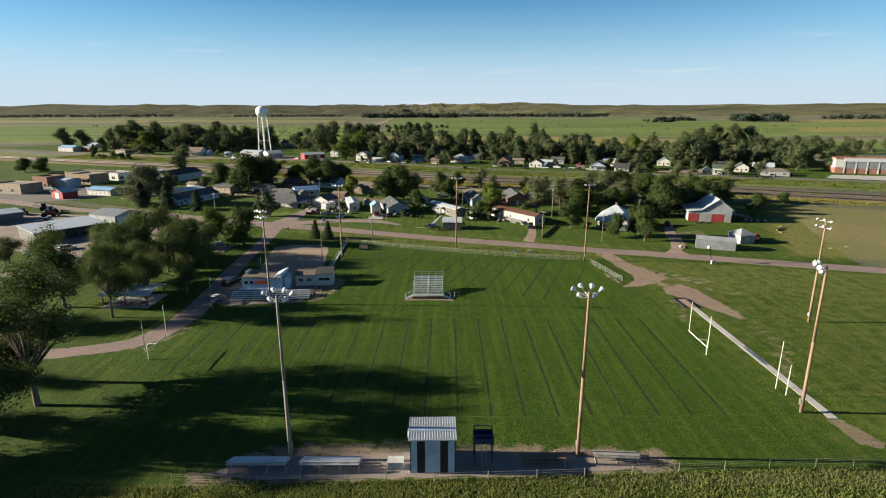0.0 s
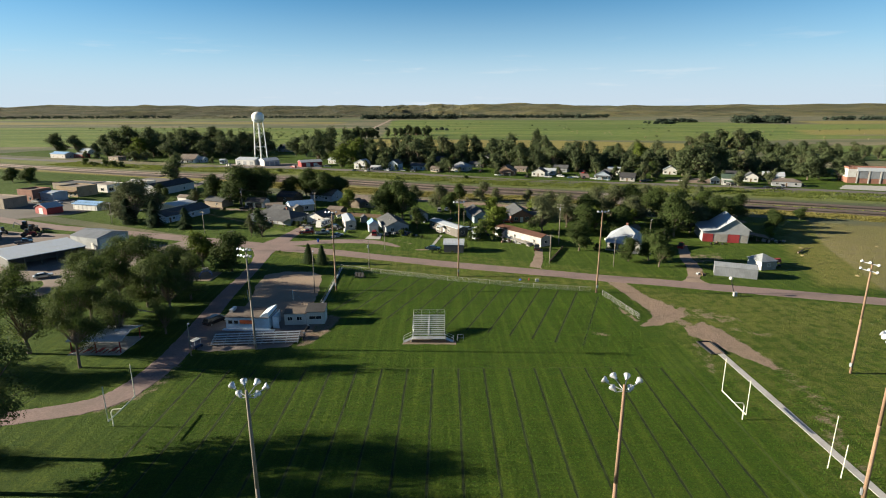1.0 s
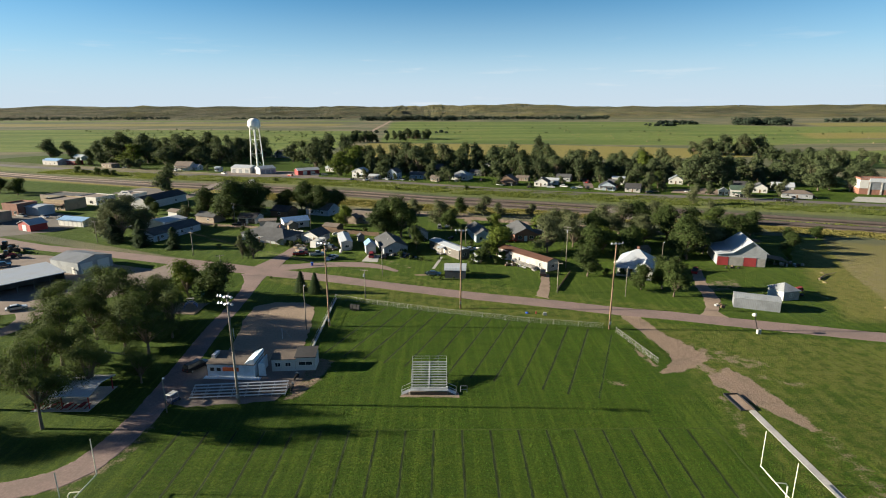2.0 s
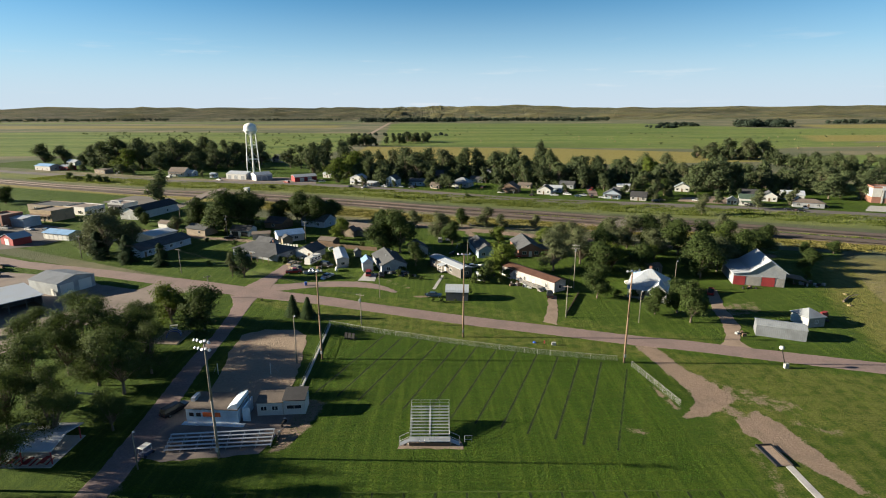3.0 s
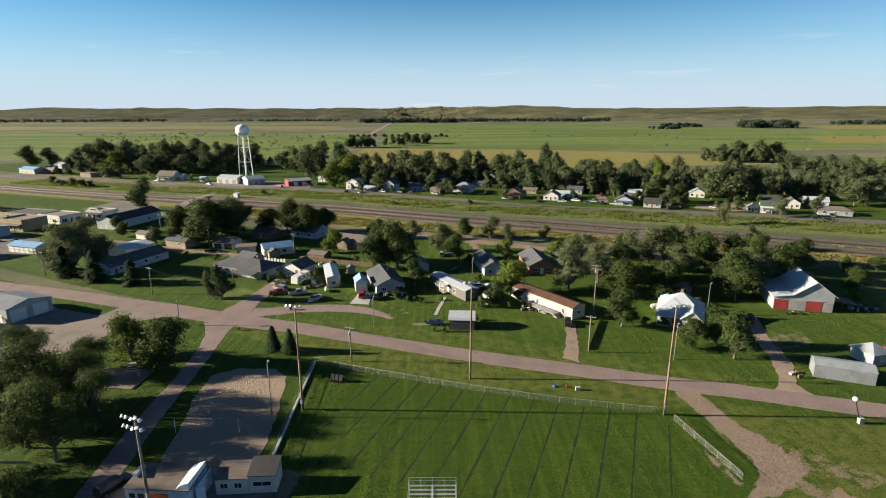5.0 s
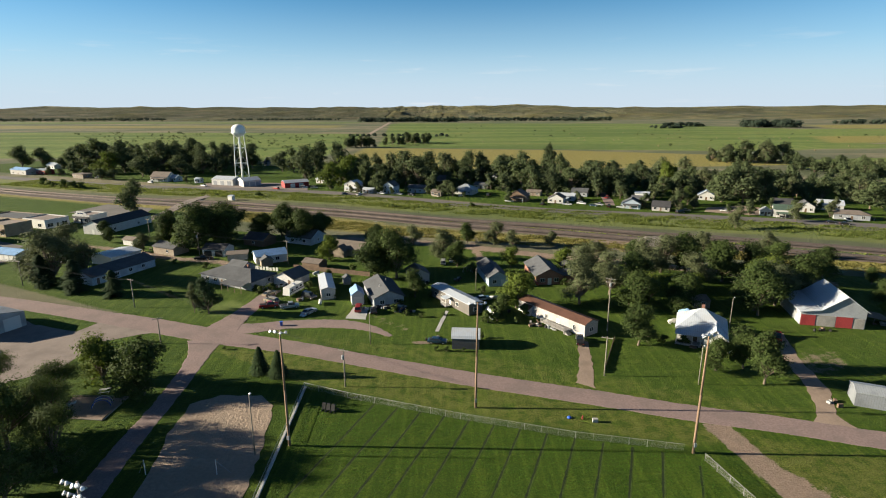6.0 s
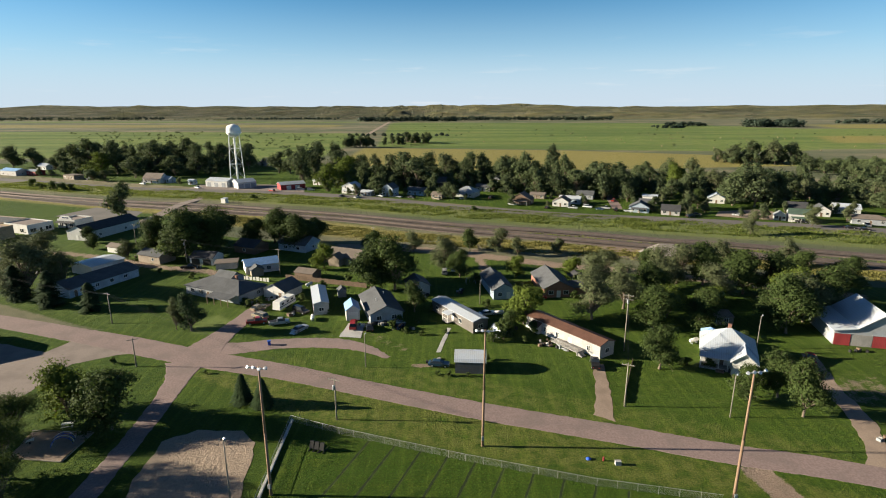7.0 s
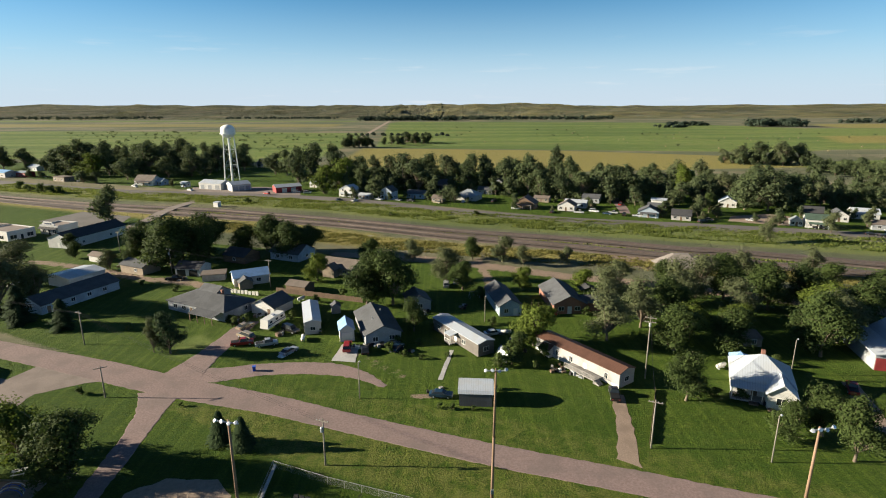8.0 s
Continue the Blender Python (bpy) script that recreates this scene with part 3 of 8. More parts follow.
# rail beds: sloping ballast shoulders, ties are lost in it, two rails each
def rail_bed(name, line, seed):
    bed = ragged_strip(line, [7.2] * len(line), 0.62, 0.15, 4, seed=seed, thick=0.0)
    low = ragged_strip(line, [10.5] * len(line), 0.3, 0.3, 4, seed=seed + 1, thick=0.3)
    bed.f += [tuple(i + len(bed.v) for i in f) for f in low.f]
    bed.v += low.v
    ob = single(name, bed, M_ballast, "dark rusty ballast bed of the railway", "railway", "structure")
    pts = [Vector((*p, 0)) for p in line]
    for side in (-0.75, 0.75):
        g = Geo()
        for a, b in zip(pts, pts[1:]):
            d = (b - a).normalized()
            n = Vector((-d.y, d.x, 0)) * side
            w = Vector((-d.y, d.x, 0)) * 0.05
            g.hexa([(*(q).xy, 0.62) for q in (a + n - w, b + n - w, b + n + w, a + n + w)][::1], [(*(q).xy, 0.80) for q in (a + n - w, b + n - w, b + n + w, a + n + w)])
        part("rail", g, M_rail, ob)
    return ob


rail_bed("railway_north", RAILS, 11)
rail_bed("railway_south", RAILS_SOUTH, 15)

LOTS = [
    ("lot_huts", [(-52, 112), (-46, 109.5), (-31, 111.5), (-29.5, 116), (-28.5, 121.5), (-27, 126.4), (-30, 128.6), (-51, 128.5)], 0.030, M_lot, "dusty packed lot round the two park huts"),
    ("lot_sand", [(-46.6, 127.6), (-31.0, 127.8), (-32.4, 146), (-34.6, 159), (-38, 162.6), (-46, 162.8), (-50.4, 159.6), (-50, 150), (-47.6, 138)], 0.045, M_sand, "raked tan sand of the volleyball court"),
    ("lot_west", [(-150, 168), (-118, 152), (-100, 160), (-85.5, 175.3), (-85, 188.7), (-77.7, 193), (-70, 195), (-92, 203.6), (-95, 194.7), (-109, 199.7), (-122, 208), (-150, 214), (-190, 222)], 0.028, M_lot, "pale packed yard beside the metal sheds"),
    ("lot_town", [(-260, 268), (-190, 238), (-166, 252), (-163, 262), (-175, 285), (-205, 300), (-260, 310)], 0.032, M_street, "grey parking lot before the shops"),
    ("lot_station", [(-206, 360), (-172, 344), (-160, 350), (-166, 372), (-200, 386)], 0.03, M_street, "worn grey lot beside the railway"),
    ("lot_tower", [(-180, 458), (-130, 436), (-95, 440), (-100, 470), (-130, 480), (-180, 480)], 0.03, M_lot, "bare gravel lot below the water tower"),
    ("driveway_trailer", [(25.0, 167.2), (28.2, 164.8), (30.6, 176), (32.8, 187.5), (30.2, 188.5), (28.0, 177)], 0.03, M_soil, "two-track soil driveway to the trailer home"),
    ("slab_shed", [(-28.4, 203.2), (-22.9, 202.4), (-23.2, 211.5), (-27.4, 212)], 0.07, M_concrete, "pale concrete slab before a small shed"),
    ("walk_path", [(-4.3, 194.2), (-3.3, 194.2), (-0.6, 208.4), (-1.5, 208.6)], 0.05, M_concrete, "narrow concrete walk to a trailer door"),
    ("walk_corner", [(-150, 252.5), (-147, 251), (-137.5, 264), (-140, 265.5)], 0.04, M_concrete, "pale concrete path across a lawn"),
    ("drive_barn", [(63.5, 152), (70.5, 149.6), (69.6, 155), (74.6, 164), (77.2, 176.6), (82.4, 192), (79.6, 193), (73.6, 177), (70.8, 165), (66.8, 156)], 0.03, M_soil, "worn soil track to the barn"),
    ("drive_highway", [(92, 378), (97, 376), (101, 392), (107, 428), (102, 430), (96, 398)], 0.03, M_gravel, "pinkish gravel drive off the highway"),
    ("lot_bare", [(139, 356), (150, 350), (166, 343), (180, 362), (170, 374), (146, 368)], 0.03, M_soil, "bare tan yard beside the highway"),
    ("ground_stands", [(-27.5, 54.2), (-20, 53.3), (-4, 53.6), (10, 54), (24, 55.2), (24, 57), (14, 57.8), (5, 58.4), (-8, 58.2), (-14, 57.4), (-22, 58)], 0.025, M_lot, "bare trodden soil under the field stands"),
]
for n, (name, pts, z, mat, label) in enumerate(LOTS):
    single(name, ragged_patch(pts, z, 0.1 if "walk" in name or "slab" in name else 0.25, 1.6, seed=30 + n), mat, label, "ground", "structure")

# the jump runway: a pale strip with a boxed sand pit at its far end
single("jump_runway", Geo().slab([(51.9, 65.6), (53.1, 65.6), (53.0, 108.0), (51.8, 107.6)], 0, 0.07), M_concrete, "long pale concrete jump runway in the grass", "runway", "structure")
pit = thing("jump_pit", pose(51.6, 110.4, 0, 0, 0, 3), "timber-framed sand pit at the runway's end", "sand pit")
part("sand", Geo().box(-1.15, -2.6, 0, 1.15, 2.6, 0.10), M_soil, pit)
for s in (-1, 1):
    part("side_board", Geo().box(min(s * 1.17, s * 1.35), -2.8, 0, max(s * 1.17, s * 1.35), 2.8, 0.32), M_black, pit)
part("end_board", Geo().box(-1.15, 2.62, 0, 1.15, 2.8, 0.32), M_black, pit)

# ---- field markings: narrow worn grooves in the turf ----
field = tagged(new("field_markings"), "narrow worn yard lines across the mown playing field", "field lines", kind="structure")
field.empty_display_size = 0.3


def turf_line(a, b, width, mat, name, rnd):
    a, b = Vector((*a, 0)), Vector((*b, 0))
    d = (b - a).normalized()
    s = Vector((-d.y, d.x, 0))
    n = max(2, int((b - a).length / 0.8))
    g = Geo()
    for i in range(n + 1):
        p = a + (b - a) * (i / n)
        w = width / 2 * rnd.uniform(0.6, 1.25)
        o = s * rnd.uniform(-0.04, 0.04)
        g.v += [(p.x + s.x * w + o.x, p.y + s.y * w + o.y, 0.012), (p.x - s.x * w + o.x, p.y - s.y * w + o.y, 0.012)]
        if i:
            k = 2 * i
            g.f.append((k - 2, k - 1, k + 1, k))
    part(name, g, mat, field)


rnd = random.Random(5)
for k in range(-9, 10):
    x = -2.6 + 4.57 * k
    turf_line((x, 66.4 + 0.1 * rnd.random()), (x + 0.25, 102.1), 0.34, M_line, "yard_line", rnd)
    turf_line((x + 0.18, 66.4), (x + 0.43, 102.1), 0.16, M_chalk, "chalk_line", rnd)
for y in (66.2, 102.2):
    turf_line((-46, y), (43.4, y + 0.2), 0.22, M_chalk, "side_line", rnd)
turf_line((43.2, 66.2), (43.4, 102.4), 0.3, M_chalk, "goal_line", rnd)
for k in range(13):
    xt = 38.0 - 4.45 * k
    yt = 140.4 if k == 0 else 144.2 + 0.316 * (37.2 - xt) - 1.4
    yb = 112.0 + 0.36 * (38.0 - xt)
    a, b = Vector((xt, yt)), Vector((xt - 0.38 * (yt - yb), yb))
    turf_line(a, b, 0.36, M_line, "practice_line", rnd)
    turf_line(a + Vector((0.22, 0)), b + Vector((0.22, 0)), 0.2, M_chalk, "practice_chalk", rnd)

# ---- the field's turf: short upright blades in mown rows, thinner along the lines ----
def turf():
    rng = np.random.default_rng(12)
    n = 380000
    x, y = rng.uniform(-52, 62, n), rng.uniform(58.5, 166, n)
    keep = (y < 143.8 + 0.33 * (37 - x) - 0.0006 * (37 - x) ** 2) & (rng.random(n) < 0.62 + 0.38 * np.sin(y * 5.2 + 0.6 * np.sin(x * 0.11))) & (y > 102.3 - 60 * (x > -46)) & ~((x > 40) & (y > 100)) & ~((x < -28) & (y > 104))
    groove = np.abs((x + 2.6 - 0.1 - 0.007 * (y - 66.4) + 2.285) % 4.57 - 2.285) < 0.34
    keep &= ~(groove & (y > 66.3) & (y < 102.3))
    slant = ((x - 0.38 * y + 58.73) / 1.12 - 38 - 0.1 + 2.225) % 4.45 - 2.225
    keep &= ~((np.abs(slant) < 0.36) & (y > 112 + 0.36 * (38 - x) - 16))
    x, y = x[keep], y[keep]
    n = len(x)
    h, w, a = rng.uniform(0.05, 0.12, n), rng.uniform(0.03, 0.07, n), rng.uniform(0, 6.28, n)
    dx, dy, lx, ly = np.cos(a) * w, np.sin(a) * w, rng.normal(0, 0.05, n), rng.normal(0, 0.05, n)
    z = np.full(n, 0.004)
    co = np.stack([np.stack([x - dx, y - dy, z], -1), np.stack([x + dx, y + dy, z], -1), np.stack([x + lx, y + ly, h], -1)], 1).reshape(-1, 3)
    me = bpy.data.meshes.new("turf")
    me.vertices.add(3 * n)
    me.vertices.foreach_set("co", co.ravel())
    me.loops.add(3 * n)
    me.loops.foreach_set("vertex_index", np.arange(3 * n))
    me.polygons.add(n)
    me.polygons.foreach_set("loop_start", np.arange(0, 3 * n, 3))
    me.materials.append(leafy("turf_blades", (0.046, 0.112, 0.010), (0.074, 0.156, 0.014), 0.25))
    me.update(calc_edges=True)
    tagged(new("turf", me), "short mown grass blades of the playing field", "grass", kind="stuff")


turf()

# ---- trees ----
def leaf_cloud(blobs, count, size, rnd, up=0.35, sprays=9):
    """Many small leaf sprays, gathered in tufts that sit round a set of lumps, each leaf tilted its own way."""
    rng = np.random.default_rng(rnd.randrange(1 << 30))

    def unit(n):
        d = rng.normal(0, 1, (n, 3))
        return d / np.linalg.norm(d, axis=1, keepdims=True)
    mid, rad, flat = np.array([tuple(c) for c, _, _ in blobs]), np.array([r for _, r, _ in blobs]), np.array([f for _, _, f in blobs])
    nb = len(blobs)
    out = unit(nb * sprays).reshape(nb, sprays, 3)
    out[..., 2] = np.where((out[..., 2] < -0.3) & (rng.random((nb, sprays)) < 0.6), -out[..., 2], out[..., 2])
    squash = np.stack([np.ones(nb), np.ones(nb), flat], -1)
    tuft = mid[:, None] + out * squash[:, None] * (rad[:, None] * rng.uniform(0.35, 0.95, (nb, sprays)))[..., None]
    wide = rad[:, None] * rng.uniform(0.30, 0.62, (nb, sprays))
    share = rad ** 1.8
    b, k = rng.choice(nb, count, p=share / share.sum()), rng.integers(0, sprays, count)
    d = unit(count)
    p = tuft[b, k] + d * (wide[b, k] * np.minimum(1.5, np.abs(rng.normal(0.8, 0.3, count))))[:, None] * np.array([1, 1, 0.75])
    nrm = 0.7 * d + 0.6 * out[b, k] + rng.normal(0, 0.24, (count, 3)) + np.array([0, 0, up])
    nrm /= np.linalg.norm(nrm, axis=1, keepdims=True)
    u = np.cross(nrm, unit(count))
    u /= np.linalg.norm(u, axis=1, keepdims=True)
    w = np.cross(nrm, u)
    z = (size * rng.uniform(0.6, 1.35, count))[:, None]
    g = Geo()
    g.v = np.stack([p - u * z * 0.5 - w * z * 0.42, p - u * z * 0.4 + w * z * 0.42, p + u * z * 0.65], 1).reshape(-1, 3).tolist()
    g.f = np.arange(3 * count).reshape(-1, 3).tolist()
    return g


def lumps(h, r, low, n, rnd, heart=4):
    """Lumps of a crown of height h, radius r, whose underside is at low: sprays of foliage at the branch ends, with gaps between."""
    out = []
    for i in range(n):
        a, t = i * 2.4 + rnd.uniform(-0.8, 0.8), ((i * 0.618) % 1 + rnd.uniform(0, 0.08)) * 0.96
        z = low + (h - low) * (0.08 + 0.84 * t)
        prof = math.sin(math.pi * (0.30 + 0.64 * t)) ** 0.6
        rr = r * prof * rnd.choice((0.15, 0.35, 0.5, 0.6, 0.68, 0.74)) * rnd.uniform(0.85, 1.12)
        out.append((Vector((math.cos(a) * rr, math.sin(a) * rr, z)), r * rnd.choice((0.24, 0.3, 0.36, 0.42, 0.46)), rnd.uniform(0.7, 0.95)))
    for i in range(n // heart):
        a, rr = rnd.uniform(0, 6.28), r * rnd.uniform(0.0, 0.38)
        out.append((Vector((math.cos(a) * rr, math.sin(a) * rr, low + (h - low) * rnd.uniform(0.3, 0.78))), r * rnd.uniform(0.38, 0.5), 0.85))
    return out


def broad_tree(name, h, r, low, n, leaves, size, leaf, seed, label, heart=4):
    rnd = random.Random(seed)
    t = thing(name, pose(0, 0, -500), label, "tree")
    blobs = lumps(h, r, low, n, rnd, heart)
    g = Geo()
    th = 0.018 * h + 0.06
    bend = Vector((rnd.uniform(-0.3, 0.3), rnd.uniform(-0.3, 0.3), 0))
    fork = Vector((0, 0, low * 0.9 + 0.08 * h)) + bend
    g.tube((0, 0, -0.3), (bend.x * 0.4, bend.y * 0.4, fork.z * 0.5), th * 1.25, th, 8, False)
    g.tube((bend.x * 0.4, bend.y * 0.4, fork.z * 0.5), fork, th, th * 0.8, 8, False)
    for c, br, _ in blobs:
        mid = fork.lerp(c, 0.5) + Vector((rnd.uniform(-0.3, 0.3), rnd.uniform(-0.3, 0.3), 0.3))
        g.tube(fork, mid, th * 0.42, th * 0.28, 5, False)
        g.tube(mid, c, th * 0.28, th * 0.08, 5, False)
        for _ in range(2):
            e = c + Vector((rnd.gauss(0, 0.5), rnd.gauss(0, 0.5), rnd.gauss(0.2, 0.4))) * br
            g.tube(mid.lerp(c, 0.6), e, th * 0.12, th * 0.04, 4, False)
    part("trunk", g, M_bark, t, smooth=True)
    part("crown", leaf_cloud(blobs, leaves, size, rnd), leaf, t)
    return t


def spruce(name, h, r, leaves, seed, label, taper=0.85, ragged=0.3):
    rnd = random.Random(seed)
    t = thing(name, pose(0, 0, -500), label, "tree")
    part("trunk", Geo().tube((0, 0, -0.2), (0, 0, h * 0.95), 0.022 * h + 0.03, 0.02, 7), M_bark, t)
    g = Geo()
    for _ in range(leaves):
        z = h * (0.05 + 0.95 * rnd.random() ** 1.35)
        a = rnd.uniform(0, 6.28)
        reach = r * (1 - z / h) ** taper * (0.72 + 0.28 * math.sin(z * 9)) + 0.08
        reach *= 1 + ragged * noise.noise(Vector((math.cos(a) * 1.3, math.sin(a) * 1.3, z * 0.9 + seed)))
        rr = reach * rnd.uniform(0.45, 1.05)
        p = Vector((math.cos(a) * rr, math.sin(a) * rr, z - rr * 0.25))
        o, w = Vector((math.cos(a), math.sin(a), -0.35)), Vector((-math.sin(a), math.cos(a), rnd.uniform(-0.3, 0.3)))
        s = 0.11 * h * rnd.uniform(0.4, 0.8) * 0.6
        g.face(p - o * s, p - w * s * 0.35, p + o * s, p + w * s * 0.35)
    part("crown", g, M_needle, t)
    return t


NEAR = [broad_tree("tree", 16, 7.3, 1.7, 42 + 3 * k, 15000, 0.28, M_leaf, 100 + k, "tall broad-leaved tree with an airy dark green crown", 21) for k in range(4)]
CLOSE = [broad_tree("tree", 16, 6.9, 3.6, 32, 16500, 0.25, M_leaf, 120 + k, "tall broad-leaved tree with an airy dark green crown", 16) for k in range(2)]
MID = [broad_tree("tree", 12, 5.2, 0.9, 48 + 3 * k, 12500, 0.35, M_leaf_deep, 200 + k, "dark green broad-leaved tree in a yard", 2) for k in range(4)]
GREY = [broad_tree("tree", 12, 5.2, 0.7, 40 + 3 * k, 8500, 0.32, M_leaf_grey, 220 + k, "grey-green tree with thin dry foliage") for k in range(3)]
BRIGHT = [broad_tree("tree", 10, 4.7, 0.7, 44 + 3 * k, 10500, 0.32, M_leaf_bright, 240 + k, "bright yellow-green tree in a yard") for k in range(2)]
FAR = [broad_tree("tree", 20, 8.6, 0.8, 44 + 4 * (k % 3), 3800, 0.88, M_leaf_far, 260 + k, "dark broad-leaved tree in the belt beyond the highway") for k in range(6)]
FILL = [broad_tree("tree", 20, 9.2, 0.4, 26, 1500, 1.5, M_leaf_far, 270 + k, "dark undergrowth tree in the belt beyond the highway", 3) for k in range(2)]
FARG = [broad_tree("tree", 20, 8.2, 0.6, 38, 3200, 0.85, M_leaf_grey, 280 + k, "greyish tree in the belt beyond the highway") for k in range(3)]
FARB = [broad_tree("tree", 20, 8.6, 0.8, 46, 3800, 0.85, M_leaf_bright, 290 + k, "sunlit bright green tree in the belt beyond the highway") for k in range(2)]
SPRUCE = [spruce("spruce_tree", 6.4, 2.0, 4200, 300 + k, "small dark conical spruce on the verge") for k in range(2)]
PINE = [spruce("conifer_tree", 10, 2.9, 9500, 330 + k, "dark ragged conifer before a long low house", 0.42, 1.3) for k in range(2)]
OVAL = [broad_tree("conifer_tree", 10, 3.7, 0.3, 34, 9500, 0.27, M_needle, 345, "dark ragged oval conifer standing on a lawn", 5)]
BUSH = [broad_tree("bush", 2.2, 1.6, 0.2, 9, 1100, 0.26, M_leaf, 320 + k, "low dark green bush") for k in range(2)]
GROWN = {id(t): h for kinds, h in ((NEAR, 16), (CLOSE, 16), (MID, 12), (GREY, 12), (BRIGHT, 10), (FAR, 20), (FILL, 20), (FARG, 20), (FARB, 20), (SPRUCE, 6.4), (PINE, 10), (OVAL, 10), (BUSH, 2.2)) for t in kinds}


def plant(kinds, x, y, h, seed=0, wide=1.0, label="", group=""):
    rnd = random.Random(int(x * 131 + y * 17) + seed)
    src = rnd.choice(kinds)
    s = h / GROWN[id(src)]
    ob = copy_thing(src, pose(x, y, 0, 0, 0, rnd.uniform(0, 360)))
    ob.scale = (s * wide, s * wide, s)
    return tagged(ob, label, group=group)


# Trees left of the view are unseen, added for the shade they cast.
for x, y, h, w in ((-63.5, 76.5, 18.5, 1.1), (-80, 109, 16.5, 0.9), (-94, 100, 14, 1.0), (-72, 63, 14, 1), (-57.5, 69.5, 17, 0.95), (-59, 62.5, 16.5, 0.95), (-67, 58, 16, 1), (-84, 55, 14.5, 1),
                   (-66.5, 103, 15.5, 0.68), (-90, 64, 11, 1.1), (-88, 76, 9.5, 1.2), (-79, 52, 13, 1.1)):
    plant(CLOSE if y < 105 and x > -75 else NEAR, x, y, h, wide=w * 1.08, group="park trees")
for x, y, h, w in ((-74, 145, 15.5, 1.0), (-78.5, 126, 14.5, 0.95), (-65.7, 114.2, 10.2, 1.0), (-58.4, 118.4, 7.8, 1.0), (-63.5, 131, 14, 0.9), (-62.5, 139.5, 11.5, 0.9), (-70.5, 134.5, 11.5, 0.95), (-79.4, 139, 13.5, 1.0), (-89.7, 142.7, 11, 1.1), (-76.5, 118.5, 11.5, 0.9),
                   (-70.9, 150, 11.0, 1.0), (-90, 160, 11.5, 1.1), (-76.4, 160, 9.0, 1.3), (-99, 157, 8, 1.2), (-69, 119.5, 11.5, 0.8), (-118, 143, 7.5, 1.3), (-112, 148, 6.5, 1.3)):
    plant(NEAR, x, y, h, wide=w * 1.08, group="park trees")
plant(BRIGHT, -71.4, 167.6, 10.8, wide=1.1, label="sunlit pale green tree at the park's edge")
plant(MID, -61.3, 163.2, 12.0, wide=1.15, label="round deep green tree beside the lane")
for x, y, h in ((-41.3, 172.4, 5.9), (-36.9, 170.7, 5.9)):
    plant(SPRUCE, x, y, h, wide=1.35, group="spruces on the verge")
plant(OVAL, -66.6, 207.2, 10.6)
plant(GREY, -70.8, 208.0, 8.2, wide=0.6)
for x, y, h in ((-129, 231.5, 10.5), (-115.0, 225.6, 10.5), (-101.1, 221.9, 8.3)):
    plant(PINE, x, y, h, wide=1.05)
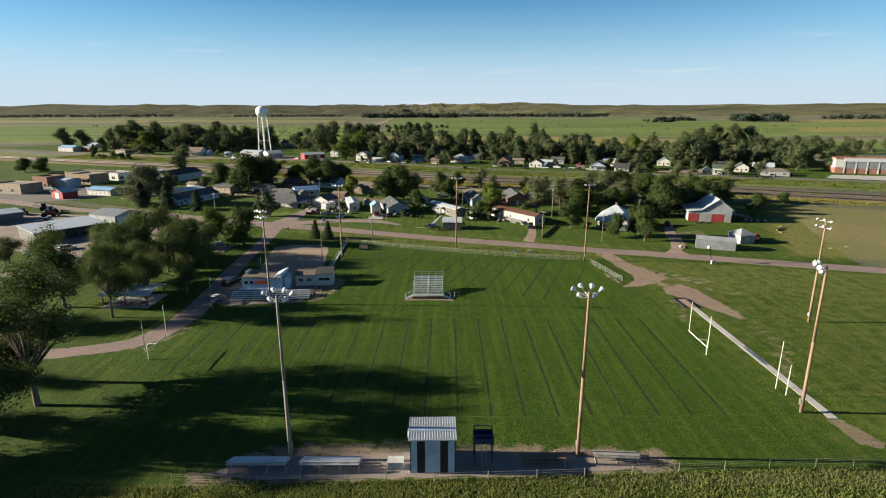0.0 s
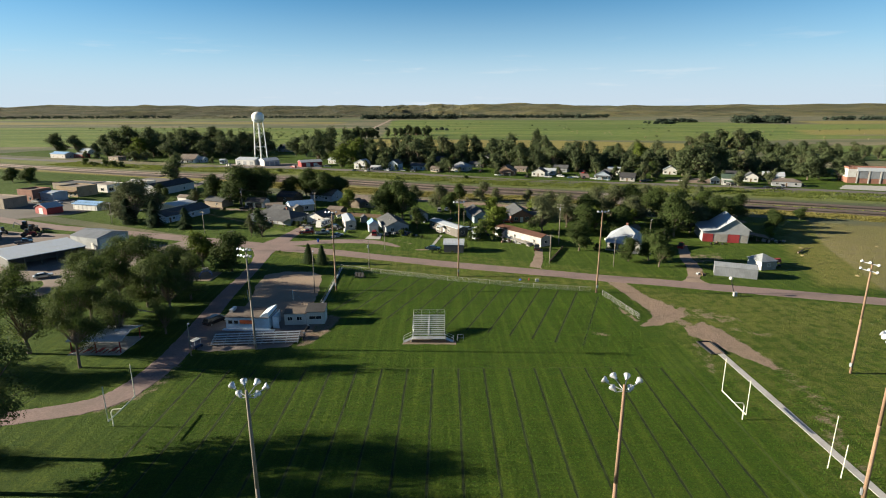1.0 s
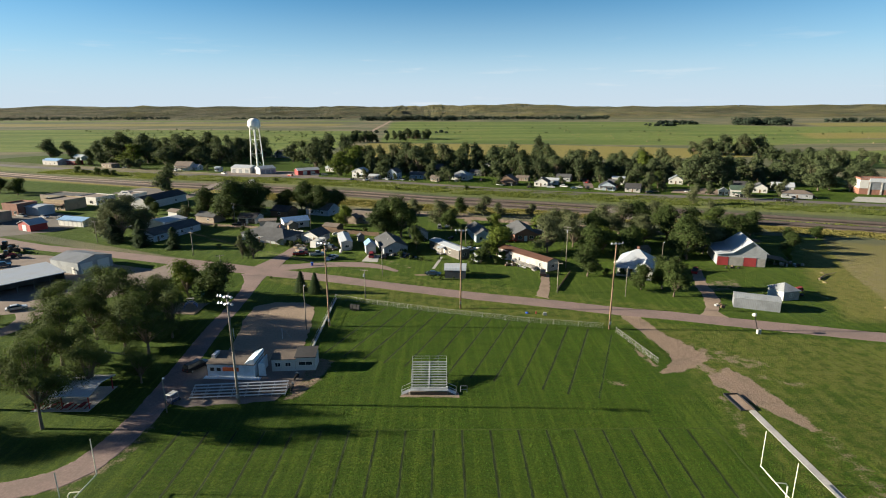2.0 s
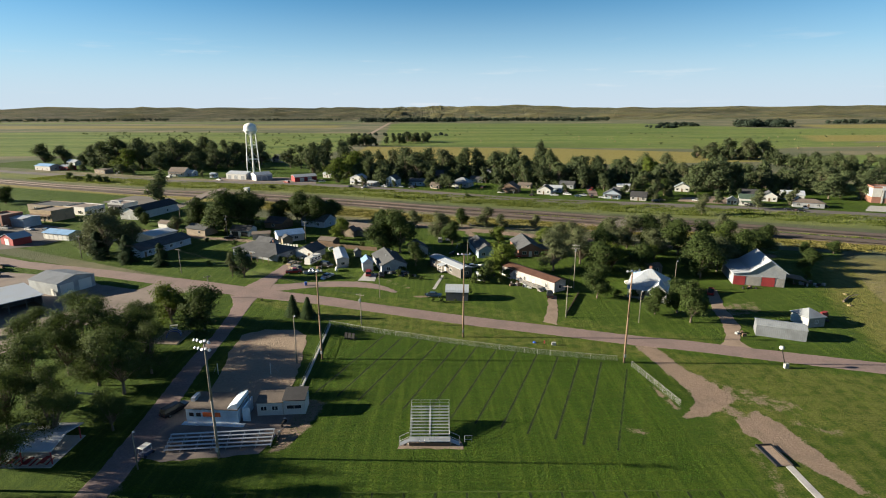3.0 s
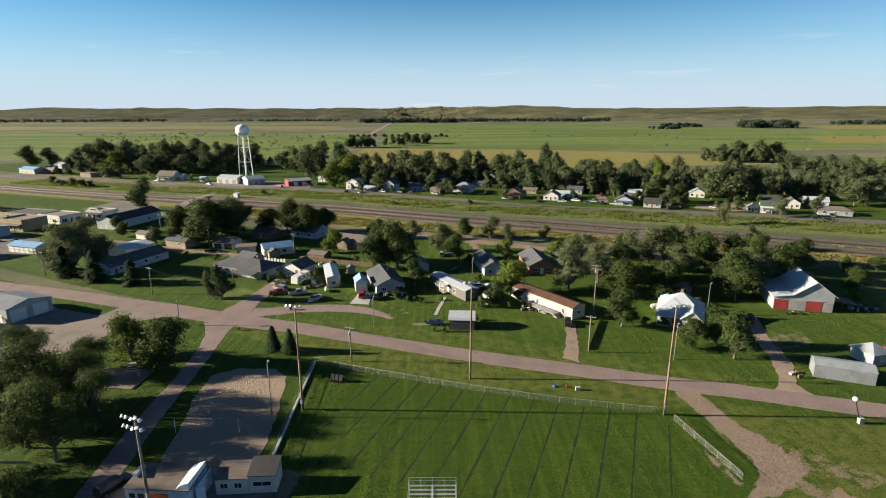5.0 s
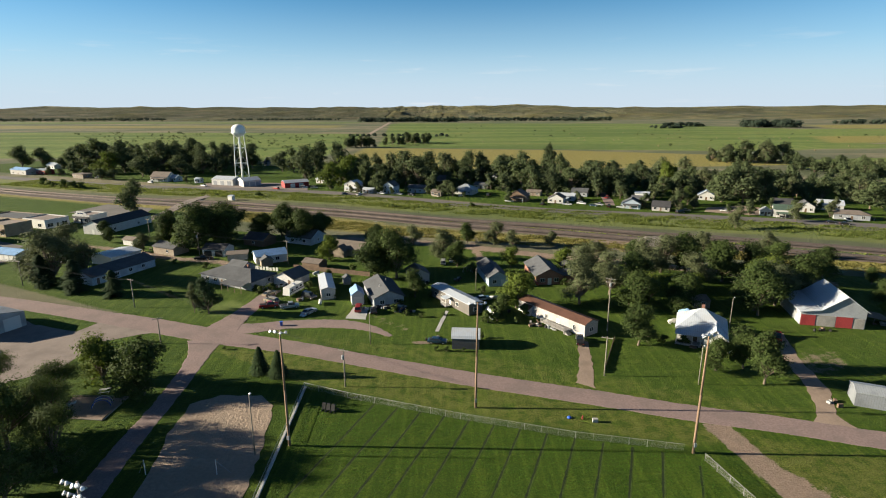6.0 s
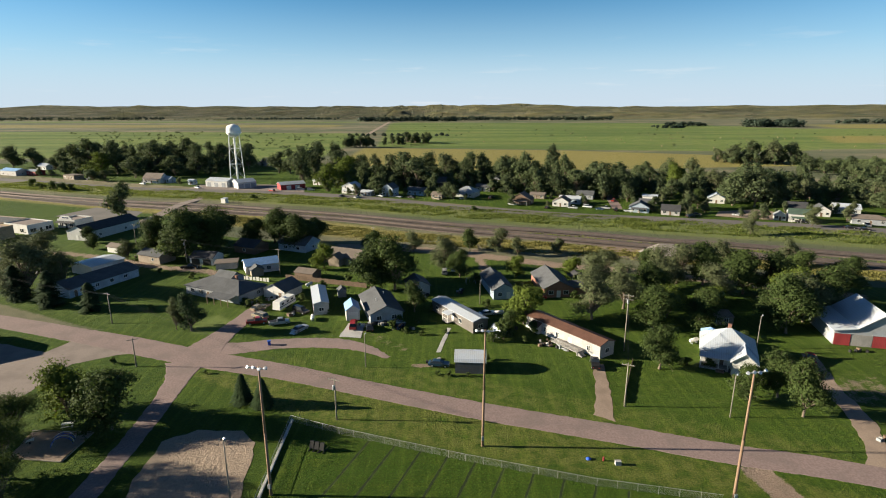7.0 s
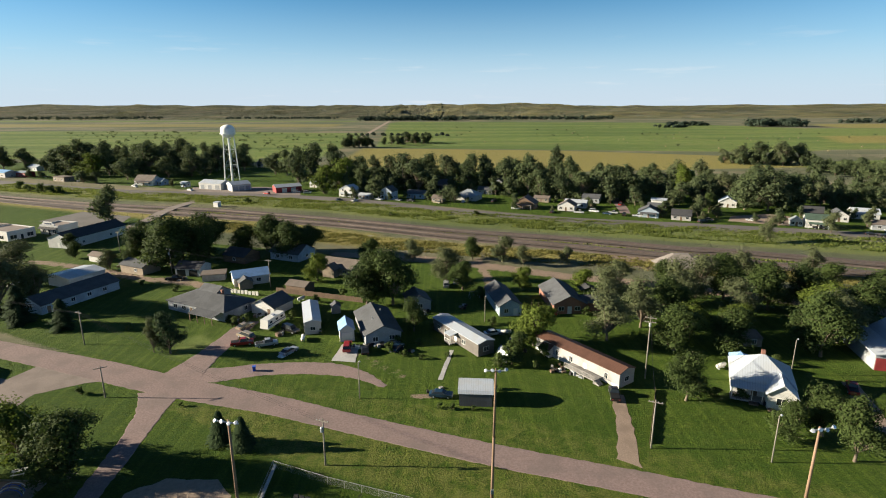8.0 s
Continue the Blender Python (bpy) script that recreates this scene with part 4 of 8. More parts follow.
YARD = [(GREY, -128, 235, 16.5, 1.15), (GREY, -140, 258, 13.5, 1.2), (GREY, -137, 241, 12.5, 1.1), (GREY, -121, 240, 12, 1), (GREY, -147, 263, 11, 1.1), (MID, -99, 277, 17.8, 1.3), (MID, -91, 284, 15, 1.1), (MID, -103, 293, 14.5, 1.15), (MID, -115.5, 286, 12.6, 1.05), (MID, -80, 296, 11, 1.1), (MID, -123.5, 303, 11, 1), (MID, -95, 298, 15, 1.15), (GREY, -121, 276, 7, 1.1),
        (MID, -68, 294, 15, 1.1), (MID, -60, 289, 14, 1.1), (MID, -55, 298, 11, 1), (MID, -73, 301, 12, 1), (MID, -260, 356, 10, 1.3), (MID, -277, 364, 9, 1.3), (MID, -150, 300, 7, 1.1), (MID, -143, 291, 6, 1.1), (BRIGHT, -44.4, 262, 9, 0.9), (MID, -25, 238, 12.5, 1.05), (MID, -17.5, 239, 16, 0.95), (MID, -23, 246, 14, 1),
        (MID, -10.5, 220, 8.2, 0.9), (BRIGHT, 18.5, 211, 10.5, 1.05), (MID, 14, 205.5, 6, 0.9), (GREY, 37, 214, 13, 1.05), (MID, 44, 185.5, 9.2, 1.05), (MID, 63, 166.5, 10.6, 0.82), (MID, 62.5, 173.5, 9.0, 0.95), (MID, 56, 172.5, 7.5, 0.9),
        (MID, 84, 208, 13, 1.0), (MID, 83.0, 204.5, 15.0, 0.85), (GREY, 92, 212, 12, 1.1), (MID, 114, 229, 10, 1.1), (MID, 104, 221, 12, 1.1), (MID, 122.9, 212, 7.9, 0.95), (BRIGHT, 117.5, 204.5, 3.6, 1.0), (GREY, 133.5, 313, 10.5, 0.8),
        (GREY, 19, 284, 9.5, 1.1), (MID, 8, 287, 8, 1.1), (GREY, 26, 279, 7, 1), (GREY, 42, 282, 6, 1), (GREY, -2, 262, 11, 1), (MID, 3, 252, 9, 1.0), (BRIGHT, 22, 252, 7, 1), (MID, 63.5, 207, 11, 1), (MID, 51, 208, 11.5, 1.05),
        (GREY, 48, 222, 12, 1.1), (MID, 56, 226, 12, 1.05), (GREY, 64, 236, 13, 1.1), (BRIGHT, 57, 214, 9, 1.0), (GREY, 72, 244, 13, 1.1), (MID, 80, 243, 13.5, 1.0), (GREY, 90, 252, 12, 1), (MID, 88, 234, 13, 1.1), (MID, 99, 236, 12, 1.1),
        (GREY, 76, 226, 11, 1.1), (BRIGHT, 95, 222, 11, 1.1), (MID, 110, 243, 11, 1.0), (GREY, 118, 262, 10, 0.9), (MID, 123, 238, 10, 1.1), (BRIGHT, 70, 216, 8, 1), (GREY, 45, 238, 11, 1.1), (BRIGHT, 40, 250, 7, 1), (MID, 66, 252, 9, 1.1), (GREY, 53, 256, 8, 1.2),
        (MID, 97, 217, 10, 1.2), (MID, 134, 231, 5, 1.2), (MID, 147, 234, 5, 1.2), (MID, -30, 286, 8, 1.2), (GREY, -14, 284, 8, 1.1), (GREY, 172, 330, 9, 1), (MID, 139, 377, 10, 1)]
for kinds, x, y, h, w in YARD:
    plant(kinds, x, y, h * 1.05, wide=w * 1.1)
for x, y, h in ((-84, 221, 1.8), (-78, 223, 2), (-58, 224.5, 2.2), (-55.5, 226, 2.4), (-15.5, 207.5, 2.2), (-12, 205.8, 1.4), (9.5, 200, 3.2), (12, 201.5, 4), (55, 185.5, 2.2), (50.5, 187, 2), (-4, 183.2, 1.0), (-1.5, 182.6, 1.1), (2.5, 182.5, 0.9), (7, 190, 1.4), (-75.5, 188.5, 1.4), (-53.5, 184.0, 0.8), (8, 246, 3), (-48, 268, 2.6), (-30, 223, 1.6), (-34, 219, 1.3), (-44, 229, 2.2), (-60, 227, 1.8), (-63, 229.5, 1.5), (-14, 213, 1.8), (-9, 212, 1.5), (-5, 221, 2), (10, 224, 2.2), (18, 232, 2), (24, 236, 2.4), (36, 231, 2.2), (20, 205, 2.6), (17, 199.5, 1.6), (34, 193, 1.4), (67, 184, 1.8), (56.5, 188, 1.6), (70, 200, 2.6), (-40, 241, 2.2), (-33, 246, 2.6), (-52, 246, 1.8), (-80, 246, 1.8), (-86, 252, 2), (-100, 258, 1.6), (-8, 204, 1.2), (-2, 205.5, 1.0)):
    plant(BUSH, x, y, h)
FAR_SPOTS = [(-92, 479), (-62, 438), (-50, 428), (-36, 427), (-18, 431), (-30, 488), (-4, 467), (-5, 416), (13, 424), (26, 447), (36, 462), (44, 395), (57, 415), (66, 388), (73, 397), (86, 413), (104, 369), (112, 382), (119, 396), (117, 361), (159, 397), (166, 346), (173, 342), (193, 357)]
FAR_SPOTS += [(187, 366), (211, 363), (203, 336), (-220, 494), (-210, 493), (-297, 516), (-366, 545), (-347, 544), (-370, 590), (-187, 482), (-168, 613), (-224, 604)]
# the belts of trees beyond the highway, and the clumps further out
rnd = random.Random(77)


def joined(name, spots, label):
    """Trees too many to count as one mesh, wood and leaves, each copied from a pattern with its own turn and size."""
    co, loops, sizes, mats, slots, n = [], [], [], [], [], 0
    for src, x, y, h, wide in spots:
        a, s = rnd.uniform(0, 6.28), h / 20
        for ob in src.children:
            me = ob.data
            v, l, k = np.zeros(len(me.vertices) * 3), np.zeros(len(me.loops), int), np.zeros(len(me.polygons), int)
            me.vertices.foreach_get("co", v)
            me.loops.foreach_get("vertex_index", l)
            me.polygons.foreach_get("loop_total", k)
            v = v.reshape(-1, 3)
            co.append(np.stack([x + s * wide * (v[:, 0] * math.cos(a) - v[:, 1] * math.sin(a)), y + s * wide * (v[:, 0] * math.sin(a) + v[:, 1] * math.cos(a)), s * v[:, 2]], -1))
            loops.append(l + n)
            sizes.append(k)
            if me.materials[0] not in slots:
                slots.append(me.materials[0])
            mats.append(np.full(len(k), slots.index(me.materials[0])))
            n += len(v)
    co, loops, sizes, mats = (np.concatenate(q) for q in (co, loops, sizes, mats))
    me = bpy.data.meshes.new(name)
    me.vertices.add(len(co))
    me.vertices.foreach_set("co", co.ravel())
    me.loops.add(len(loops))
    me.loops.foreach_set("vertex_index", loops)
    me.polygons.add(len(sizes))
    me.polygons.foreach_set("loop_start", np.concatenate([[0], np.cumsum(sizes)[:-1]]))
    for m in slots:
        me.materials.append(m)
    me.polygons.foreach_set("material_index", mats)
    me.update(calc_edges=True)
    tagged(new(name, me), label, "woods", kind="stuff")


def grove(poly, gap, tall, kinds, grey=0.15, singles=0, name="woods", label="", most=400):
    """Trees at uneven spacing inside an outline, clear of the houses; those nearest the highway are things of their own."""
    xs, ys = [p[0] for p in poly], [p[1] for p in poly]
    done = []
    for _ in range(most * 12):
        x, y = rnd.uniform(min(xs), max(xs)), rnd.uniform(min(ys), max(ys))
        if not inside(np.array([x]), np.array([y]), poly)[0] or any(math.hypot(x - a, y - c) < gap for a, c in done):
            continue
        if any(abs(x - hx) < 8 and -5 < y - hy + 1 < 8 for hx, hy in FAR_SPOTS):
            continue
        done.append((x, y))
    done.sort(key=lambda p: p[1] + 0.42 * p[0])
    rest = []
    for k, (x, y) in enumerate(done):
        h, wide, src = rnd.uniform(*tall), rnd.uniform(0.9, 1.2), FARG if rnd.random() < grey else kinds
        if k < singles:
            plant(src, x, y, h, wide=wide, group="tree belt")
        else:
            rest.append((rnd.choice(src), x, y, h, wide))
    if rest:
        joined(name, rest, label)


def stand(trees, group):
    """Trees told apart one by one: place, height, crown radius, and the kind of foliage."""
    for x, y, h, r, *kind in trees:
        plant({"b": FARB, "g": FARG, "d": FAR}[kind[0] if kind else "d"], x, y, h, wide=max(0.65, min(1.5, r / (0.40 * h))), group=group)


stand([(-407, 598, 20.5, 10.5), (-393, 608, 18.2, 10.0), (-354, 578, 12.2, 5.3), (-321, 560, 24.4, 12.5), (-339, 569, 20.9, 9.0), (-308, 559, 30, 14.0), (-291, 542, 19.8, 11.9, "b"), (-281, 550, 29, 11.9), (-251, 522, 17.7, 11.8), (-258, 567, 25.7, 13.0), (-254, 585, 22.5, 11.6), (-242, 594, 27.6, 11.6)], "west grove")
stand([(-226, 575, 23.6, 9.0), (-224, 533, 16.7, 11.4), (-210, 544, 19.4, 9.5), (-207, 565, 17.8, 8.0), (-180, 583, 22.0, 10.5), (-188, 583, 16.4, 7.4), (-273, 502, 9.1, 5.2), (-264, 502, 8.7, 5.7), (-325, 531, 6.0, 5.7), (-144, 555, 17.5, 10.0), (-132, 547, 20.9, 9.5)], "west grove")
stand([(-107, 485, 27.5, 9.5), (-101, 508, 28.8, 10.9), (-84, 508, 28.0, 9.7), (-81, 448, 19.6, 7.7, "b"), (-70, 458, 23.4, 10.4, "b"), (-65, 501, 19.4, 9.6), (-43, 428, 15.0, 7.1), (-41, 481, 22.7, 8.3, "g"), (-29, 469, 24.8, 11.2), (-19, 455, 22.1, 10.0), (-12, 493, 22.0, 9.6), (1, 480, 23.0, 10.0, "g"), (0, 417, 9.8, 6.2)], "tree belt")
stand([(17, 468, 24.0, 8.0), (28, 473, 22.7, 8.3), (42, 462, 22.0, 8.8), (52, 438, 26.0, 9.6), (82, 504, 26.9, 7.8), (58, 428, 18.0, 7.9), (82, 450, 24.4, 6.8), (81, 420, 17.5, 9.3), (70, 424, 15.0, 8.6), (91, 425, 20.1, 8.6), (97, 416, 21.7, 9.3), (109, 416, 22.4, 8.6), (108, 401, 11.1, 5.7), (134, 403, 12.9, 6.9)], "tree belt")
stand([(153, 415, 15.8, 7.9), (175, 433, 15.1, 9.6, "g"), (163, 386, 20.0, 9.7), (174, 383, 21.6, 11.0), (188, 390, 19.5, 9.7), (211, 414, 16.1, 8.6), (212, 397, 14.0, 6.7, "g"), (225, 389, 15.0, 7.7), (257, 417, 14.1, 7.9), (263, 409, 14.5, 9.7), (131, 371, 11.1, 5.2, "g"), (138, 366, 7.6, 3.3, "g"), (140, 451, 15.0, 8.5), (195, 437, 16.4, 9.6), (137, 465, 15.2, 8.0)], "tree belt")
stand([(233, 362, 15.5, 8.5), (243, 366, 17, 8), (250, 358, 13, 6.5), (240, 380, 15, 8, "g"), (272, 384, 14, 8), (290, 400, 14, 9)], "tree belt")
stand([(281, 645, 13.7, 9.4, "g"), (292, 633, 17.9, 12.2, "g"), (307, 633, 21.2, 11.1), (324, 621, 21.9, 12.2, "g"), (342, 620, 20.8, 10.0), (320, 561, 12.8, 12.0), (331, 544, 12.4, 11.4), (352, 552, 13.5, 13.0), (344, 520, 14.5, 10.9), (334, 499, 13.8, 8.7)], "creek trees")
grove([(-112, 492), (-60, 446), (-20, 448), (20, 440), (60, 424), (100, 410), (150, 408), (200, 385), (262, 398), (262, 432), (150, 462), (60, 480), (-40, 505), (-100, 520)], 9.5, (8, 14), FILL, 0.0, 0, "belt_undergrowth", "dark undergrowth between the trees along the highway", 120)
grove([(-330, 545), (-250, 530), (-190, 545), (-190, 600), (-320, 620)], 13.0, (8, 14), FILL, 0.0, 0, "west_undergrowth", "dark undergrowth below the western grove", 40)
grove([(-90, 520), (-60, 470), (20, 490), (60, 470), (120, 470), (200, 450), (260, 440), (200, 480), (117, 500), (38, 520), (-40, 540)], 15.0, (12, 19), FAR, 0.3, 0, "belt_woods", "dense dark trees behind the houses along the highway", 60)
grove([(-330, 590), (-250, 590), (-186, 600), (-190, 640), (-284, 680), (-363, 660)], 17.0, (16, 24), FAR, 0.12, 0, "west_woods", "tall dark grove beyond the highway", 40)
grove([(272, 640), (282, 618), (345, 602), (360, 630), (300, 655)], 8.5, (7, 13), FILL, 0.0, 0, "creek_undergrowth", "greyish undergrowth along the creek", 30)
grove([(308, 560), (318, 500), (350, 480), (372, 540), (340, 575)], 9, (6, 11), FILL, 0.0, 0, "creek_undergrowth", "greyish undergrowth along the creek", 30)
grove([(340, 500), (380, 470), (470, 430), (520, 450), (400, 540), (350, 570)], 17, (10, 15), FAR, 0.3, 0, "creek_woods", "trees along a creek in the meadows", 40)
for x, y, h, w in ((-283, 461, 3.5, 1), (-271, 456, 5.5, 1.1), (-262, 451, 5, 1.2), (-257, 452, 4.2, 1), (-292, 470, 3, 1.1), (-300, 474, 5, 1), (-120, 415, 2.5, 1.5), (15, 373, 2.2, 1.6), (-30, 372, 2.0, 1.5)):
    plant(BUSH, x, y, h, wide=w, label="dark green bush on the railway verge")
for hx, hy in FAR_SPOTS:
    for _ in range(1):
        x, y, h = hx + rnd.choice((-1, 1)) * rnd.uniform(6.5, 10), hy + rnd.uniform(-7, 4), rnd.uniform(3, 8.5)
        if all(abs(x - a) > 6 or abs(y - c) > 5.5 for a, c in FAR_SPOTS):
            plant(FARG if rnd.random() < 0.4 else FAR, x, y, h, wide=rnd.uniform(0.8, 1.1), label="small tree in a yard beside the highway")
plant(FAR, -168.5, 356, 19.0, wide=0.95, label="broad dark tree beside the tracks")
for k in range(18):
    t = (k + rnd.random()) / 18
    x, y = -85 + 290 * t, 430 - 106 * t + rnd.uniform(8, 20)
    if all(abs(x - a) > 5.5 or abs(y - c) > 5 for a, c in FAR_SPOTS):
        plant(FARG if rnd.random() < 0.3 else FAR, x, y, rnd.uniform(4, 10), wide=rnd.uniform(0.8, 1.1), label="small tree in a yard beside the highway")
for x, y, h in ((151, 441, 20.5), (156, 443, 17)):
    plant(BRIGHT, x, y, h * 0.92, wide=0.85, label="yellow-green tree standing out of the belt")
for x, y, n, sx, sy in ((-122, 862, 12, 16, 12), (-70, 905, 5, 12, 8), (-30, 940, 4, 16, 8), (-52, 960, 4, 30, 10)):
    for _ in range(n):
        plant(FAR, x + rnd.gauss(0, sx * 0.6), y + rnd.gauss(0, sy * 0.6), rnd.uniform(11, 18), wide=rnd.uniform(0.9, 1.2), group="field trees")


def far_wood(name, x0, x1, y, h, n, seed, label):
    rnd = random.Random(seed)
    n = int(n * 2.2)
    blobs = [(Vector((x0 + (x1 - x0) * (k + rnd.random()) / n, y + rnd.gauss(0, 14), h * rnd.uniform(0.2, 0.5))), h * rnd.uniform(0.4, 0.7), 0.75) for k in range(n)]
    single(name, leaf_cloud(blobs, n * 60, 5.0, rnd), M_leaf_dim, label, "woods", "stuff")


for args in ((-330, 60, 2320, 24, 40, 1), (60, 720, 2450, 19, 46, 2), (640, 760, 1690, 13, 9, 3), (835, 975, 1610, 25, 26, 4), (-2300, -1300, 2700, 16, 40, 5), (-1000, -480, 2680, 12, 22, 6), (1290, 1700, 1900, 18, 22, 7), (560, 640, 1560, 9, 5, 8), (-190, 20, 1180, 5, 8, 9)):
    far_wood("far_wood", *args, "dark strip of distant woodland on the plain")


def scattered(name, poly, count, tall, spray, size, mat, seed, label, category):
    """Low growth strewn over an area, too many to count: lumps of leaf sprays on the ground."""
    rnd = random.Random(seed)
    xs, ys = [p[0] for p in poly], [p[1] for p in poly]
    blobs = []
    while len(blobs) < count:
        x, y = rnd.uniform(min(xs), max(xs)), rnd.uniform(min(ys), max(ys))
        if inside(np.array([x]), np.array([y]), poly)[0]:
            h = rnd.uniform(*tall)
            blobs.append((Vector((x, y, h * 0.45)), h * rnd.uniform(0.6, 1.1), 0.6))
    single(name, leaf_cloud(blobs, count * spray, size, rnd, 0.8), mat, label, category, "stuff")


# Leafy lumps are put in place of the cattle that dot this pasture.
scattered("pasture_shrubs", [(-900, 1390), (-640, 1380), (-160, 1250), (-140, 800), (-330, 760), (-560, 1000)], 190, (1.6, 4.2), 26, 1.5, M_leaf_far, 61, "dark leafy lumps standing in for cattle on the green pasture", "shrubs")
scattered("prairie_shrubs", [(-60, 900), (420, 800), (900, 1150), (600, 1500), (-60, 1900)], 60, (1.5, 3.5), 24, 1.5, M_leaf_far, 62, "sparse dark shrubs on the hay meadow", "shrubs")
scattered("hill_shrubs", [(-2400, 2650), (-1700, 2750), (-900, 2600), (-900, 2500), (-2400, 2560)], 90, (3, 7), 20, 4, M_leaf_far, 63, "dark brush along the foot of the hills", "shrubs")


def verge(name, line, half, n, tall, size, mat, seed, label):
    """Rough weeds in uneven drifts along a line."""
    rnd = random.Random(seed)
    g = Geo()
    segs = list(zip(line, line[1:]))
    far = [math.hypot(b[0] - a[0], b[1] - a[1]) for a, b in segs]
    while len(g.f) < n:
        (x0, y0), (x1, y1) = rnd.choices(segs, far)[0]
        t, o = rnd.random(), rnd.uniform(-half, half)
        x, y = x0 + (x1 - x0) * t + o * 0.4, y0 + (y1 - y0) * t + o * 0.92
        drift = noise.noise(Vector((x * 0.06, y * 0.13, seed))) + 0.5 * noise.noise(Vector((x * 0.2, y * 0.35, seed)))
        if drift < -0.05 and rnd.random() < 0.85:
            continue
        h, a = rnd.uniform(*tall) * (0.7 + max(0, drift)), rnd.uniform(0, 6.28)
        w = size * rnd.uniform(0.5, 1.2)
        dx, dy = math.cos(a) * w, math.sin(a) * w
        lx, ly = rnd.gauss(0, 0.45) * h, rnd.gauss(0, 0.45) * h
        g.face((x - dx, y - dy, 0), (x + dx, y + dy, 0), (x + lx, y + ly, h))
    single(name, g, mat, label, "weeds", "stuff")


M_goldweed = leafy("golden_weed_leaves", (0.10, 0.105, 0.032), (0.215, 0.185, 0.062), 0.25)
verge("verge_weeds", [(-330, 488), (-210, 442), (-130, 424), (-60, 401), (2, 369), (55, 349), (100, 334), (150, 318), (240, 284)], 14, 52000, (0.2, 1.0), 0.4, M_weed, 65, "yellow-green weeds on the verge between highway and tracks")
verge("track_weeds", [(-300, 437), (-190, 399), (-118, 377), (-54, 354.5), (1, 329), (48, 312), (89, 295), (126, 281), (240, 231)], 1.6, 2500, (0.3, 0.9), 0.4, M_weed, 66, "thin weeds between the two tracks")
verge("golden_weeds", [(-130, 353), (-73, 334), (-40, 318), (1, 303), (43, 289), (90, 274), (118, 265), (200, 228)], 9, 26000, (0.2, 0.7), 0.4, M_goldweed, 67, "golden flowering weeds south of the tracks")

# ---- buildings ----
def window_at(parent, m, w, h, frame_mat=None):
    """A window with a proud frame and a pane set back in it; local x along the wall, -y outwards."""
    g = Geo()
    for x0, x1, z0, z1 in ((-w / 2 - 0.08, w / 2 + 0.08, h / 2, h / 2 + 0.08), (-w / 2 - 0.08, w / 2 + 0.08, -h / 2 - 0.1, -h / 2), (-w / 2 - 0.08, -w / 2, -h / 2, h / 2), (w / 2, w / 2 + 0.08, -h / 2, h / 2), (-0.03, 0.03, -h / 2, h / 2)):
        g.box(x0, -0.07, z0, x1, 0.02, z1)
    win = part("window", g, frame_mat or M_paint, parent, at=m)
    part("pane", Geo().box(-w / 2, -0.025, -h / 2, w / 2, 0.0, h / 2), M_glass, win)
    return win


def door_at(parent, m, w, h, mat, name="door"):
    d = part(name, Geo().box(-w / 2, -0.07, 0.02, w / 2, 0.01, h), mat, parent, at=m)
    g = Geo().box(-w / 2 - 0.09, -0.05, 0, -w / 2 - 0.005, 0.01, h + 0.09).box(w / 2 + 0.005, -0.05, 0, w / 2 + 0.09, 0.01, h + 0.09).box(-w / 2 - 0.005, -0.05, h + 0.005, w / 2 + 0.005, 0.01, h + 0.09)
    part("door_frame", g, M_paint, d)
    return d


def wall_pose(l, w, side, along, z):
    """The pose of an opening on one of the four walls of a box l by w: f(ront), b, l, r."""
    if side == "f":
        return pose(along, -w / 2, z)
    if side == "b":
        return pose(along, w / 2, z, 0, 0, 180)
    if side == "r":
        return pose(l / 2, along, z, 0, 0, 90)
    return pose(-l / 2, along, z, 0, 0, -90)


def gable_walls(l, w, eave, ridge, axis="x"):
    g = Geo()
    if axis == "x":
        g.box(-l / 2, -w / 2, 0, l / 2, w / 2, eave)
        for s in (-1, 1):
            x = s * (l / 2 - 0.002)
            tri = [(x, -w / 2, eave), (x, w / 2, eave), (x, 0, ridge)]
            g.face(*(tri if s > 0 else tri[::-1]))
    else:
        g.box(-l / 2, -w / 2, 0, l / 2, w / 2, eave)
        for s in (-1, 1):
            y = s * (w / 2 - 0.002)
            tri = [(-l / 2, y, eave), (l / 2, y, eave), (0, y, ridge)]
            g.face(*(tri if s < 0 else tri[::-1]))
    return g


def gable_roof(l, w, eave, ridge, axis="x", over=0.45, thick=0.16):
    """Two sloping slabs as one shell with overhang."""
    if axis == "y":
        l, w = w, l
    slope = (ridge - eave) / (w / 2)
    e, L = w / 2 + over, l / 2 + over * 0.8
    ze = eave - slope * over
    prof = [(-e, ze + 0.02), (0, ridge + 0.02), (e, ze + 0.02), (e, ze + thick), (0, ridge + thick + 0.04), (-e, ze + thick)]
    g = Geo()
    n = len(prof)
    for x in (-L, L):
        g.v += [(x, y, z) if axis == "x" else (-y, x, z) for y, z in prof]
    g.f += [(i, (i + 1) % n, n + (i + 1) % n, n + i)[::-1] for i in range(n)]
    g.f += [(0, 1, 4, 5), (1, 2, 3, 4), (n + 5, n + 4, n + 1, n), (n + 4, n + 3, n + 2, n + 1)]
    return g


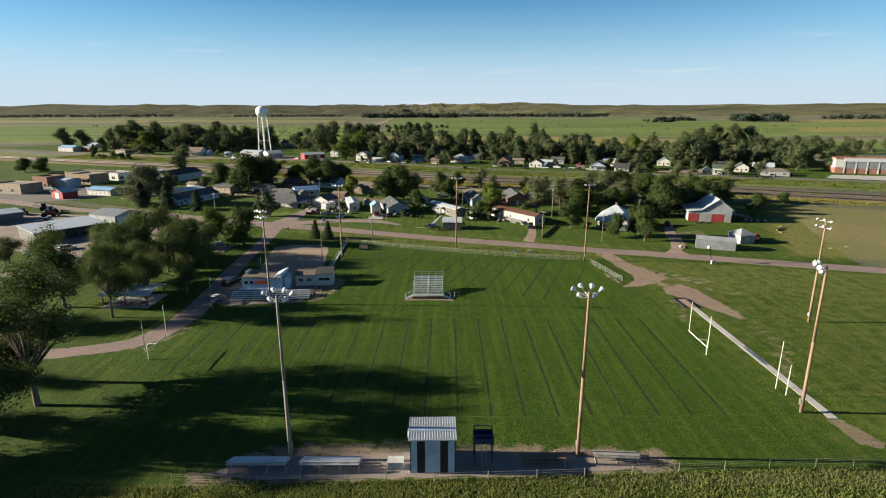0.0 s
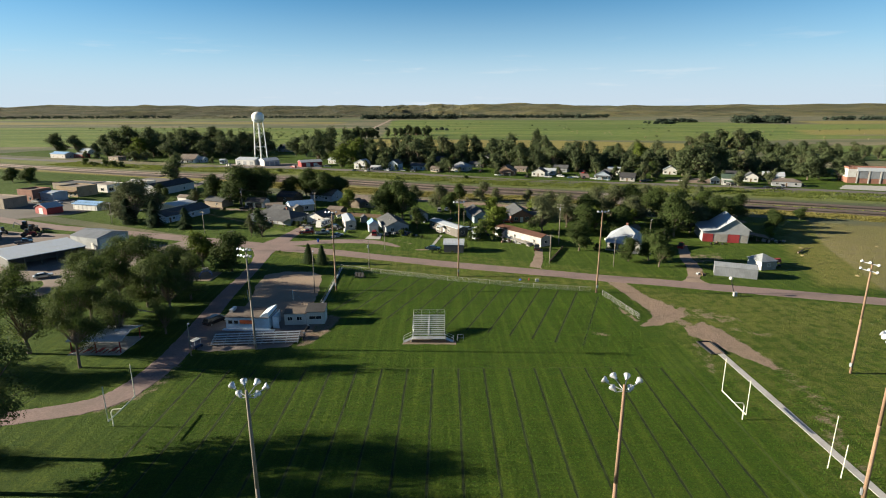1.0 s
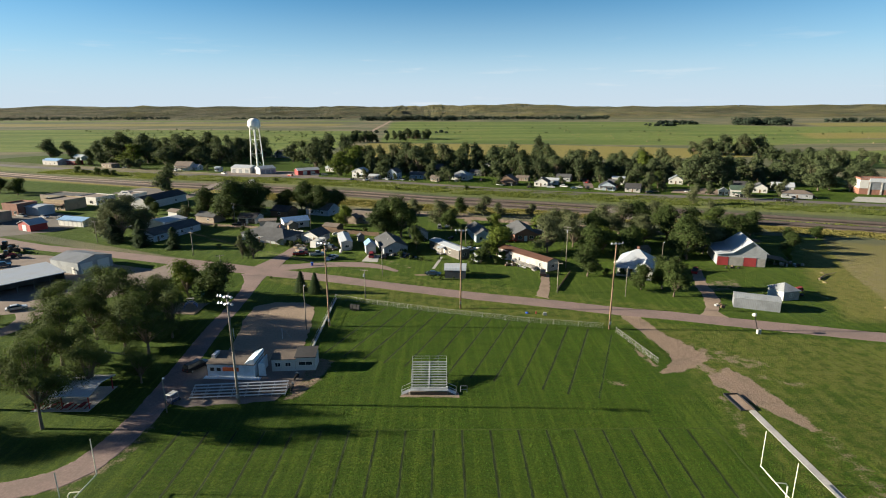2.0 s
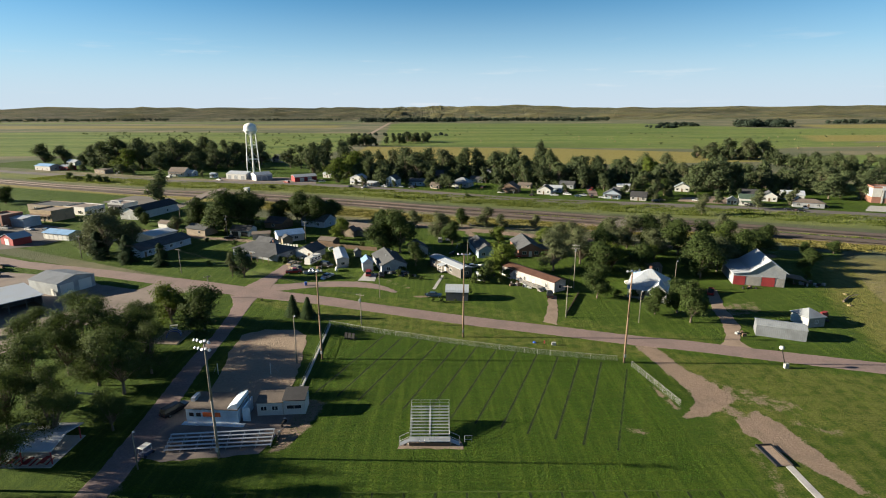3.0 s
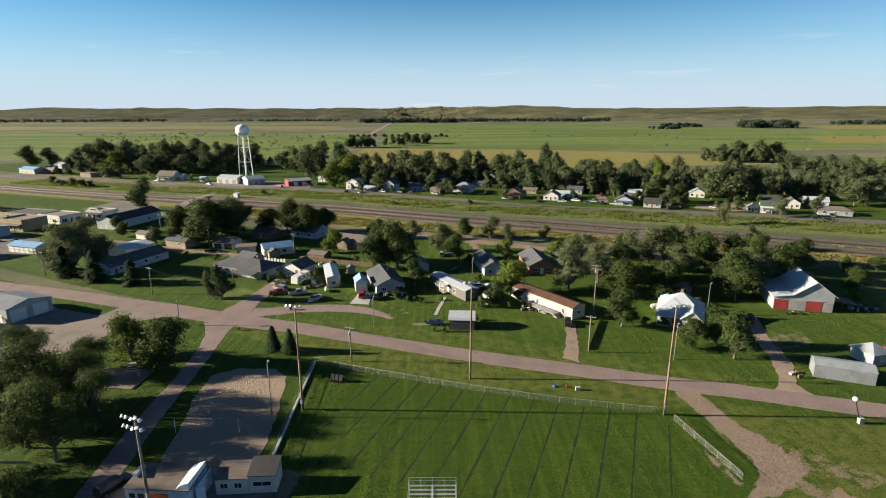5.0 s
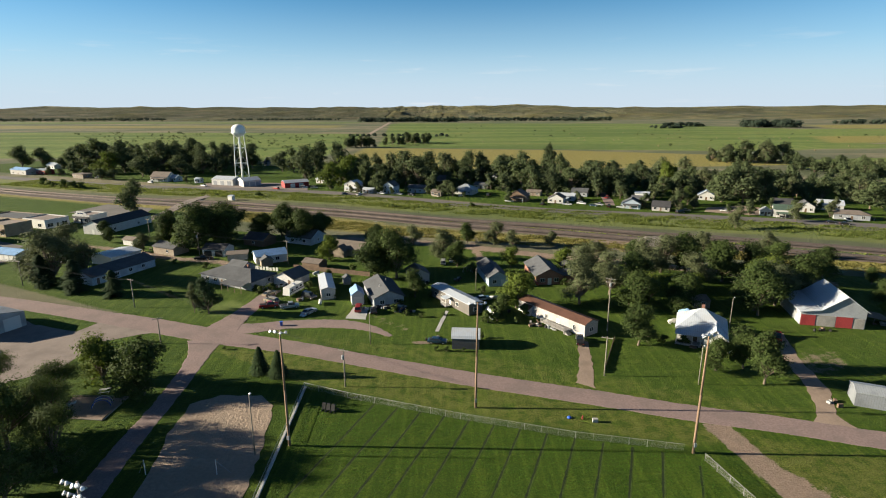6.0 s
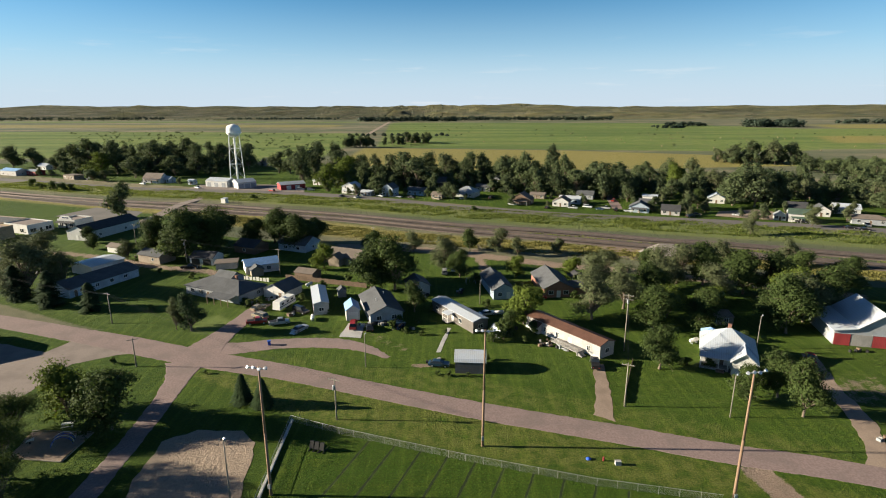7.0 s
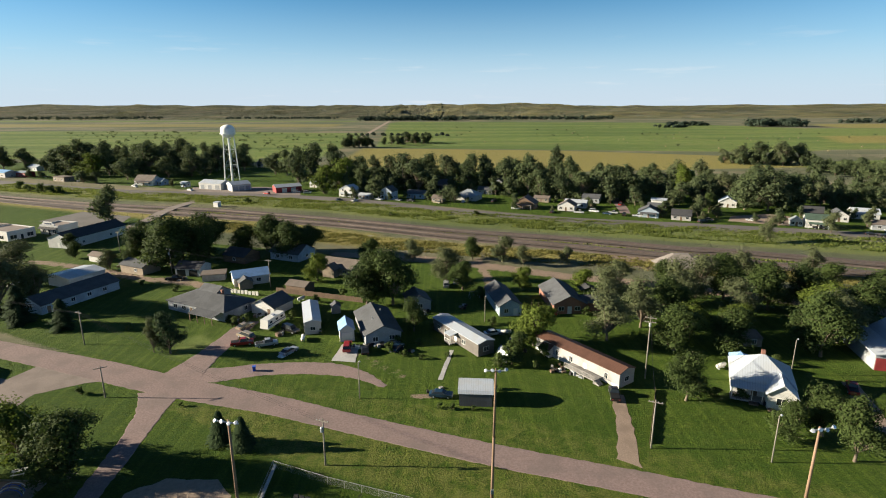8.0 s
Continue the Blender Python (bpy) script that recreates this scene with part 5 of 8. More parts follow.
def hip_roof(l, w, eave, ridge, over=0.5, run=None, thick=0.14):
    L, W = l / 2 + over, w / 2 + over
    r = max(0.05, (L - W if run is None else run / 2))
    g = Geo()
    g.v += [(-L, -W, eave), (L, -W, eave), (L, W, eave), (-L, W, eave), (-L, -W, eave + thick), (L, -W, eave + thick), (L, W, eave + thick), (-L, W, eave + thick), (-r, 0, ridge), (r, 0, ridge)]
    g.f += [(3, 2, 1, 0), (0, 1, 5, 4), (1, 2, 6, 5), (2, 3, 7, 6), (3, 0, 4, 7), (4, 5, 9, 8), (5, 6, 9), (6, 7, 8, 9), (7, 4, 8)]
    return g


def shed_roof(l, w, front, back, over=0.3, thick=0.14):
    L, W = l / 2 + over, w / 2 + over
    s = (back - front) / w
    zf, zb = front - s * over, back + s * over
    return Geo().hexa([(-L, -W, zf), (L, -W, zf), (L, W, zb), (-L, W, zb)], [(-L, -W, zf + thick), (L, -W, zf + thick), (L, W, zb + thick), (-L, W, zb + thick)])


def house(name, label, x, y, yaw, l, w, eave, ridge, wall, roof, kind="gable", axis="x", windows=(), doors=(), over=0.45, category="house", chimney=None, foundation=True, group=""):
    h = thing(name, pose(x, y, 0, 0, 0, yaw), label, category, group)
    if kind == "gable":
        part("wall", gable_walls(l, w, eave, ridge, axis), wall, h)
        part("roof", gable_roof(l, w, eave, ridge, axis, over), roof, h)
    elif kind == "hip":
        part("wall", Geo().box(-l / 2, -w / 2, 0, l / 2, w / 2, eave), wall, h)
        part("roof", hip_roof(l, w, eave, ridge, over), roof, h)
    elif kind == "flat":
        part("wall", Geo().box(-l / 2, -w / 2, 0, l / 2, w / 2, eave), wall, h)
        g = Geo().box(-l / 2 + 0.3, -w / 2 + 0.3, eave + 0.002, l / 2 - 0.3, w / 2 - 0.3, eave + 0.1)
        part("roof", g, roof, h)
        g = Geo()
        for a, b, c, d in ((-l / 2 - 0.05, -w / 2 - 0.05, l / 2 + 0.05, -w / 2 + 0.28), (-l / 2 - 0.05, w / 2 - 0.28, l / 2 + 0.05, w / 2 + 0.05), (-l / 2 - 0.05, -w / 2 + 0.28, -l / 2 + 0.28, w / 2 - 0.28), (l / 2 - 0.28, -w / 2 + 0.28, l / 2 + 0.05, w / 2 - 0.28)):
            g.box(a, b, eave + 0.003, c, d, ridge)
        part("parapet", g, wall, h)
    else:
        g = Geo().hexa([(-l / 2, -w / 2, 0), (l / 2, -w / 2, 0), (l / 2, w / 2, 0), (-l / 2, w / 2, 0)], [(-l / 2, -w / 2, eave), (l / 2, -w / 2, eave), (l / 2, w / 2, ridge), (-l / 2, w / 2, ridge)])
        part("wall", g, wall, h)
        part("roof", shed_roof(l, w, eave + 0.02, ridge + 0.02, over), roof, h)
    for side, along, ww, hh in windows:
        window_at(h, wall_pose(l, w, side, along, min(1.55, eave * 0.58)), ww, hh)
    for side, along, ww, hh, mat in doors:
        door_at(h, wall_pose(l, w, side, along, 0), ww, hh, mat, "garage_door" if ww > 1.6 else "door")
    if chimney:
        cx, cy, cz = chimney
        part("chimney", Geo().box(cx - 0.3, cy - 0.3, eave, cx + 0.3, cy + 0.3, cz).box(cx - 0.36, cy - 0.36, cz + 0.002, cx + 0.36, cy + 0.36, cz + 0.12), M_brick, h)
    return h


def vents(h, spots, z):
    for x, y in spots:
        part("roof_vent", Geo().tube((x, y, z - 0.5), (x, y, z + 0.25), 0.09, n=8).tube((x, y, z + 0.26), (x, y, z + 0.34), 0.15, n=8), M_alu, h)


STD = (("f", -3, 1.4, 1.1), ("f", 3, 1.4, 1.1), ("r", 0, 1.1, 1.1), ("l", 0, 1.1, 1.1))
# yards north of the main street
h = house("ranch_house", "low pale grey ranch house under a wide grey shingle roof", -68.6, 236.2, -26.5, 22, 11, 2.7, 5.0, M_grey, M_shingle, "hip", windows=(("f", -8, 1.5, 1.1), ("f", -4.5, 1.5, 1.1), ("f", 1, 2.0, 1.2), ("r", 2, 1.1, 1.1)), doors=(("f", -1.6, 1.0, 2.05, M_brown),), chimney=(3, 1.5, 5.6))
part("porch_roof", Geo().hexa([(1.5, -9.2, 2.2), (10.5, -9.2, 2.2), (10.5, -5.5, 2.75), (1.5, -5.5, 2.75)], [(1.5, -9.2, 2.32), (10.5, -9.2, 2.32), (10.5, -5.5, 2.87), (1.5, -5.5, 2.87)]), M_shingle, h)
for k in range(4):
    part("porch_post", Geo().box(1.8 + 2.75 * k, -9.0, 0, 1.95 + 2.75 * k, -8.85, 2.22), M_brown, h)
part("upper_wall", gable_walls(6.5, 6.0, 4.3, 6.2, "x"), M_grey, h, at=pose(-1.5, 2.6, 0))
part("upper_roof", gable_roof(6.5, 6.0, 4.32, 6.2, "x", 0.5), M_shingle, h, at=pose(-1.5, 2.6, 0))
house("garage_house", "small white garage under a grey gable roof", -51.1, 235.2, -24, 7.8, 8, 2.6, 4.4, M_white, M_shingle, axis="y", doors=(("f", -1.6, 2.6, 2.1, M_paint), ("f", 2.2, 1.0, 2.05, M_brown)), category="garage")
h = house("trailer_home", "narrow white trailer home under a pale curved roof", -37.9, 225.6, 105.5, 15.4, 4.1, 3.2, 3.75, M_cream, M_metalroof, over=0.15, windows=(("l", 0, 1.2, 0.9), ("f", -4, 1.2, 0.9), ("f", 2, 1.2, 0.9)), doors=(("f", -1, 0.9, 2.0, M_paint),))
house("tool_shed", "tiny weathered garden shed with a dark roof", -33, 233.5, 106, 2.6, 2.4, 2.0, 2.9, M_oldwood, M_shingle, category="shed", over=0.2)
h = house("metal_shed", "tall narrow white shed with a pale blue metal roof", -27.2, 216.6, 14, 3.5, 5.8, 3.0, 4.3, M_white, M_bluemetal, axis="y", over=0.25, doors=(("f", 0, 2.4, 2.3, M_paint),), category="shed")
h = house("grey_house", "long grey bungalow with a grey shingle gable roof", -19.9, 220.0, 107.5, 16.5, 8.6, 2.8, 4.7, M_grey, M_shingle, windows=(("l", -2, 1.2, 1.1), ("l", 2, 1.2, 1.1), ("f", -3, 1.2, 1.1), ("b", -2, 1.2, 1.1), ("b", 2, 1.2, 1.1)), doors=(("b", -4.5, 1.0, 2.05, M_paint),))
vents(h, ((-2, 1.5), (3, -1.5)), 4.5)
h = thing("dark_shed", pose(3.2, 186.4, 0, 0, 0, -4), "dark grey metal-clad shed with a rounded white metal roof", "shed")
prof = [(-2.8, 2.5), (-2.35, 3.1), (-1.2, 3.65), (0, 3.9), (1.2, 3.65), (2.35, 3.1), (2.8, 2.5)]
g = Geo().box(-3.15, -2.8, 0, 3.15, 2.8, 2.5)
g.face(*[(3.14, y, z) for y, z in prof]).face(*[(-3.14, y, z) for y, z in prof[::-1]])
part("wall", g, M_darkgrey, h)
g = Geo()
n = len(prof)
for x in (-3.4, 3.4):
    g.v += [(x, y, z + 0.01) for y, z in prof] + [(x, y * 1.03, z + 0.1) for y, z in prof[::-1]]
g.f += [(i, (i + 1) % (2 * n), 2 * n + (i + 1) % (2 * n), 2 * n + i)[::-1] for i in range(2 * n)]
g.f += [q for i in range(n - 1) for q in ((i, i + 1, 2 * n - 2 - i, 2 * n - 1 - i), (4 * n - 1 - i, 4 * n - 2 - i, 2 * n + i + 1, 2 * n + i))]
part("roof", g, M_metalroof, h)
part("door", Geo().box(3.16, -1.1, 0.05, 3.2, 1.1, 2.3), M_darkgrey, h)
h = house("white_trailer", "long taupe trailer home with a bright white metal roof", 1.5, 214.3, -57.5, 19.6, 4.5, 3.1, 3.6, M_taupe, M_metalroof, over=0.2, windows=(("f", -7, 1.3, 1.0), ("f", -3.5, 1.3, 1.0), ("f", 4, 1.3, 1.0), ("r", 0, 1.4, 1.0)), doors=(("f", 0.5, 0.95, 2.0, M_paint),))
g = Geo()
for k in range(7):
    g.box(-1.2 + 0.4 * k, -4.3, 0.5, -1.15 + 0.4 * k, -4.25, 1.4)
g.box(-1.3, -4.35, 1.4, 1.3, -4.2, 1.47)
part("porch_rail", g, M_paint, h)
part("porch_deck", Geo().box(-1.3, -4.4, 0.3, 1.3, -2.38, 0.48), M_oldwood, h)
part("porch_cover", Geo().hexa([(-1.4, -4.4, 2.5), (1.4, -4.4, 2.5), (1.4, -2.32, 2.85), (-1.4, -2.32, 2.85)], [(-1.4, -4.4, 2.6), (1.4, -4.4, 2.6), (1.4, -2.32, 2.95), (-1.4, -2.32, 2.95)]), M_metalroof, h)
for sx in (-1.25, 1.25):
    part("porch_post", Geo().box(sx - 0.06, -4.3, 0.48, sx + 0.06, -4.18, 2.52), M_paint, h)
h = thing("quonset_shed", pose(11.2, 204.4, 0, 0, 0, -51), "small round-topped pale metal shed", "shed")
g = Geo()
arc = [(1.6 * math.cos(math.pi * k / 10), 2.5 * math.sin(math.pi * k / 10)) for k in range(11)]
for k in range(10):
    (a, za), (b, zb) = arc[k], arc[k + 1]
    g.face((-1.7, a, za), (-1.7, b, zb), (1.7, b, zb), (1.7, a, za))
g.face(*[(1.7, a, z) for a, z in arc]).face(*[(-1.7, a, z) for a, z in arc[::-1]])
part("shell", g, M_greymetal, h)
part("door", Geo().box(1.71, -0.5, 0, 1.75, 0.5, 1.9), M_paint, h)
h = house("cream_trailer", "long cream trailer home under a dark brown metal roof", 27.6, 201.2, -54.5, 23.5, 4.9, 3.2, 3.95, M_cream, M_brownroof, over=0.25, windows=(("f", -9, 0.8, 1.2), ("f", -5, 0.8, 1.2), ("f", -1, 0.8, 1.2), ("f", 8.5, 0.8, 1.2), ("r", 0, 1.2, 1.0)), doors=(("f", 3, 0.95, 2.0, M_paint),))
part("skirting", Geo().box(-11.78, -2.49, 0, 11.78, -2.46, 0.7), M_white, h)
deck = part("deck", Geo().box(-4.5, -5.2, 0.7, 3.6, -2.52, 0.85), M_oldwood, h, "silvered timber deck", pose(4.0, 0, 0))
g = Geo()
for k in range(28):
    g.box(-4.5 + 0.3 * k, -5.2, 0.85, -4.42 + 0.3 * k, -5.15, 1.75)
g.box(-4.5, -5.24, 1.75, 3.7, -5.1, 1.83)
part("railing", g, M_oldwood, deck)
g = Geo()
for k in range(4):
    g.box(3.6 + 0.3 * k, -5.0, 0, 3.9 + 0.3 * k, -3.6, 0.68 - 0.17 * k)
part("steps", g, M_oldwood, deck)
for k in range(4):
    part("deck_post", Geo().box(-4.4 + 2.6 * k, -5.15, 0, -4.25 + 2.6 * k, -5.0, 0.7), M_oldwood, deck)
house("playhouse", "little cream playhouse shed with a brown roof", 21.3, 206.2, -61, 3.0, 2.4, 1.9, 2.8, M_cream, M_brownroof, category="shed", over=0.2)

# the white farmhouse: hipped metal roof, front wing and porch
h = house("farmhouse", "white farmhouse with a bright white hipped metal roof and porch", 60.9, 190.4, -25, 10.4, 9.6, 3.4, 7.4, M_white, M_metalroof, "hip", over=0.55, windows=(("f", -3.6, 1.0, 1.4), ("l", -2, 1.0, 1.4), ("l", 2, 1.0, 1.4), ("r", 2, 1.0, 1.4)))
wing = part("wing", gable_walls(4.6, 4.2, 3.3, 5.2, "y"), M_white, h, at=pose(3.0, -6.2, 0))
part("wing_roof", gable_roof(4.6, 5.0, 3.3, 5.2, "y", 0.45), M_metalroof, h, at=pose(3.0, -5.9, 0))
window_at(h, pose(3.0, -8.3, 1.8), 1.6, 1.3)
part("porch_roof", Geo().hexa([(-5.6, -7.2, 2.6), (0.5, -7.2, 2.6), (0.5, -4.9, 3.35), (-5.6, -4.9, 3.35)], [(-5.6, -7.2, 2.72), (0.5, -7.2, 2.72), (0.5, -4.9, 3.5), (-5.6, -4.9, 3.5)]), M_metalroof, h)
part("porch_floor", Geo().box(-5.4, -7.1, 0, 0.5, -4.82, 0.45), M_oldwood, h)
for k in range(4):
    part("porch_post", Geo().box(-5.3 + 1.75 * k, -7.0, 0.45, -5.16 + 1.75 * k, -6.86, 2.62), M_paint, h)
door_at(h, pose(-1.2, -4.8, 0.45), 1.0, 2.1, M_brown)
part("porch_steps", Geo().box(-2.2, -8.2, 0, -0.6, -7.12, 0.3), M_brown, h)
part("back_roof", hip_roof(3.4, 3.4, 3.2, 4.8, 0.4), M_bluemetal, h, at=pose(-3.4, 5.9, 0))
part("back_wall", Geo().box(-5.1, 4.82, 0, -1.7, 7.5, 3.2), M_white, h)
part("chimney", Geo().box(-0.35, 0.2, 6.4, 0.35, 0.9, 8.1), M_brick, h)

h = house("ruined_outbuilding", "sagging old wooden outbuilding of bare brown boards", 69.5, 212, -6, 6.4, 4, 2.2, 2.6, M_rotboard, M_rotboard, "mono", over=0.15, windows=(("f", -1.6, 1.0, 1.2), ("f", 1.4, 1.0, 1.2)), category="shed")
h = house("blue_house", "narrow pale blue house under a grey-blue shingle roof", 14.0, 238.5, 99, 17, 6.2, 3.0, 4.8, M_bluewall, M_shingle, windows=(("l", 1.2, 1.1, 1.1), ("f", 2, 1.1, 1.1), ("b", -3, 1.1, 1.1)), doors=(("l", -1.4, 1.0, 2.05, M_paint),))
h = house("brick_house", "brown brick house under a long grey shingle roof", 31.2, 239.8, 4, 8.8, 16.5, 2.9, 5.1, M_brick, M_shingle, "gable", "y", windows=(("f", -2.3, 1.4, 1.1), ("f", 2.2, 1.4, 1.1), ("r", -4, 1.2, 1.1), ("r", 3, 1.2, 1.1), ("l", -4, 1.2, 1.1)), doors=(("f", 0, 1.0, 2.05, M_paint),))
part("side_wing", gable_walls(5.0, 6.0, 2.5, 3.6, "x"), M_brick, h, at=pose(6.9, -3.6, 0))
part("wing_roof", gable_roof(5.2, 6.0, 2.52, 3.6, "x", 0.4), M_shingle, h, at=pose(6.9, -3.6, 0))
part("bin_cover", gable_roof(4.5, 4.0, 2.6, 3.4, "y", 0.3), M_darkshingle, h, at=pose(9.5, 5.5, 0))
part("carport_post", Geo().tube((8, 4, 0), (8, 4, 2.7), 0.07), M_paint, h)
part("carport_post", Geo().tube((11, 4, 0), (11, 4, 2.7), 0.07), M_paint, h)
house("garden_shed", "small white garden shed beside the brick house", 38.3, 235.4, 14, 2.8, 2.4, 2.1, 2.9, M_white, M_shingle, category="shed", over=0.2)
h = house("blue_roof_house", "white house with a bright blue-white metal roof and deck", -66, 261, 28, 10.8, 7.0, 3.0, 4.4, M_white, M_bluemetal, windows=(("f", -3, 1.3, 1.1), ("f", 2, 1.3, 1.1)), doors=(("f", -5, 1.0, 2.05, M_paint),))
part("porch", gable_walls(4, 3.4, 2.3, 3.4, "y"), M_tan, h, at=pose(-2.4, -5.5, 0))
part("porch_roof", gable_roof(4, 3.6, 2.32, 3.4, "y", 0.3), M_shingle, h, at=pose(-2.4, -5.5, 0))
house("brown_shed", "low brown wooden shed with a shallow roof", -47.5, 252, -22, 7, 5, 2.3, 3.2, M_brown, M_tanroof, category="shed", over=0.3)
h = house("tan_house", "tan brick house under a brown shingle roof", -37.5, 272, -24, 13, 9, 2.8, 4.8, M_tan, M_tanroof, windows=(("f", -3.5, 1.2, 1.1), ("f", 3.5, 1.2, 1.1)), doors=(("f", 0, 1.0, 2.05, M_paint),))
part("front_gable", gable_walls(4.5, 3.4, 2.7, 4.3, "y"), M_tan, h, at=pose(-1, -5.9, 0))
part("front_roof", gable_roof(4.5, 3.6, 2.72, 4.3, "y", 0.35), M_tanroof, h, at=pose(-1, -5.8, 0))
house("dark_house", "low house with a dark blue-grey shingle roof under trees", -60, 291, -24, 13, 10, 3.0, 5.6, M_bluewall, M_shingle, windows=STD)
house("brown_house", "small brown house in the shade of trees", -78, 287, -24, 10, 8, 2.8, 4.8, M_brown, M_darkshingle, windows=(("f", 0, 1.2, 1.1),))
house("tan_garage", "plain tan garage with a dark roof", -108.5, 273.5, -24, 11, 7, 2.9, 4.3, M_tan, M_shingle, category="garage", windows=(("f", 2, 1.0, 0.9),))
# Black door panels stand in for the shade inside the open garage.
house("white_garage", "white two-car garage, its dark open doorways drawn as black panels", -89, 271, -10, 9, 7, 2.7, 4.2, M_white, M_darkshingle, category="garage", doors=(("f", -2.2, 3.2, 2.2, M_black), ("f", 2.2, 3.2, 2.2, M_black)))
house("low_shed", "low cream shed with a flat pale roof", -79, 264, 15, 7, 4, 2.2, 2.5, M_cream, M_tanroof, "mono", category="shed")
house("back_house", "small grey house behind yard trees", -10.5, 238, 106, 8, 6, 2.8, 4.4, M_grey, M_shingle, windows=(("l", 0, 1.1, 1.1), ("b", 0, 1.1, 1.1)))
h = house("long_house", "long low pale blue house under a grey shingle roof", -113.8, 244.8, 69, 24, 9.6, 2.8, 4.6, M_bluewall, M_shingle, windows=(("l", 0, 2.0, 1.2), ("f", -8, 1.2, 1.0), ("f", -3, 1.2, 1.0), ("f", 2, 1.2, 1.0), ("f", 7, 1.2, 1.0)), doors=(("f", -10, 1.0, 2.05, M_brown),))
house("annex", "low annex with a pale metal roof", -123.0, 261.8, 66.5, 12, 10.5, 3.2, 3.9, M_white, M_metalroof, doors=(("f", 0, 3.0, 2.4, M_paint),), category="house")
house("small_white_shed", "small white shed with a brown roof", -131, 287, -24, 6, 4, 2.4, 3.3, M_white, M_tanroof, category="shed")
house("small_grey_shed", "small grey storage shed by an alley", -107, 290, -24, 5, 4, 2.2, 3.0, M_grey, M_metalroof, category="shed")
h = house("long_hall", "long white metal hall under a black roof", -155.3, 320, 76, 29, 10.8, 4.0, 6.2, M_white, M_darkshingle, windows=(("f", -8, 1.2, 1.0), ("f", 6, 1.2, 1.0)), doors=(("l", 0, 1.1, 2.1, M_paint),), category="hall")

# the barn, with a lean-to, and the sheds beside the street
b = thing("barn", pose(98.2, 203.6, 0, 0, 0, -14.5), "old grey barn with red doors and a white metal roof", "barn")
g = Geo()
prof = [(-6.4, 0), (8.2, 0), (8.2, 4.7), (3.5, 8.2), (-1.9, 4.3), (-6.4, 3.65)]
n = len(prof)
for yy in (-7.5, 7.5):
    g.v += [(x, yy, z) for x, z in prof]
g.f += [tuple(range(n)), tuple(2 * n - 1 - i for i in range(n))] + [(i, i + n, (i + 1) % n + n, (i + 1) % n) for i in range(n)]
part("wall", g, M_grey, b)
for name, (xa, za), (xb, zb) in (("roof", (-6.9, 3.6), (-1.9, 4.35)), ("roof", (-1.89, 4.35), (3.5, 8.25)), ("roof", (3.51, 8.25), (8.8, 4.3))):
    part(name, Geo().hexa([(xa, -8, za), (xb, -8, zb), (xb, 8, zb), (xa, 8, za)], [(xa, -8, za + 0.18), (xb, -8, zb + 0.18), (xb, 8, zb + 0.18), (xa, 8, za + 0.18)]), M_metalroof, b)
for x0, x1 in ((-6.3, -3.0), (1.7, 5.3)):
    d = part("barn_door", Geo().box(x0, -7.68, 0.05, x1, -7.52, 2.9), M_red, b)
    part("door_rail", Geo().box(x0 - 0.3, -7.72, 2.94, x1 + 0.3, -7.55, 3.05), M_greymetal, d)
part("grey_door", Geo().box(-2.7, -7.64, 0.05, 1.5, -7.52, 2.9), M_oldwood, b)
part("side_door", Geo().box(5.7, -7.64, 0.05, 8.0, -7.52, 2.7), M_oldwood, b)
lt = thing("lean_to", pose(109, 200, 0, 0, 0, -14.5), "collapsing timber lean-to beside the barn", "shed")
part("roof", Geo().hexa([(-3.6, -3, 2.6), (4.5, -3, 1.2), (4.5, 3, 1.2), (-3.6, 3, 2.6)], [(-3.6, -3, 2.75), (4.5, -3, 1.35), (4.5, 3, 1.35), (-3.6, 3, 2.75)]), M_brown, lt)
for xx, zz in ((-3.2, 2.55), (0.5, 1.9), (4.2, 1.25)):
    for yy in (-2.7, 2.7):
        part("post", Geo().tube((xx, yy, 0), (xx, yy, zz), 0.09), M_bark, lt)
h = house("steel_shed", "long low galvanised shed with a shallow roof", 81, 158.2, -23.5, 10.6, 4.8, 2.7, 3.3, M_dullmetal, M_greymetal, over=0.12, category="shed")
h = house("weathered_shed", "square whitewashed shed under a steep pale roof", 92.6, 165.6, 12, 5.0, 5.4, 2.5, 4.3, M_white, M_greymetal, "hip", windows=(("r", 0, 0.9, 0.9), ("f", 0, 0.9, 0.9)), category="shed", over=0.3)

part("front_cladding", Geo().box(-2.45, -2.76, 0.05, 2.45, -2.705, 2.4), M_oldwood, h, "silvered board front")
rm = thing("red_harrow", pose(99.5, 169.5, 0, 0, 0, 30), "old red farm implement behind the shed", "farm machine")
part("frame", Geo().box(-1.6, -0.5, 0.5, 1.6, -0.35, 0.7).box(-1.6, 0.35, 0.5, 1.6, 0.5, 0.7).box(-0.1, -0.35, 0.5, 0.1, 0.35, 0.65), M_red, rm)
part("hopper", Geo().hexa([(-0.8, -0.3, 0.7), (0.8, -0.3, 0.7), (0.8, 0.3, 0.7), (-0.8, 0.3, 0.7)], [(-1.1, -0.5, 1.6), (1.1, -0.5, 1.6), (1.1, 0.5, 1.6), (-1.1, 0.5, 1.6)]), M_red, rm)
for s in (-1.5, 1.5):
    part("wheel", Geo().tube((s - 0.1, 0, 0.5), (s + 0.1, 0, 0.5), 0.5, n=12), M_rubber, rm)

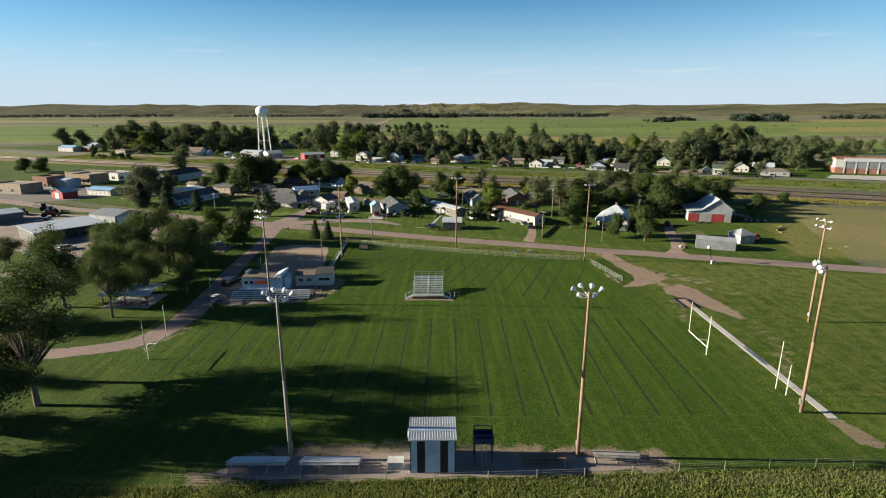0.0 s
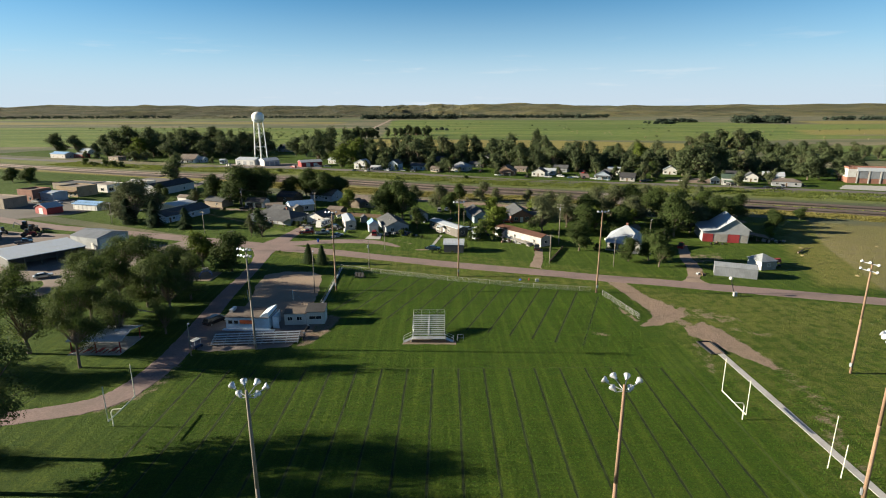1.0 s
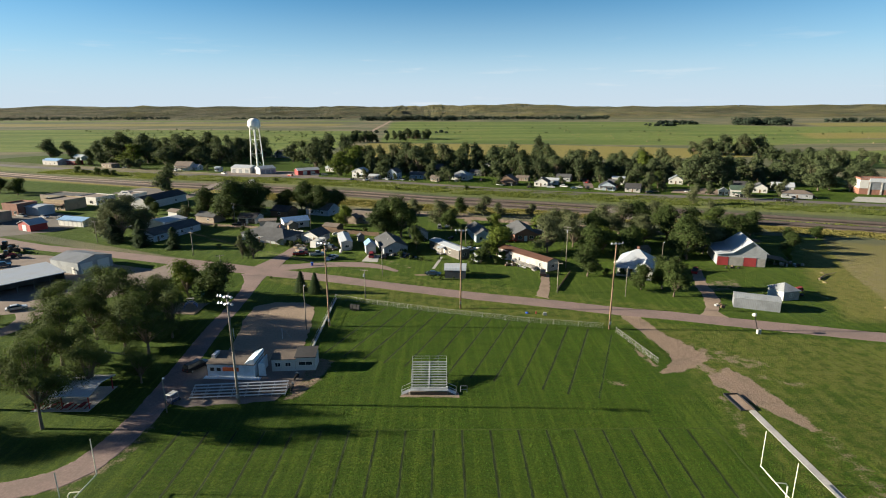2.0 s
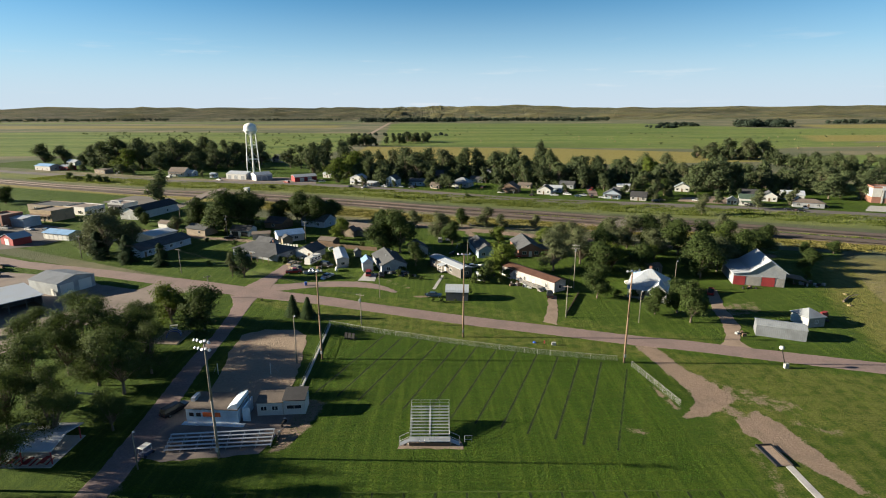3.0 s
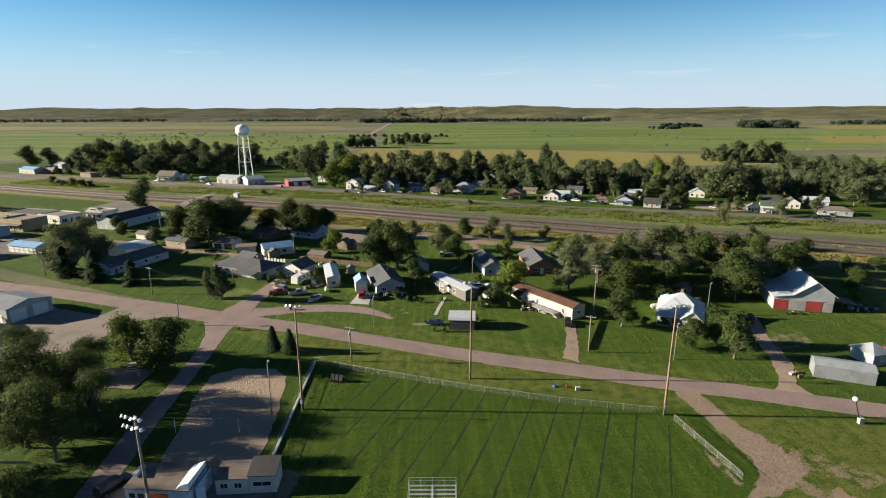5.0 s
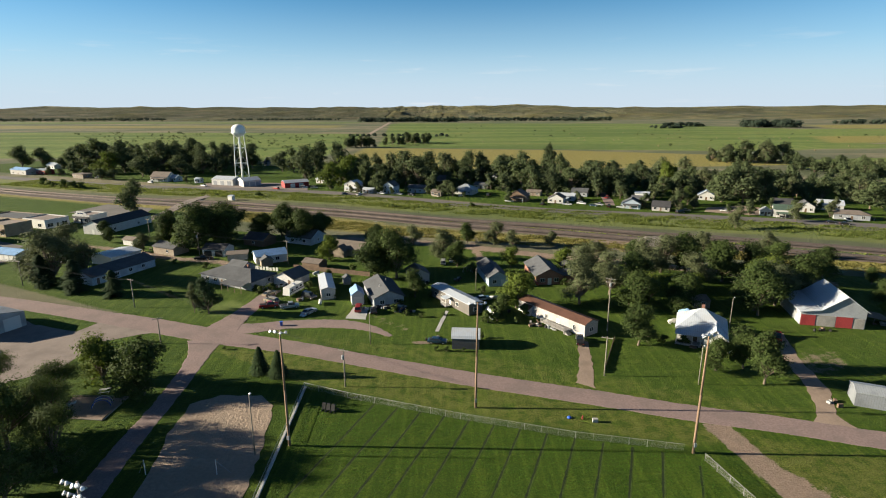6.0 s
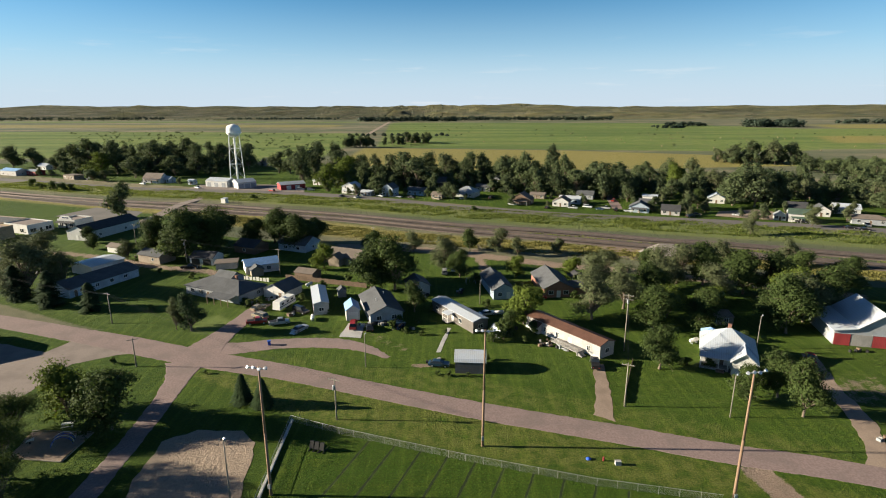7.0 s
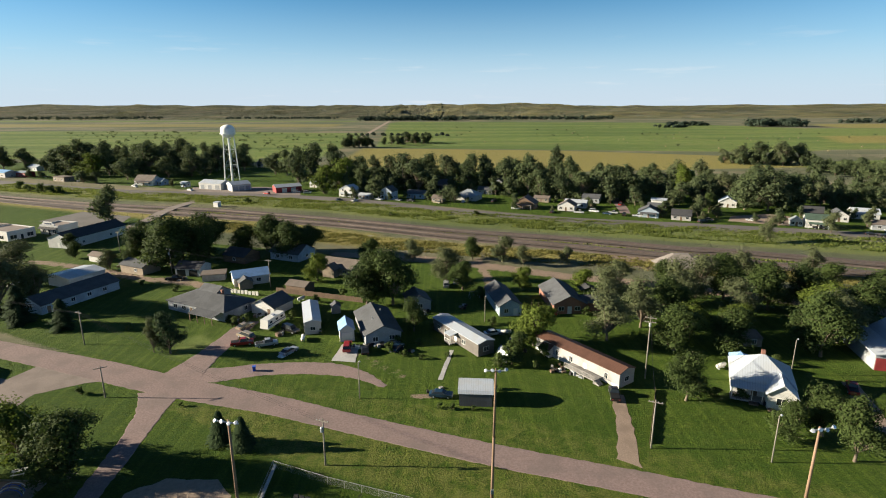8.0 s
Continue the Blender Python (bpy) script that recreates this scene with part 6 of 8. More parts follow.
# western yard
h = house("metal_garage", "large blue-grey metal garage with white roller doors", -119.2, 196.6, -22.5, 13.2, 11.6, 3.8, 5.1, M_greymetal, M_dullmetal, over=0.15, doors=(("r", -3.0, 3.8, 3.2, M_paint), ("r", 2.6, 3.8, 3.2, M_paint), ("f", 4, 1.0, 2.1, M_paint)), category="garage")
h = thing("open_shed", pose(-126, 177, 0, 0, 0, 53), "open-fronted machine shed under a wide white roof", "shed")
part("roof", Geo().hexa([(-10.4, -7.7, 3.3), (10.4, -7.7, 3.3), (10.4, 7.7, 3.9), (-10.4, 7.7, 3.9)], [(-10.4, -7.7, 3.5), (10.4, -7.7, 3.5), (10.4, 7.7, 4.1), (-10.4, 7.7, 4.1)]), M_metalroof, h)
part("back_wall", Geo().box(-10.1, 7.1, 0, 10.1, 7.3, 3.86), M_darkgrey, h)
for s in (-10.1, 9.9):
    part("side_wall", Geo().hexa([(s, -7.1, 0), (s + 0.2, -7.1, 0), (s + 0.2, 7.1, 0), (s, 7.1, 0)], [(s, -7.1, 3.3), (s + 0.2, -7.1, 3.3), (s + 0.2, 7.1, 3.84), (s, 7.1, 3.84)]), M_darkgrey, h)
for k in range(4):
    part("post", Geo().box(-6.2 + 4.1 * k, -7.2, 0, -5.95 + 4.1 * k, -6.95, 3.3), M_darkgrey, h)
part("partition", Geo().box(-9.8, -0.5, 0, 9.8, -0.3, 3.5), M_darkgrey, h)
house("blue_storage", "row of white storage garages under a blue roof", -165.3, 266, -18.4, 14.8, 7, 2.7, 3.7, M_white, M_bluemetal, doors=tuple(("f", -5.2 + 2.6 * k, 2.0, 2.2, M_paint) for k in range(5)), category="garage")
house("red_barn", "small red barn with a white metal roof", -178.6, 256.4, -25, 8.6, 7, 3.0, 4.6, M_red, M_metalroof, axis="y", doors=(("f", 0, 2.6, 2.6, M_paint),), category="barn")
house("blue_tank_shed", "small pale blue shed by the shop", -201, 292.6, -20, 9, 8, 4.2, 4.7, M_bluewall, M_metalroof, category="shed")
h = house("shop_building", "buff brick shop building with a flat roof", -199.5, 309, -19, 15, 12, 4.8, 5.5, M_yellowbrick, M_lot, "flat", windows=tuple(("f", -5.6 + 2.8 * k, 1.8, 1.5) for k in range(5)), doors=(("f", 2.2, 1.1, 2.2, M_glass),), category="shop")
part("awning", Geo().hexa([(-7, -7.5, 2.9), (7, -7.5, 2.9), (7, -6.05, 3.5), (-7, -6.05, 3.5)], [(-7, -7.5, 3.0), (7, -7.5, 3.0), (7, -6.05, 3.6), (-7, -6.05, 3.6)]), M_brown, h)
house("flat_store", "low white store with a flat roof", -193.5, 325.5, -22, 16, 11.5, 3.8, 4.3, M_white, M_lot, "flat", windows=(("r", -3.4, 2.6, 1.6), ("r", 3.4, 2.6, 1.6), ("f", 4, 2.4, 1.5)), doors=(("r", 0, 1.1, 2.2, M_glass),), category="shop")
h = house("stepped_store", "white storefront with a stepped parapet and dark awning", -178.5, 335.5, -16, 10.5, 10, 3.6, 4.2, M_white, M_lot, "flat", windows=(("f", -3, 1.8, 1.5), ("f", 3, 1.8, 1.5)), doors=(("f", 0, 1.1, 2.2, M_glass),), category="shop")
part("false_front", Geo().box(-2.6, -5.1, 4.21, 2.6, -4.75, 5.9).box(-3.6, -5.1, 4.21, -2.61, -4.75, 5.1).box(2.61, -5.1, 4.21, 3.6, -4.75, 5.1), M_white, h)
part("sign_bar", Geo().box(-1.9, -5.16, 4.7, 1.9, -5.11, 5.3), M_navy, h)
part("awning", Geo().hexa([(-5.2, -6.6, 2.7), (5.2, -6.6, 2.7), (5.2, -5.02, 3.3), (-5.2, -5.02, 3.3)], [(-5.2, -6.6, 2.8), (5.2, -6.6, 2.8), (5.2, -5.02, 3.42), (-5.2, -5.02, 3.42)]), M_darkshingle, h)
house("grey_store", "broad dark-roofed store at the end of the shopping street", -216, 335, -18, 24, 13, 3.2, 3.7, M_tan, M_shingle, "flat", windows=(("f", -6, 2.4, 1.5), ("f", 6, 2.4, 1.5)), category="shop")
house("brick_store", "two-storey red brick shop with a blue sign panel", -211.5, 293.5, -18, 10.5, 10, 5.2, 6.0, M_brick, M_lot, "flat", windows=(("f", -3.2, 1.6, 1.5), ("f", 3.2, 1.6, 1.5)), doors=(("f", 0, 1.2, 2.2, M_glass),), category="shop")
house("west_store", "brown flat-roofed shop by the parking lot", -214, 274, -18, 20, 11, 4.2, 4.9, M_tan, M_lot, "flat", windows=(("f", -4, 2, 1.5), ("f", 4, 2, 1.5)), category="shop")

# beyond the highway
def tower_garage(x, y, yaw, l, w):
    house("white_garage", "white metal garage with pale roller doors near the water tower", x, y, yaw, l, w, 4.2, 6.0, M_white, M_metalroof, over=0.2, doors=tuple(("f", -l / 2 + l * (k + 0.5) / 3, 3.4, 3.2, M_grey) for k in range(3)), category="garage", group="garages by the tower")


tower_garage(-162, 473, -20, 19, 11)
tower_garage(-143.5, 466.5, 40, 13, 12)
house("red_garage", "red metal garage with a white roof", -108, 459, 30, 17, 10, 3.6, 5.0, M_red, M_metalroof, category="garage", doors=(("f", -3, 3, 2.8, M_paint), ("f", 3, 3, 2.8, M_paint)))
LOOKS = {"white": M_white, "tan": M_tan, "pale blue": M_bluewall, "brown": M_brown, "silvered wooden": M_oldwood, "buff": M_yellowbrick, "dark grey": M_darkgrey, "grey": M_grey, "red": M_red, "cream": M_cream}


def highway_house(x, y, turn, l, w, eave, ridge, colour, roof, kind="gable", axis="x", storeys=1, porch=False):
    """A small house facing the highway, with windows on each storey and, where it has one, a covered porch."""
    h = house("house", "small " + colour + " house among trees beside the highway", x, y, -24 + turn, l, w, eave, ridge, LOOKS[colour], roof, kind, axis, windows=(("f", -l / 3.2, 1.3, 1.2), ("f", l / 3.2, 1.3, 1.2), ("l", 0, 1.1, 1.1), ("r", 0, 1.1, 1.1)), doors=(("f", 0, 1.0, 2.05, M_brown),))
    for k in range(1, storeys):
        for a in (-l / 4, l / 4):
            window_at(h, wall_pose(l, w, "f", a, 1.5 + 2.7 * k), 1.1, 1.2)
    if porch:
        part("porch_roof", Geo().hexa([(-l * 0.4, -w / 2 - 2.2, 2.2), (l * 0.4, -w / 2 - 2.2, 2.2), (l * 0.4, -w / 2, 2.7), (-l * 0.4, -w / 2, 2.7)], [(-l * 0.4, -w / 2 - 2.2, 2.32), (l * 0.4, -w / 2 - 2.2, 2.32), (l * 0.4, -w / 2, 2.82), (-l * 0.4, -w / 2, 2.82)]), roof, h)
        for a in (-0.38, 0.0, 0.38):
            part("porch_post", Geo().box(l * a - 0.07, -w / 2 - 2.1, 0, l * a + 0.07, -w / 2 - 1.96, 2.2), M_paint, h)
    return h


for spec in ((-92, 479, 0, 8, 7, 3.4, 5.6, "white", M_metalroof), (-62, 438, 0, 11, 8, 4.6, 7.2, "white", M_metalroof, "gable", "y", 2, True), (-50.5, 428, 0, 8, 5, 2.4, 3.4, "grey", M_metalroof), (-36, 427, 0, 8, 8, 5.2, 7.8, "pale blue", M_shingle, "gable", "y", 2),
             (-18.4, 431, 0, 12, 8, 3.0, 4.8, "pale blue", M_shingle), (-30, 488, 0, 7, 6, 3.2, 5.2, "white", M_shingle), (-4, 467, 20, 10, 9, 3.4, 6.8, "dark grey", M_shingle), (-5, 416, 0, 7, 6, 2.6, 3.9, "tan", M_tanroof), (13.5, 424, 0, 13, 11, 3.0, 6.4, "white", M_greymetal, "hip", "x", 1, True)):
    highway_house(*spec)
for spec in ((26, 447, 0, 10, 7, 2.8, 4.4, "silvered wooden", M_shingle), (36, 462, 0, 9, 8, 5.4, 8.2, "grey", M_shingle, "gable", "y", 2), (44, 395, 0, 12, 9, 3.2, 6.6, "brown", M_tanroof, "gable", "y", 1, True), (57, 415, 0, 9, 6, 2.5, 3.6, "tan", M_tanroof),
             (66, 388, 0, 9, 8, 3.0, 5.4, "white", M_tanroof, "gable", "y"), (73, 397, 0, 12, 7, 2.9, 4.2, "pale blue", M_metalroof), (86, 413, 0, 10, 8, 3.0, 4.8, "grey", M_shingle), (104, 369, 0, 10, 8, 3.0, 5.6, "pale blue", M_shingle, "gable", "y", 1, True), (112, 382, 0, 7, 6, 3.2, 4.8, "red", M_shingle),
             (119.5, 396, 0, 8, 7, 4.4, 5.0, "white", M_metalroof), (117.5, 361, 0, 9, 7, 2.6, 5.0, "cream", M_darkshingle)):
    highway_house(*spec)
for spec in ((159, 397, 0, 9, 8, 3.0, 5.6, "white", M_metalroof, "gable", "y"), (166, 346, 0, 5, 5, 2.6, 4.2, "white", M_greymetal, "gable", "y"), (173.5, 342.5, 0, 10, 8, 4.2, 6.0, "white", M_greenroof, "gable", "x", 1, True), (193.5, 357, 0, 8, 8, 3.2, 5.6, "white", M_shingle, "gable", "y"),
             (187, 366, 0, 9, 7, 3.0, 5.4, "dark grey", M_darkshingle), (211, 363, 0, 12, 8, 3.0, 5.0, "white", M_metalroof), (203, 336, 0, 15, 8, 2.7, 4.4, "grey", M_tanroof, "hip"), (-220, 494, 12, 15, 10, 3.6, 7.0, "white", M_tanroof, "gable", "x", 1, True), (-210, 493, 0, 8, 6, 3.0, 4.8, "pale blue", M_metalroof)):
    highway_house(*spec)
for spec in ((-297, 516, 0, 13, 8, 3.4, 4.0, "tan", M_tanroof, "hip"), (-366, 545, 0, 22, 10, 4.0, 5.6, "cream", M_bluemetal), (-347, 544, 0, 12, 8, 3.6, 4.6, "red", M_greymetal), (-370, 590, 0, 14, 10, 3.4, 5.4, "white", M_metalroof), (-187, 482, 0, 5, 4, 3.2, 3.8, "pale blue", M_metalroof), (-168, 613, 0, 18, 11, 4.0, 7.6, "grey", M_shingle),
             (-224, 604, 0, 12, 9, 3.6, 6.4, "white", M_shingle), (-50, 985, 0, 26, 10, 3.6, 6.0, "brown", M_tanroof)):
    highway_house(*spec)
h = house("brick_school", "large hall with red brick below pale panels and piers", 271, 345, -19, 46, 11, 8.6, 9.6, M_brick, M_metalroof, "flat", category="hall")
part("fascia", Geo().box(-18.6, -6.0, 7.4, 23.05, -5.56, 9.5), M_metalroof, h, "pale metal fascia")
for k in range(7):
    part("bay", Geo().box(-17.6 + 6 * k, -5.64, 3.0, -12.6 + 6 * k, -5.52, 7.3), M_dullmetal, h, "grey panel between pale piers")
for k in range(8):
    part("pilaster", Geo().box(-18.4 + 6 * k, -5.85, 0, -17.7 + 6 * k, -5.5, 7.35), M_concrete, h)
part("corner_wall", Geo().box(-23.2, -5.7, 3.6, -18.7, -5.56, 8.5), M_white, h, "pale panelled corner above brick")
part("corner_wall", Geo().box(-23.25, -5.55, 3.6, -23.06, 5.4, 8.5), M_white, h, "pale panelled corner above brick")
single("lot_school", ragged_patch([(225, 322), (300, 290), (320, 312), (240, 338)], 0.04, 0.4, seed=60), M_concrete, "pale concrete apron before the brick hall", "ground", "structure")

# ---- the water tower ----
wt = thing("water_tower", pose(-164.5, 512, 0, 0, 0, 20), "tall white water tower on four braced legs", "water tower")
part("tank", Geo().lathe([(0.6, 32.6), (3.2, 33.4), (5.0, 35.0), (5.3, 36.2), (5.3, 39.2), (5.0, 40.2), (3.4, 41.7), (1.4, 42.4), (0.3, 42.6)], 28), M_tank, wt, smooth=True)
part("balcony", Geo().lathe([(5.35, 36.0), (6.1, 36.0), (6.1, 36.15), (5.35, 36.15)], 28), M_tank, wt)
part("riser", Geo().tube((0, 0, 0), (0, 0, 33), 0.75, n=14), M_tank, wt)
for k in range(4):
    a = math.pi / 4 + k * math.pi / 2
    part("leg", Geo().tube((7.6 * math.cos(a), 7.6 * math.sin(a), 0), (5.1 * math.cos(a), 5.1 * math.sin(a), 36), 0.32, n=8), M_tank, wt)
for z in (12, 24):
    r = 7.6 - 2.5 * z / 36
    for k in range(4):
        a, c = math.pi / 4 + k * math.pi / 2, math.pi / 4 + (k + 1) * math.pi / 2
        part("strut", Geo().tube((r * math.cos(a), r * math.sin(a), z), (r * math.cos(c), r * math.sin(c), z), 0.16), M_tank, wt)
for lo, hi in ((0.5, 12), (12, 24), (24, 35)):
    for k in range(4):
        for p, q in ((lo, hi), (hi, lo)):
            a, c = math.pi / 4 + k * math.pi / 2, math.pi / 4 + (k + 1) * math.pi / 2
            ra, rc = 7.6 - 2.5 * p / 36, 7.6 - 2.5 * q / 36
            part("brace", Geo().tube((ra * math.cos(a), ra * math.sin(a), p), (rc * math.cos(c), rc * math.sin(c), q), 0.07, n=4), M_tank, wt)

# ---- poles ----
def floodlight_pole(x, y, h, lamps, lean=(0, 0), mat=None, yaw=0.0, label="tall wooden floodlight pole with bowl lamps", second=False):
    """lamps: rows of bowl lamps on crossarms at the top, facing the field."""
    p = thing("floodlight_pole", pose(x, y, 0, lean[0], lean[1], yaw), label, "light pole", "field floodlights")
    part("pole", Geo().tube((0, 0, -0.4), (0, 0, h * 0.5), 0.24, 0.19, 9).tube((0, 0, h * 0.5), (0, 0, h), 0.19, 0.13, 9), mat or M_pole, p, smooth=True)
    rows = [(h - 0.25, lamps)] + ([(h - 1.5, lamps)] if second else [])
    for z, n in rows:
        arm = part("crossarm", Geo().box(-1.4, -0.2, z - 0.06, 1.4, -0.06, z + 0.06), M_greymetal, p)
        for k in range(n):
            xx = -1.3 + 2.6 * k / max(1, n - 1)
            lamp = part("lamp", Geo().lathe([(0.05, 0.0), (0.09, -0.02), (0.11, 0.12), (0.20, 0.18), (0.25, 0.36), (0.22, 0.39), (0.07, 0.36)], 12), M_lamp, arm, at=pose(xx, -0.25, z + 0.05 + 0.12 * math.sin(k * 2.3), 55 + 12 * math.sin(k * 1.7), 0, (k - n / 2) * 14), smooth=True)
    part("control_box", Geo().box(-0.2, -0.42, 1.3, 0.2, -0.2, 2.0), M_greymetal, p)
    return p


def lamp_cluster_pole(x, y, h, lean, mat, yaw, label):
    p = thing("floodlight_pole", pose(x, y, 0, lean[0], lean[1], yaw), label, "light pole", "field floodlights")
    part("pole", Geo().tube((0, 0, -0.4), (0, 0, h * 0.5), 0.25, 0.2, 9).tube((0, 0, h * 0.5), (0, 0, h), 0.2, 0.14, 9), mat, p, smooth=True)
    for k, (xx, yy, zz, turn) in enumerate(((-1.3, 0.7, -0.1, 60), (-0.5, 0.95, 0.1, 25), (0.45, 0.95, 0.05, -25), (1.3, 0.6, -0.15, -60), (-0.7, 0.25, -0.75, 35), (0.6, 0.3, -0.8, -30))):
        arm = part("bracket", Geo().tube((0, 0, h - 0.6), (xx, yy, h + zz - 0.1), 0.05, n=5), M_greymetal, p)
        part("lamp", Geo().lathe([(0.06, -0.05), (0.15, 0.0), (0.16, 0.2), (0.28, 0.30), (0.34, 0.54), (0.31, 0.58), (0.1, 0.55)], 14), M_lamp, arm, at=pose(xx, yy, h + zz, -64, 0, turn), smooth=True)
    part("control_box", Geo().box(-0.22, 0.22, 1.2, 0.22, 0.42, 2.0), M_greymetal, p)
    return p


lamp_cluster_pole(-18.3, 57.2, 20.6, (0, -0.4), M_greypole, 0, "tall weathered floodlight pole with six bowl lamps")
lamp_cluster_pole(16.1, 57.5, 20.9, (0, 0.2), M_pole, 0, "tall brown floodlight pole with six bowl lamps")
lamp_cluster_pole(49.1, 67.2, 20.9, (0, 0.3), M_pole, 60, "leaning brown floodlight pole near the runway")
floodlight_pole(71.3, 99.9, 20.3, 3, (0, 0), M_pole, -70, "tall brown pole with lamps at three heights", True)
floodlight_pole(3.8, 157.9, 21.0, 4, (0, 0.4), M_pole, 0, "tall floodlight pole at the fence by the street")
floodlight_pole(38.4, 143.7, 21.0, 4, (0, 0.6), M_pole, 12, "tall floodlight pole at the fence corner")
floodlight_pole(-28.0, 146.2, 20.6, 4, (0, -0.3), M_pole, -14, "tall floodlight pole beside the sand court")
floodlight_pole(-37.0, 110.6, 20.3, 5, (0, -0.6), M_greypole, -20, "tall floodlight pole with two rows of lamps", True)


def utility_pole(x, y, h, yaw, arms=1, label="wooden utility pole with a crossarm and wires", can=False):
    p = thing("utility_pole", pose(x, y, 0, 0, 0, yaw), label, "utility pole", "utility poles")
    part("pole", Geo().tube((0, 0, -0.3), (0, 0, h), 0.16, 0.10, 8), M_greypole, p, smooth=True)
    for k in range(arms):
        arm = part("crossarm", Geo().box(-1.15, -0.2, h - 0.45 - 0.9 * k, 1.15, -0.08, h - 0.32 - 0.9 * k), M_greypole, p)
        for s in (-1, -0.4, 0.4, 1):
            part("insulator", Geo().lathe([(0.03, h - 0.32 - 0.9 * k), (0.06, h - 0.27 - 0.9 * k), (0.04, h - 0.18 - 0.9 * k)], 6, s, -0.14), M_lamp, arm)
    if can:
        part("transformer", Geo().lathe([(0.2, h - 2.2), (0.24, h - 2.15), (0.24, h - 1.4), (0.16, h - 1.3)], 10, 0, -0.4), M_greymetal, p)
    return p


POLES = [(31.6, 170.3, 9.0, -23, 1, False), (39.3, 194.5, 14.0, -23, 2, True), (-89.8, 212.4, 8.6, -23, 1, False), (-22.1, 166.1, 8.4, -20, 1, True), (-70, 187.5, 6.8, 30, 1, False), (-136, 232, 8.6, -23, 1, False), (-96, 270, 9, -23, 1, True), (-129, 297, 9, -23, 1, False), (-30, 290, 9, -23, 1, False), (-58, 256, 9, -23, 1, False)]
for x, y, h, yaw, arms, can in POLES:
    utility_pole(x, y, h, yaw, arms, can=can)
for x, y, h in ((49.6, 166.4, 8.4), (-33, 143.8, 10.9), (-48.4, 107.8, 6.4), (-19.6, 186.8, 7.8), (71, 196, 8), (8, 226, 7)):
    p = thing("lamp_post", pose(x, y, 0), "slim wooden post with a small lamp", "lamp post")
    part("pole", Geo().tube((0, 0, -0.2), (0, 0, h), 0.12, 0.08, 8), M_greypole, p, smooth=True)
    part("lamp", Geo().lathe([(0.06, h), (0.16, h + 0.05), (0.2, h + 0.2), (0.08, h + 0.34)], 10, 0.25, -0.1), M_lamp, p)


def wire(a, b, sag, r=0.018):
    a, b = Vector(a), Vector(b)
    g = Geo()
    d = (b - a).normalized()
    u = Vector((-d.y, d.x, 0)).normalized()
    w = Vector((0, 0, 1))
    for k in range(13):
        t = k / 12
        q = a.lerp(b, t) - Vector((0, 0, sag * 4 * t * (1 - t)))
        g.v += [tuple(q + u * r * math.cos(s) + w * r * math.sin(s)) for s in (0.5, 2.6, 4.7)]
        if k:
            n = 3 * k
            g.f += [(n - 3 + s, n - 3 + (s + 1) % 3, n + (s + 1) % 3, n + s) for s in range(3)]
    return g


lines = [((-136, 232, 8.2), (-89.8, 212.4, 8.2)), ((-89.8, 212.4, 8.2), (-22.1, 166.1, 8.0)), ((-190, 258, 8.2), (-136, 232, 8.2)), ((39.3, 194.5, 13.5), (31.6, 170.3, 8.6)), ((-96, 270, 8.6), (-58, 256, 8.6)), ((-129, 297, 8.6), (-96, 270, 8.6))]
for k, (a, b) in enumerate(lines):
    for s in (-0.9, 0.0, 0.9):
        off = Vector((0.35, 0.9, 0)) * s * 0.5
        single("power_line", wire(Vector(a) + off, Vector(b) + off, 0.9), M_black, "thin black power line slung between poles", "cable", group="power lines")

# ---- goals ----
def goal(x, y, yaw):
    g = thing("goal_post", pose(x, y, 0, 0, 0, yaw), "pale yellow gooseneck football goal post", "goal post", "goal posts")
    part("support", Geo().tube((0, 0, -0.2), (0, 0, 2.3), 0.09, n=8).tube((0, 0, 2.3), (0.3, 0, 2.75), 0.09, n=8).tube((0.3, 0, 2.75), (1.7, 0, 2.9), 0.08, n=8), M_yellow, g)
    part("crossbar", Geo().tube((1.7, -3.45, 2.9), (1.7, 3.45, 2.9), 0.08, n=8), M_yellow, g)
    for s in (-1, 1):
        part("upright", Geo().tube((1.7, 3.45 * s, 2.9), (1.7, 3.45 * s, 8.3), 0.06, 0.055, n=8), M_yellow, g)
    return g


for x, y, yaw in ((44.5, 85.3, 180), (-49.4, 84.1, 0)):
    goal(x, y, yaw)
for x, y, h in ((49.5, 73.8, 7.6), (49.8, 71.8, 4.8)):
    single("white_post", Geo().tube((x, y, -0.2), (x + 0.1, y, h), 0.07, 0.05, n=8), M_yellow, "slim pale upright post beside the runway", "post")

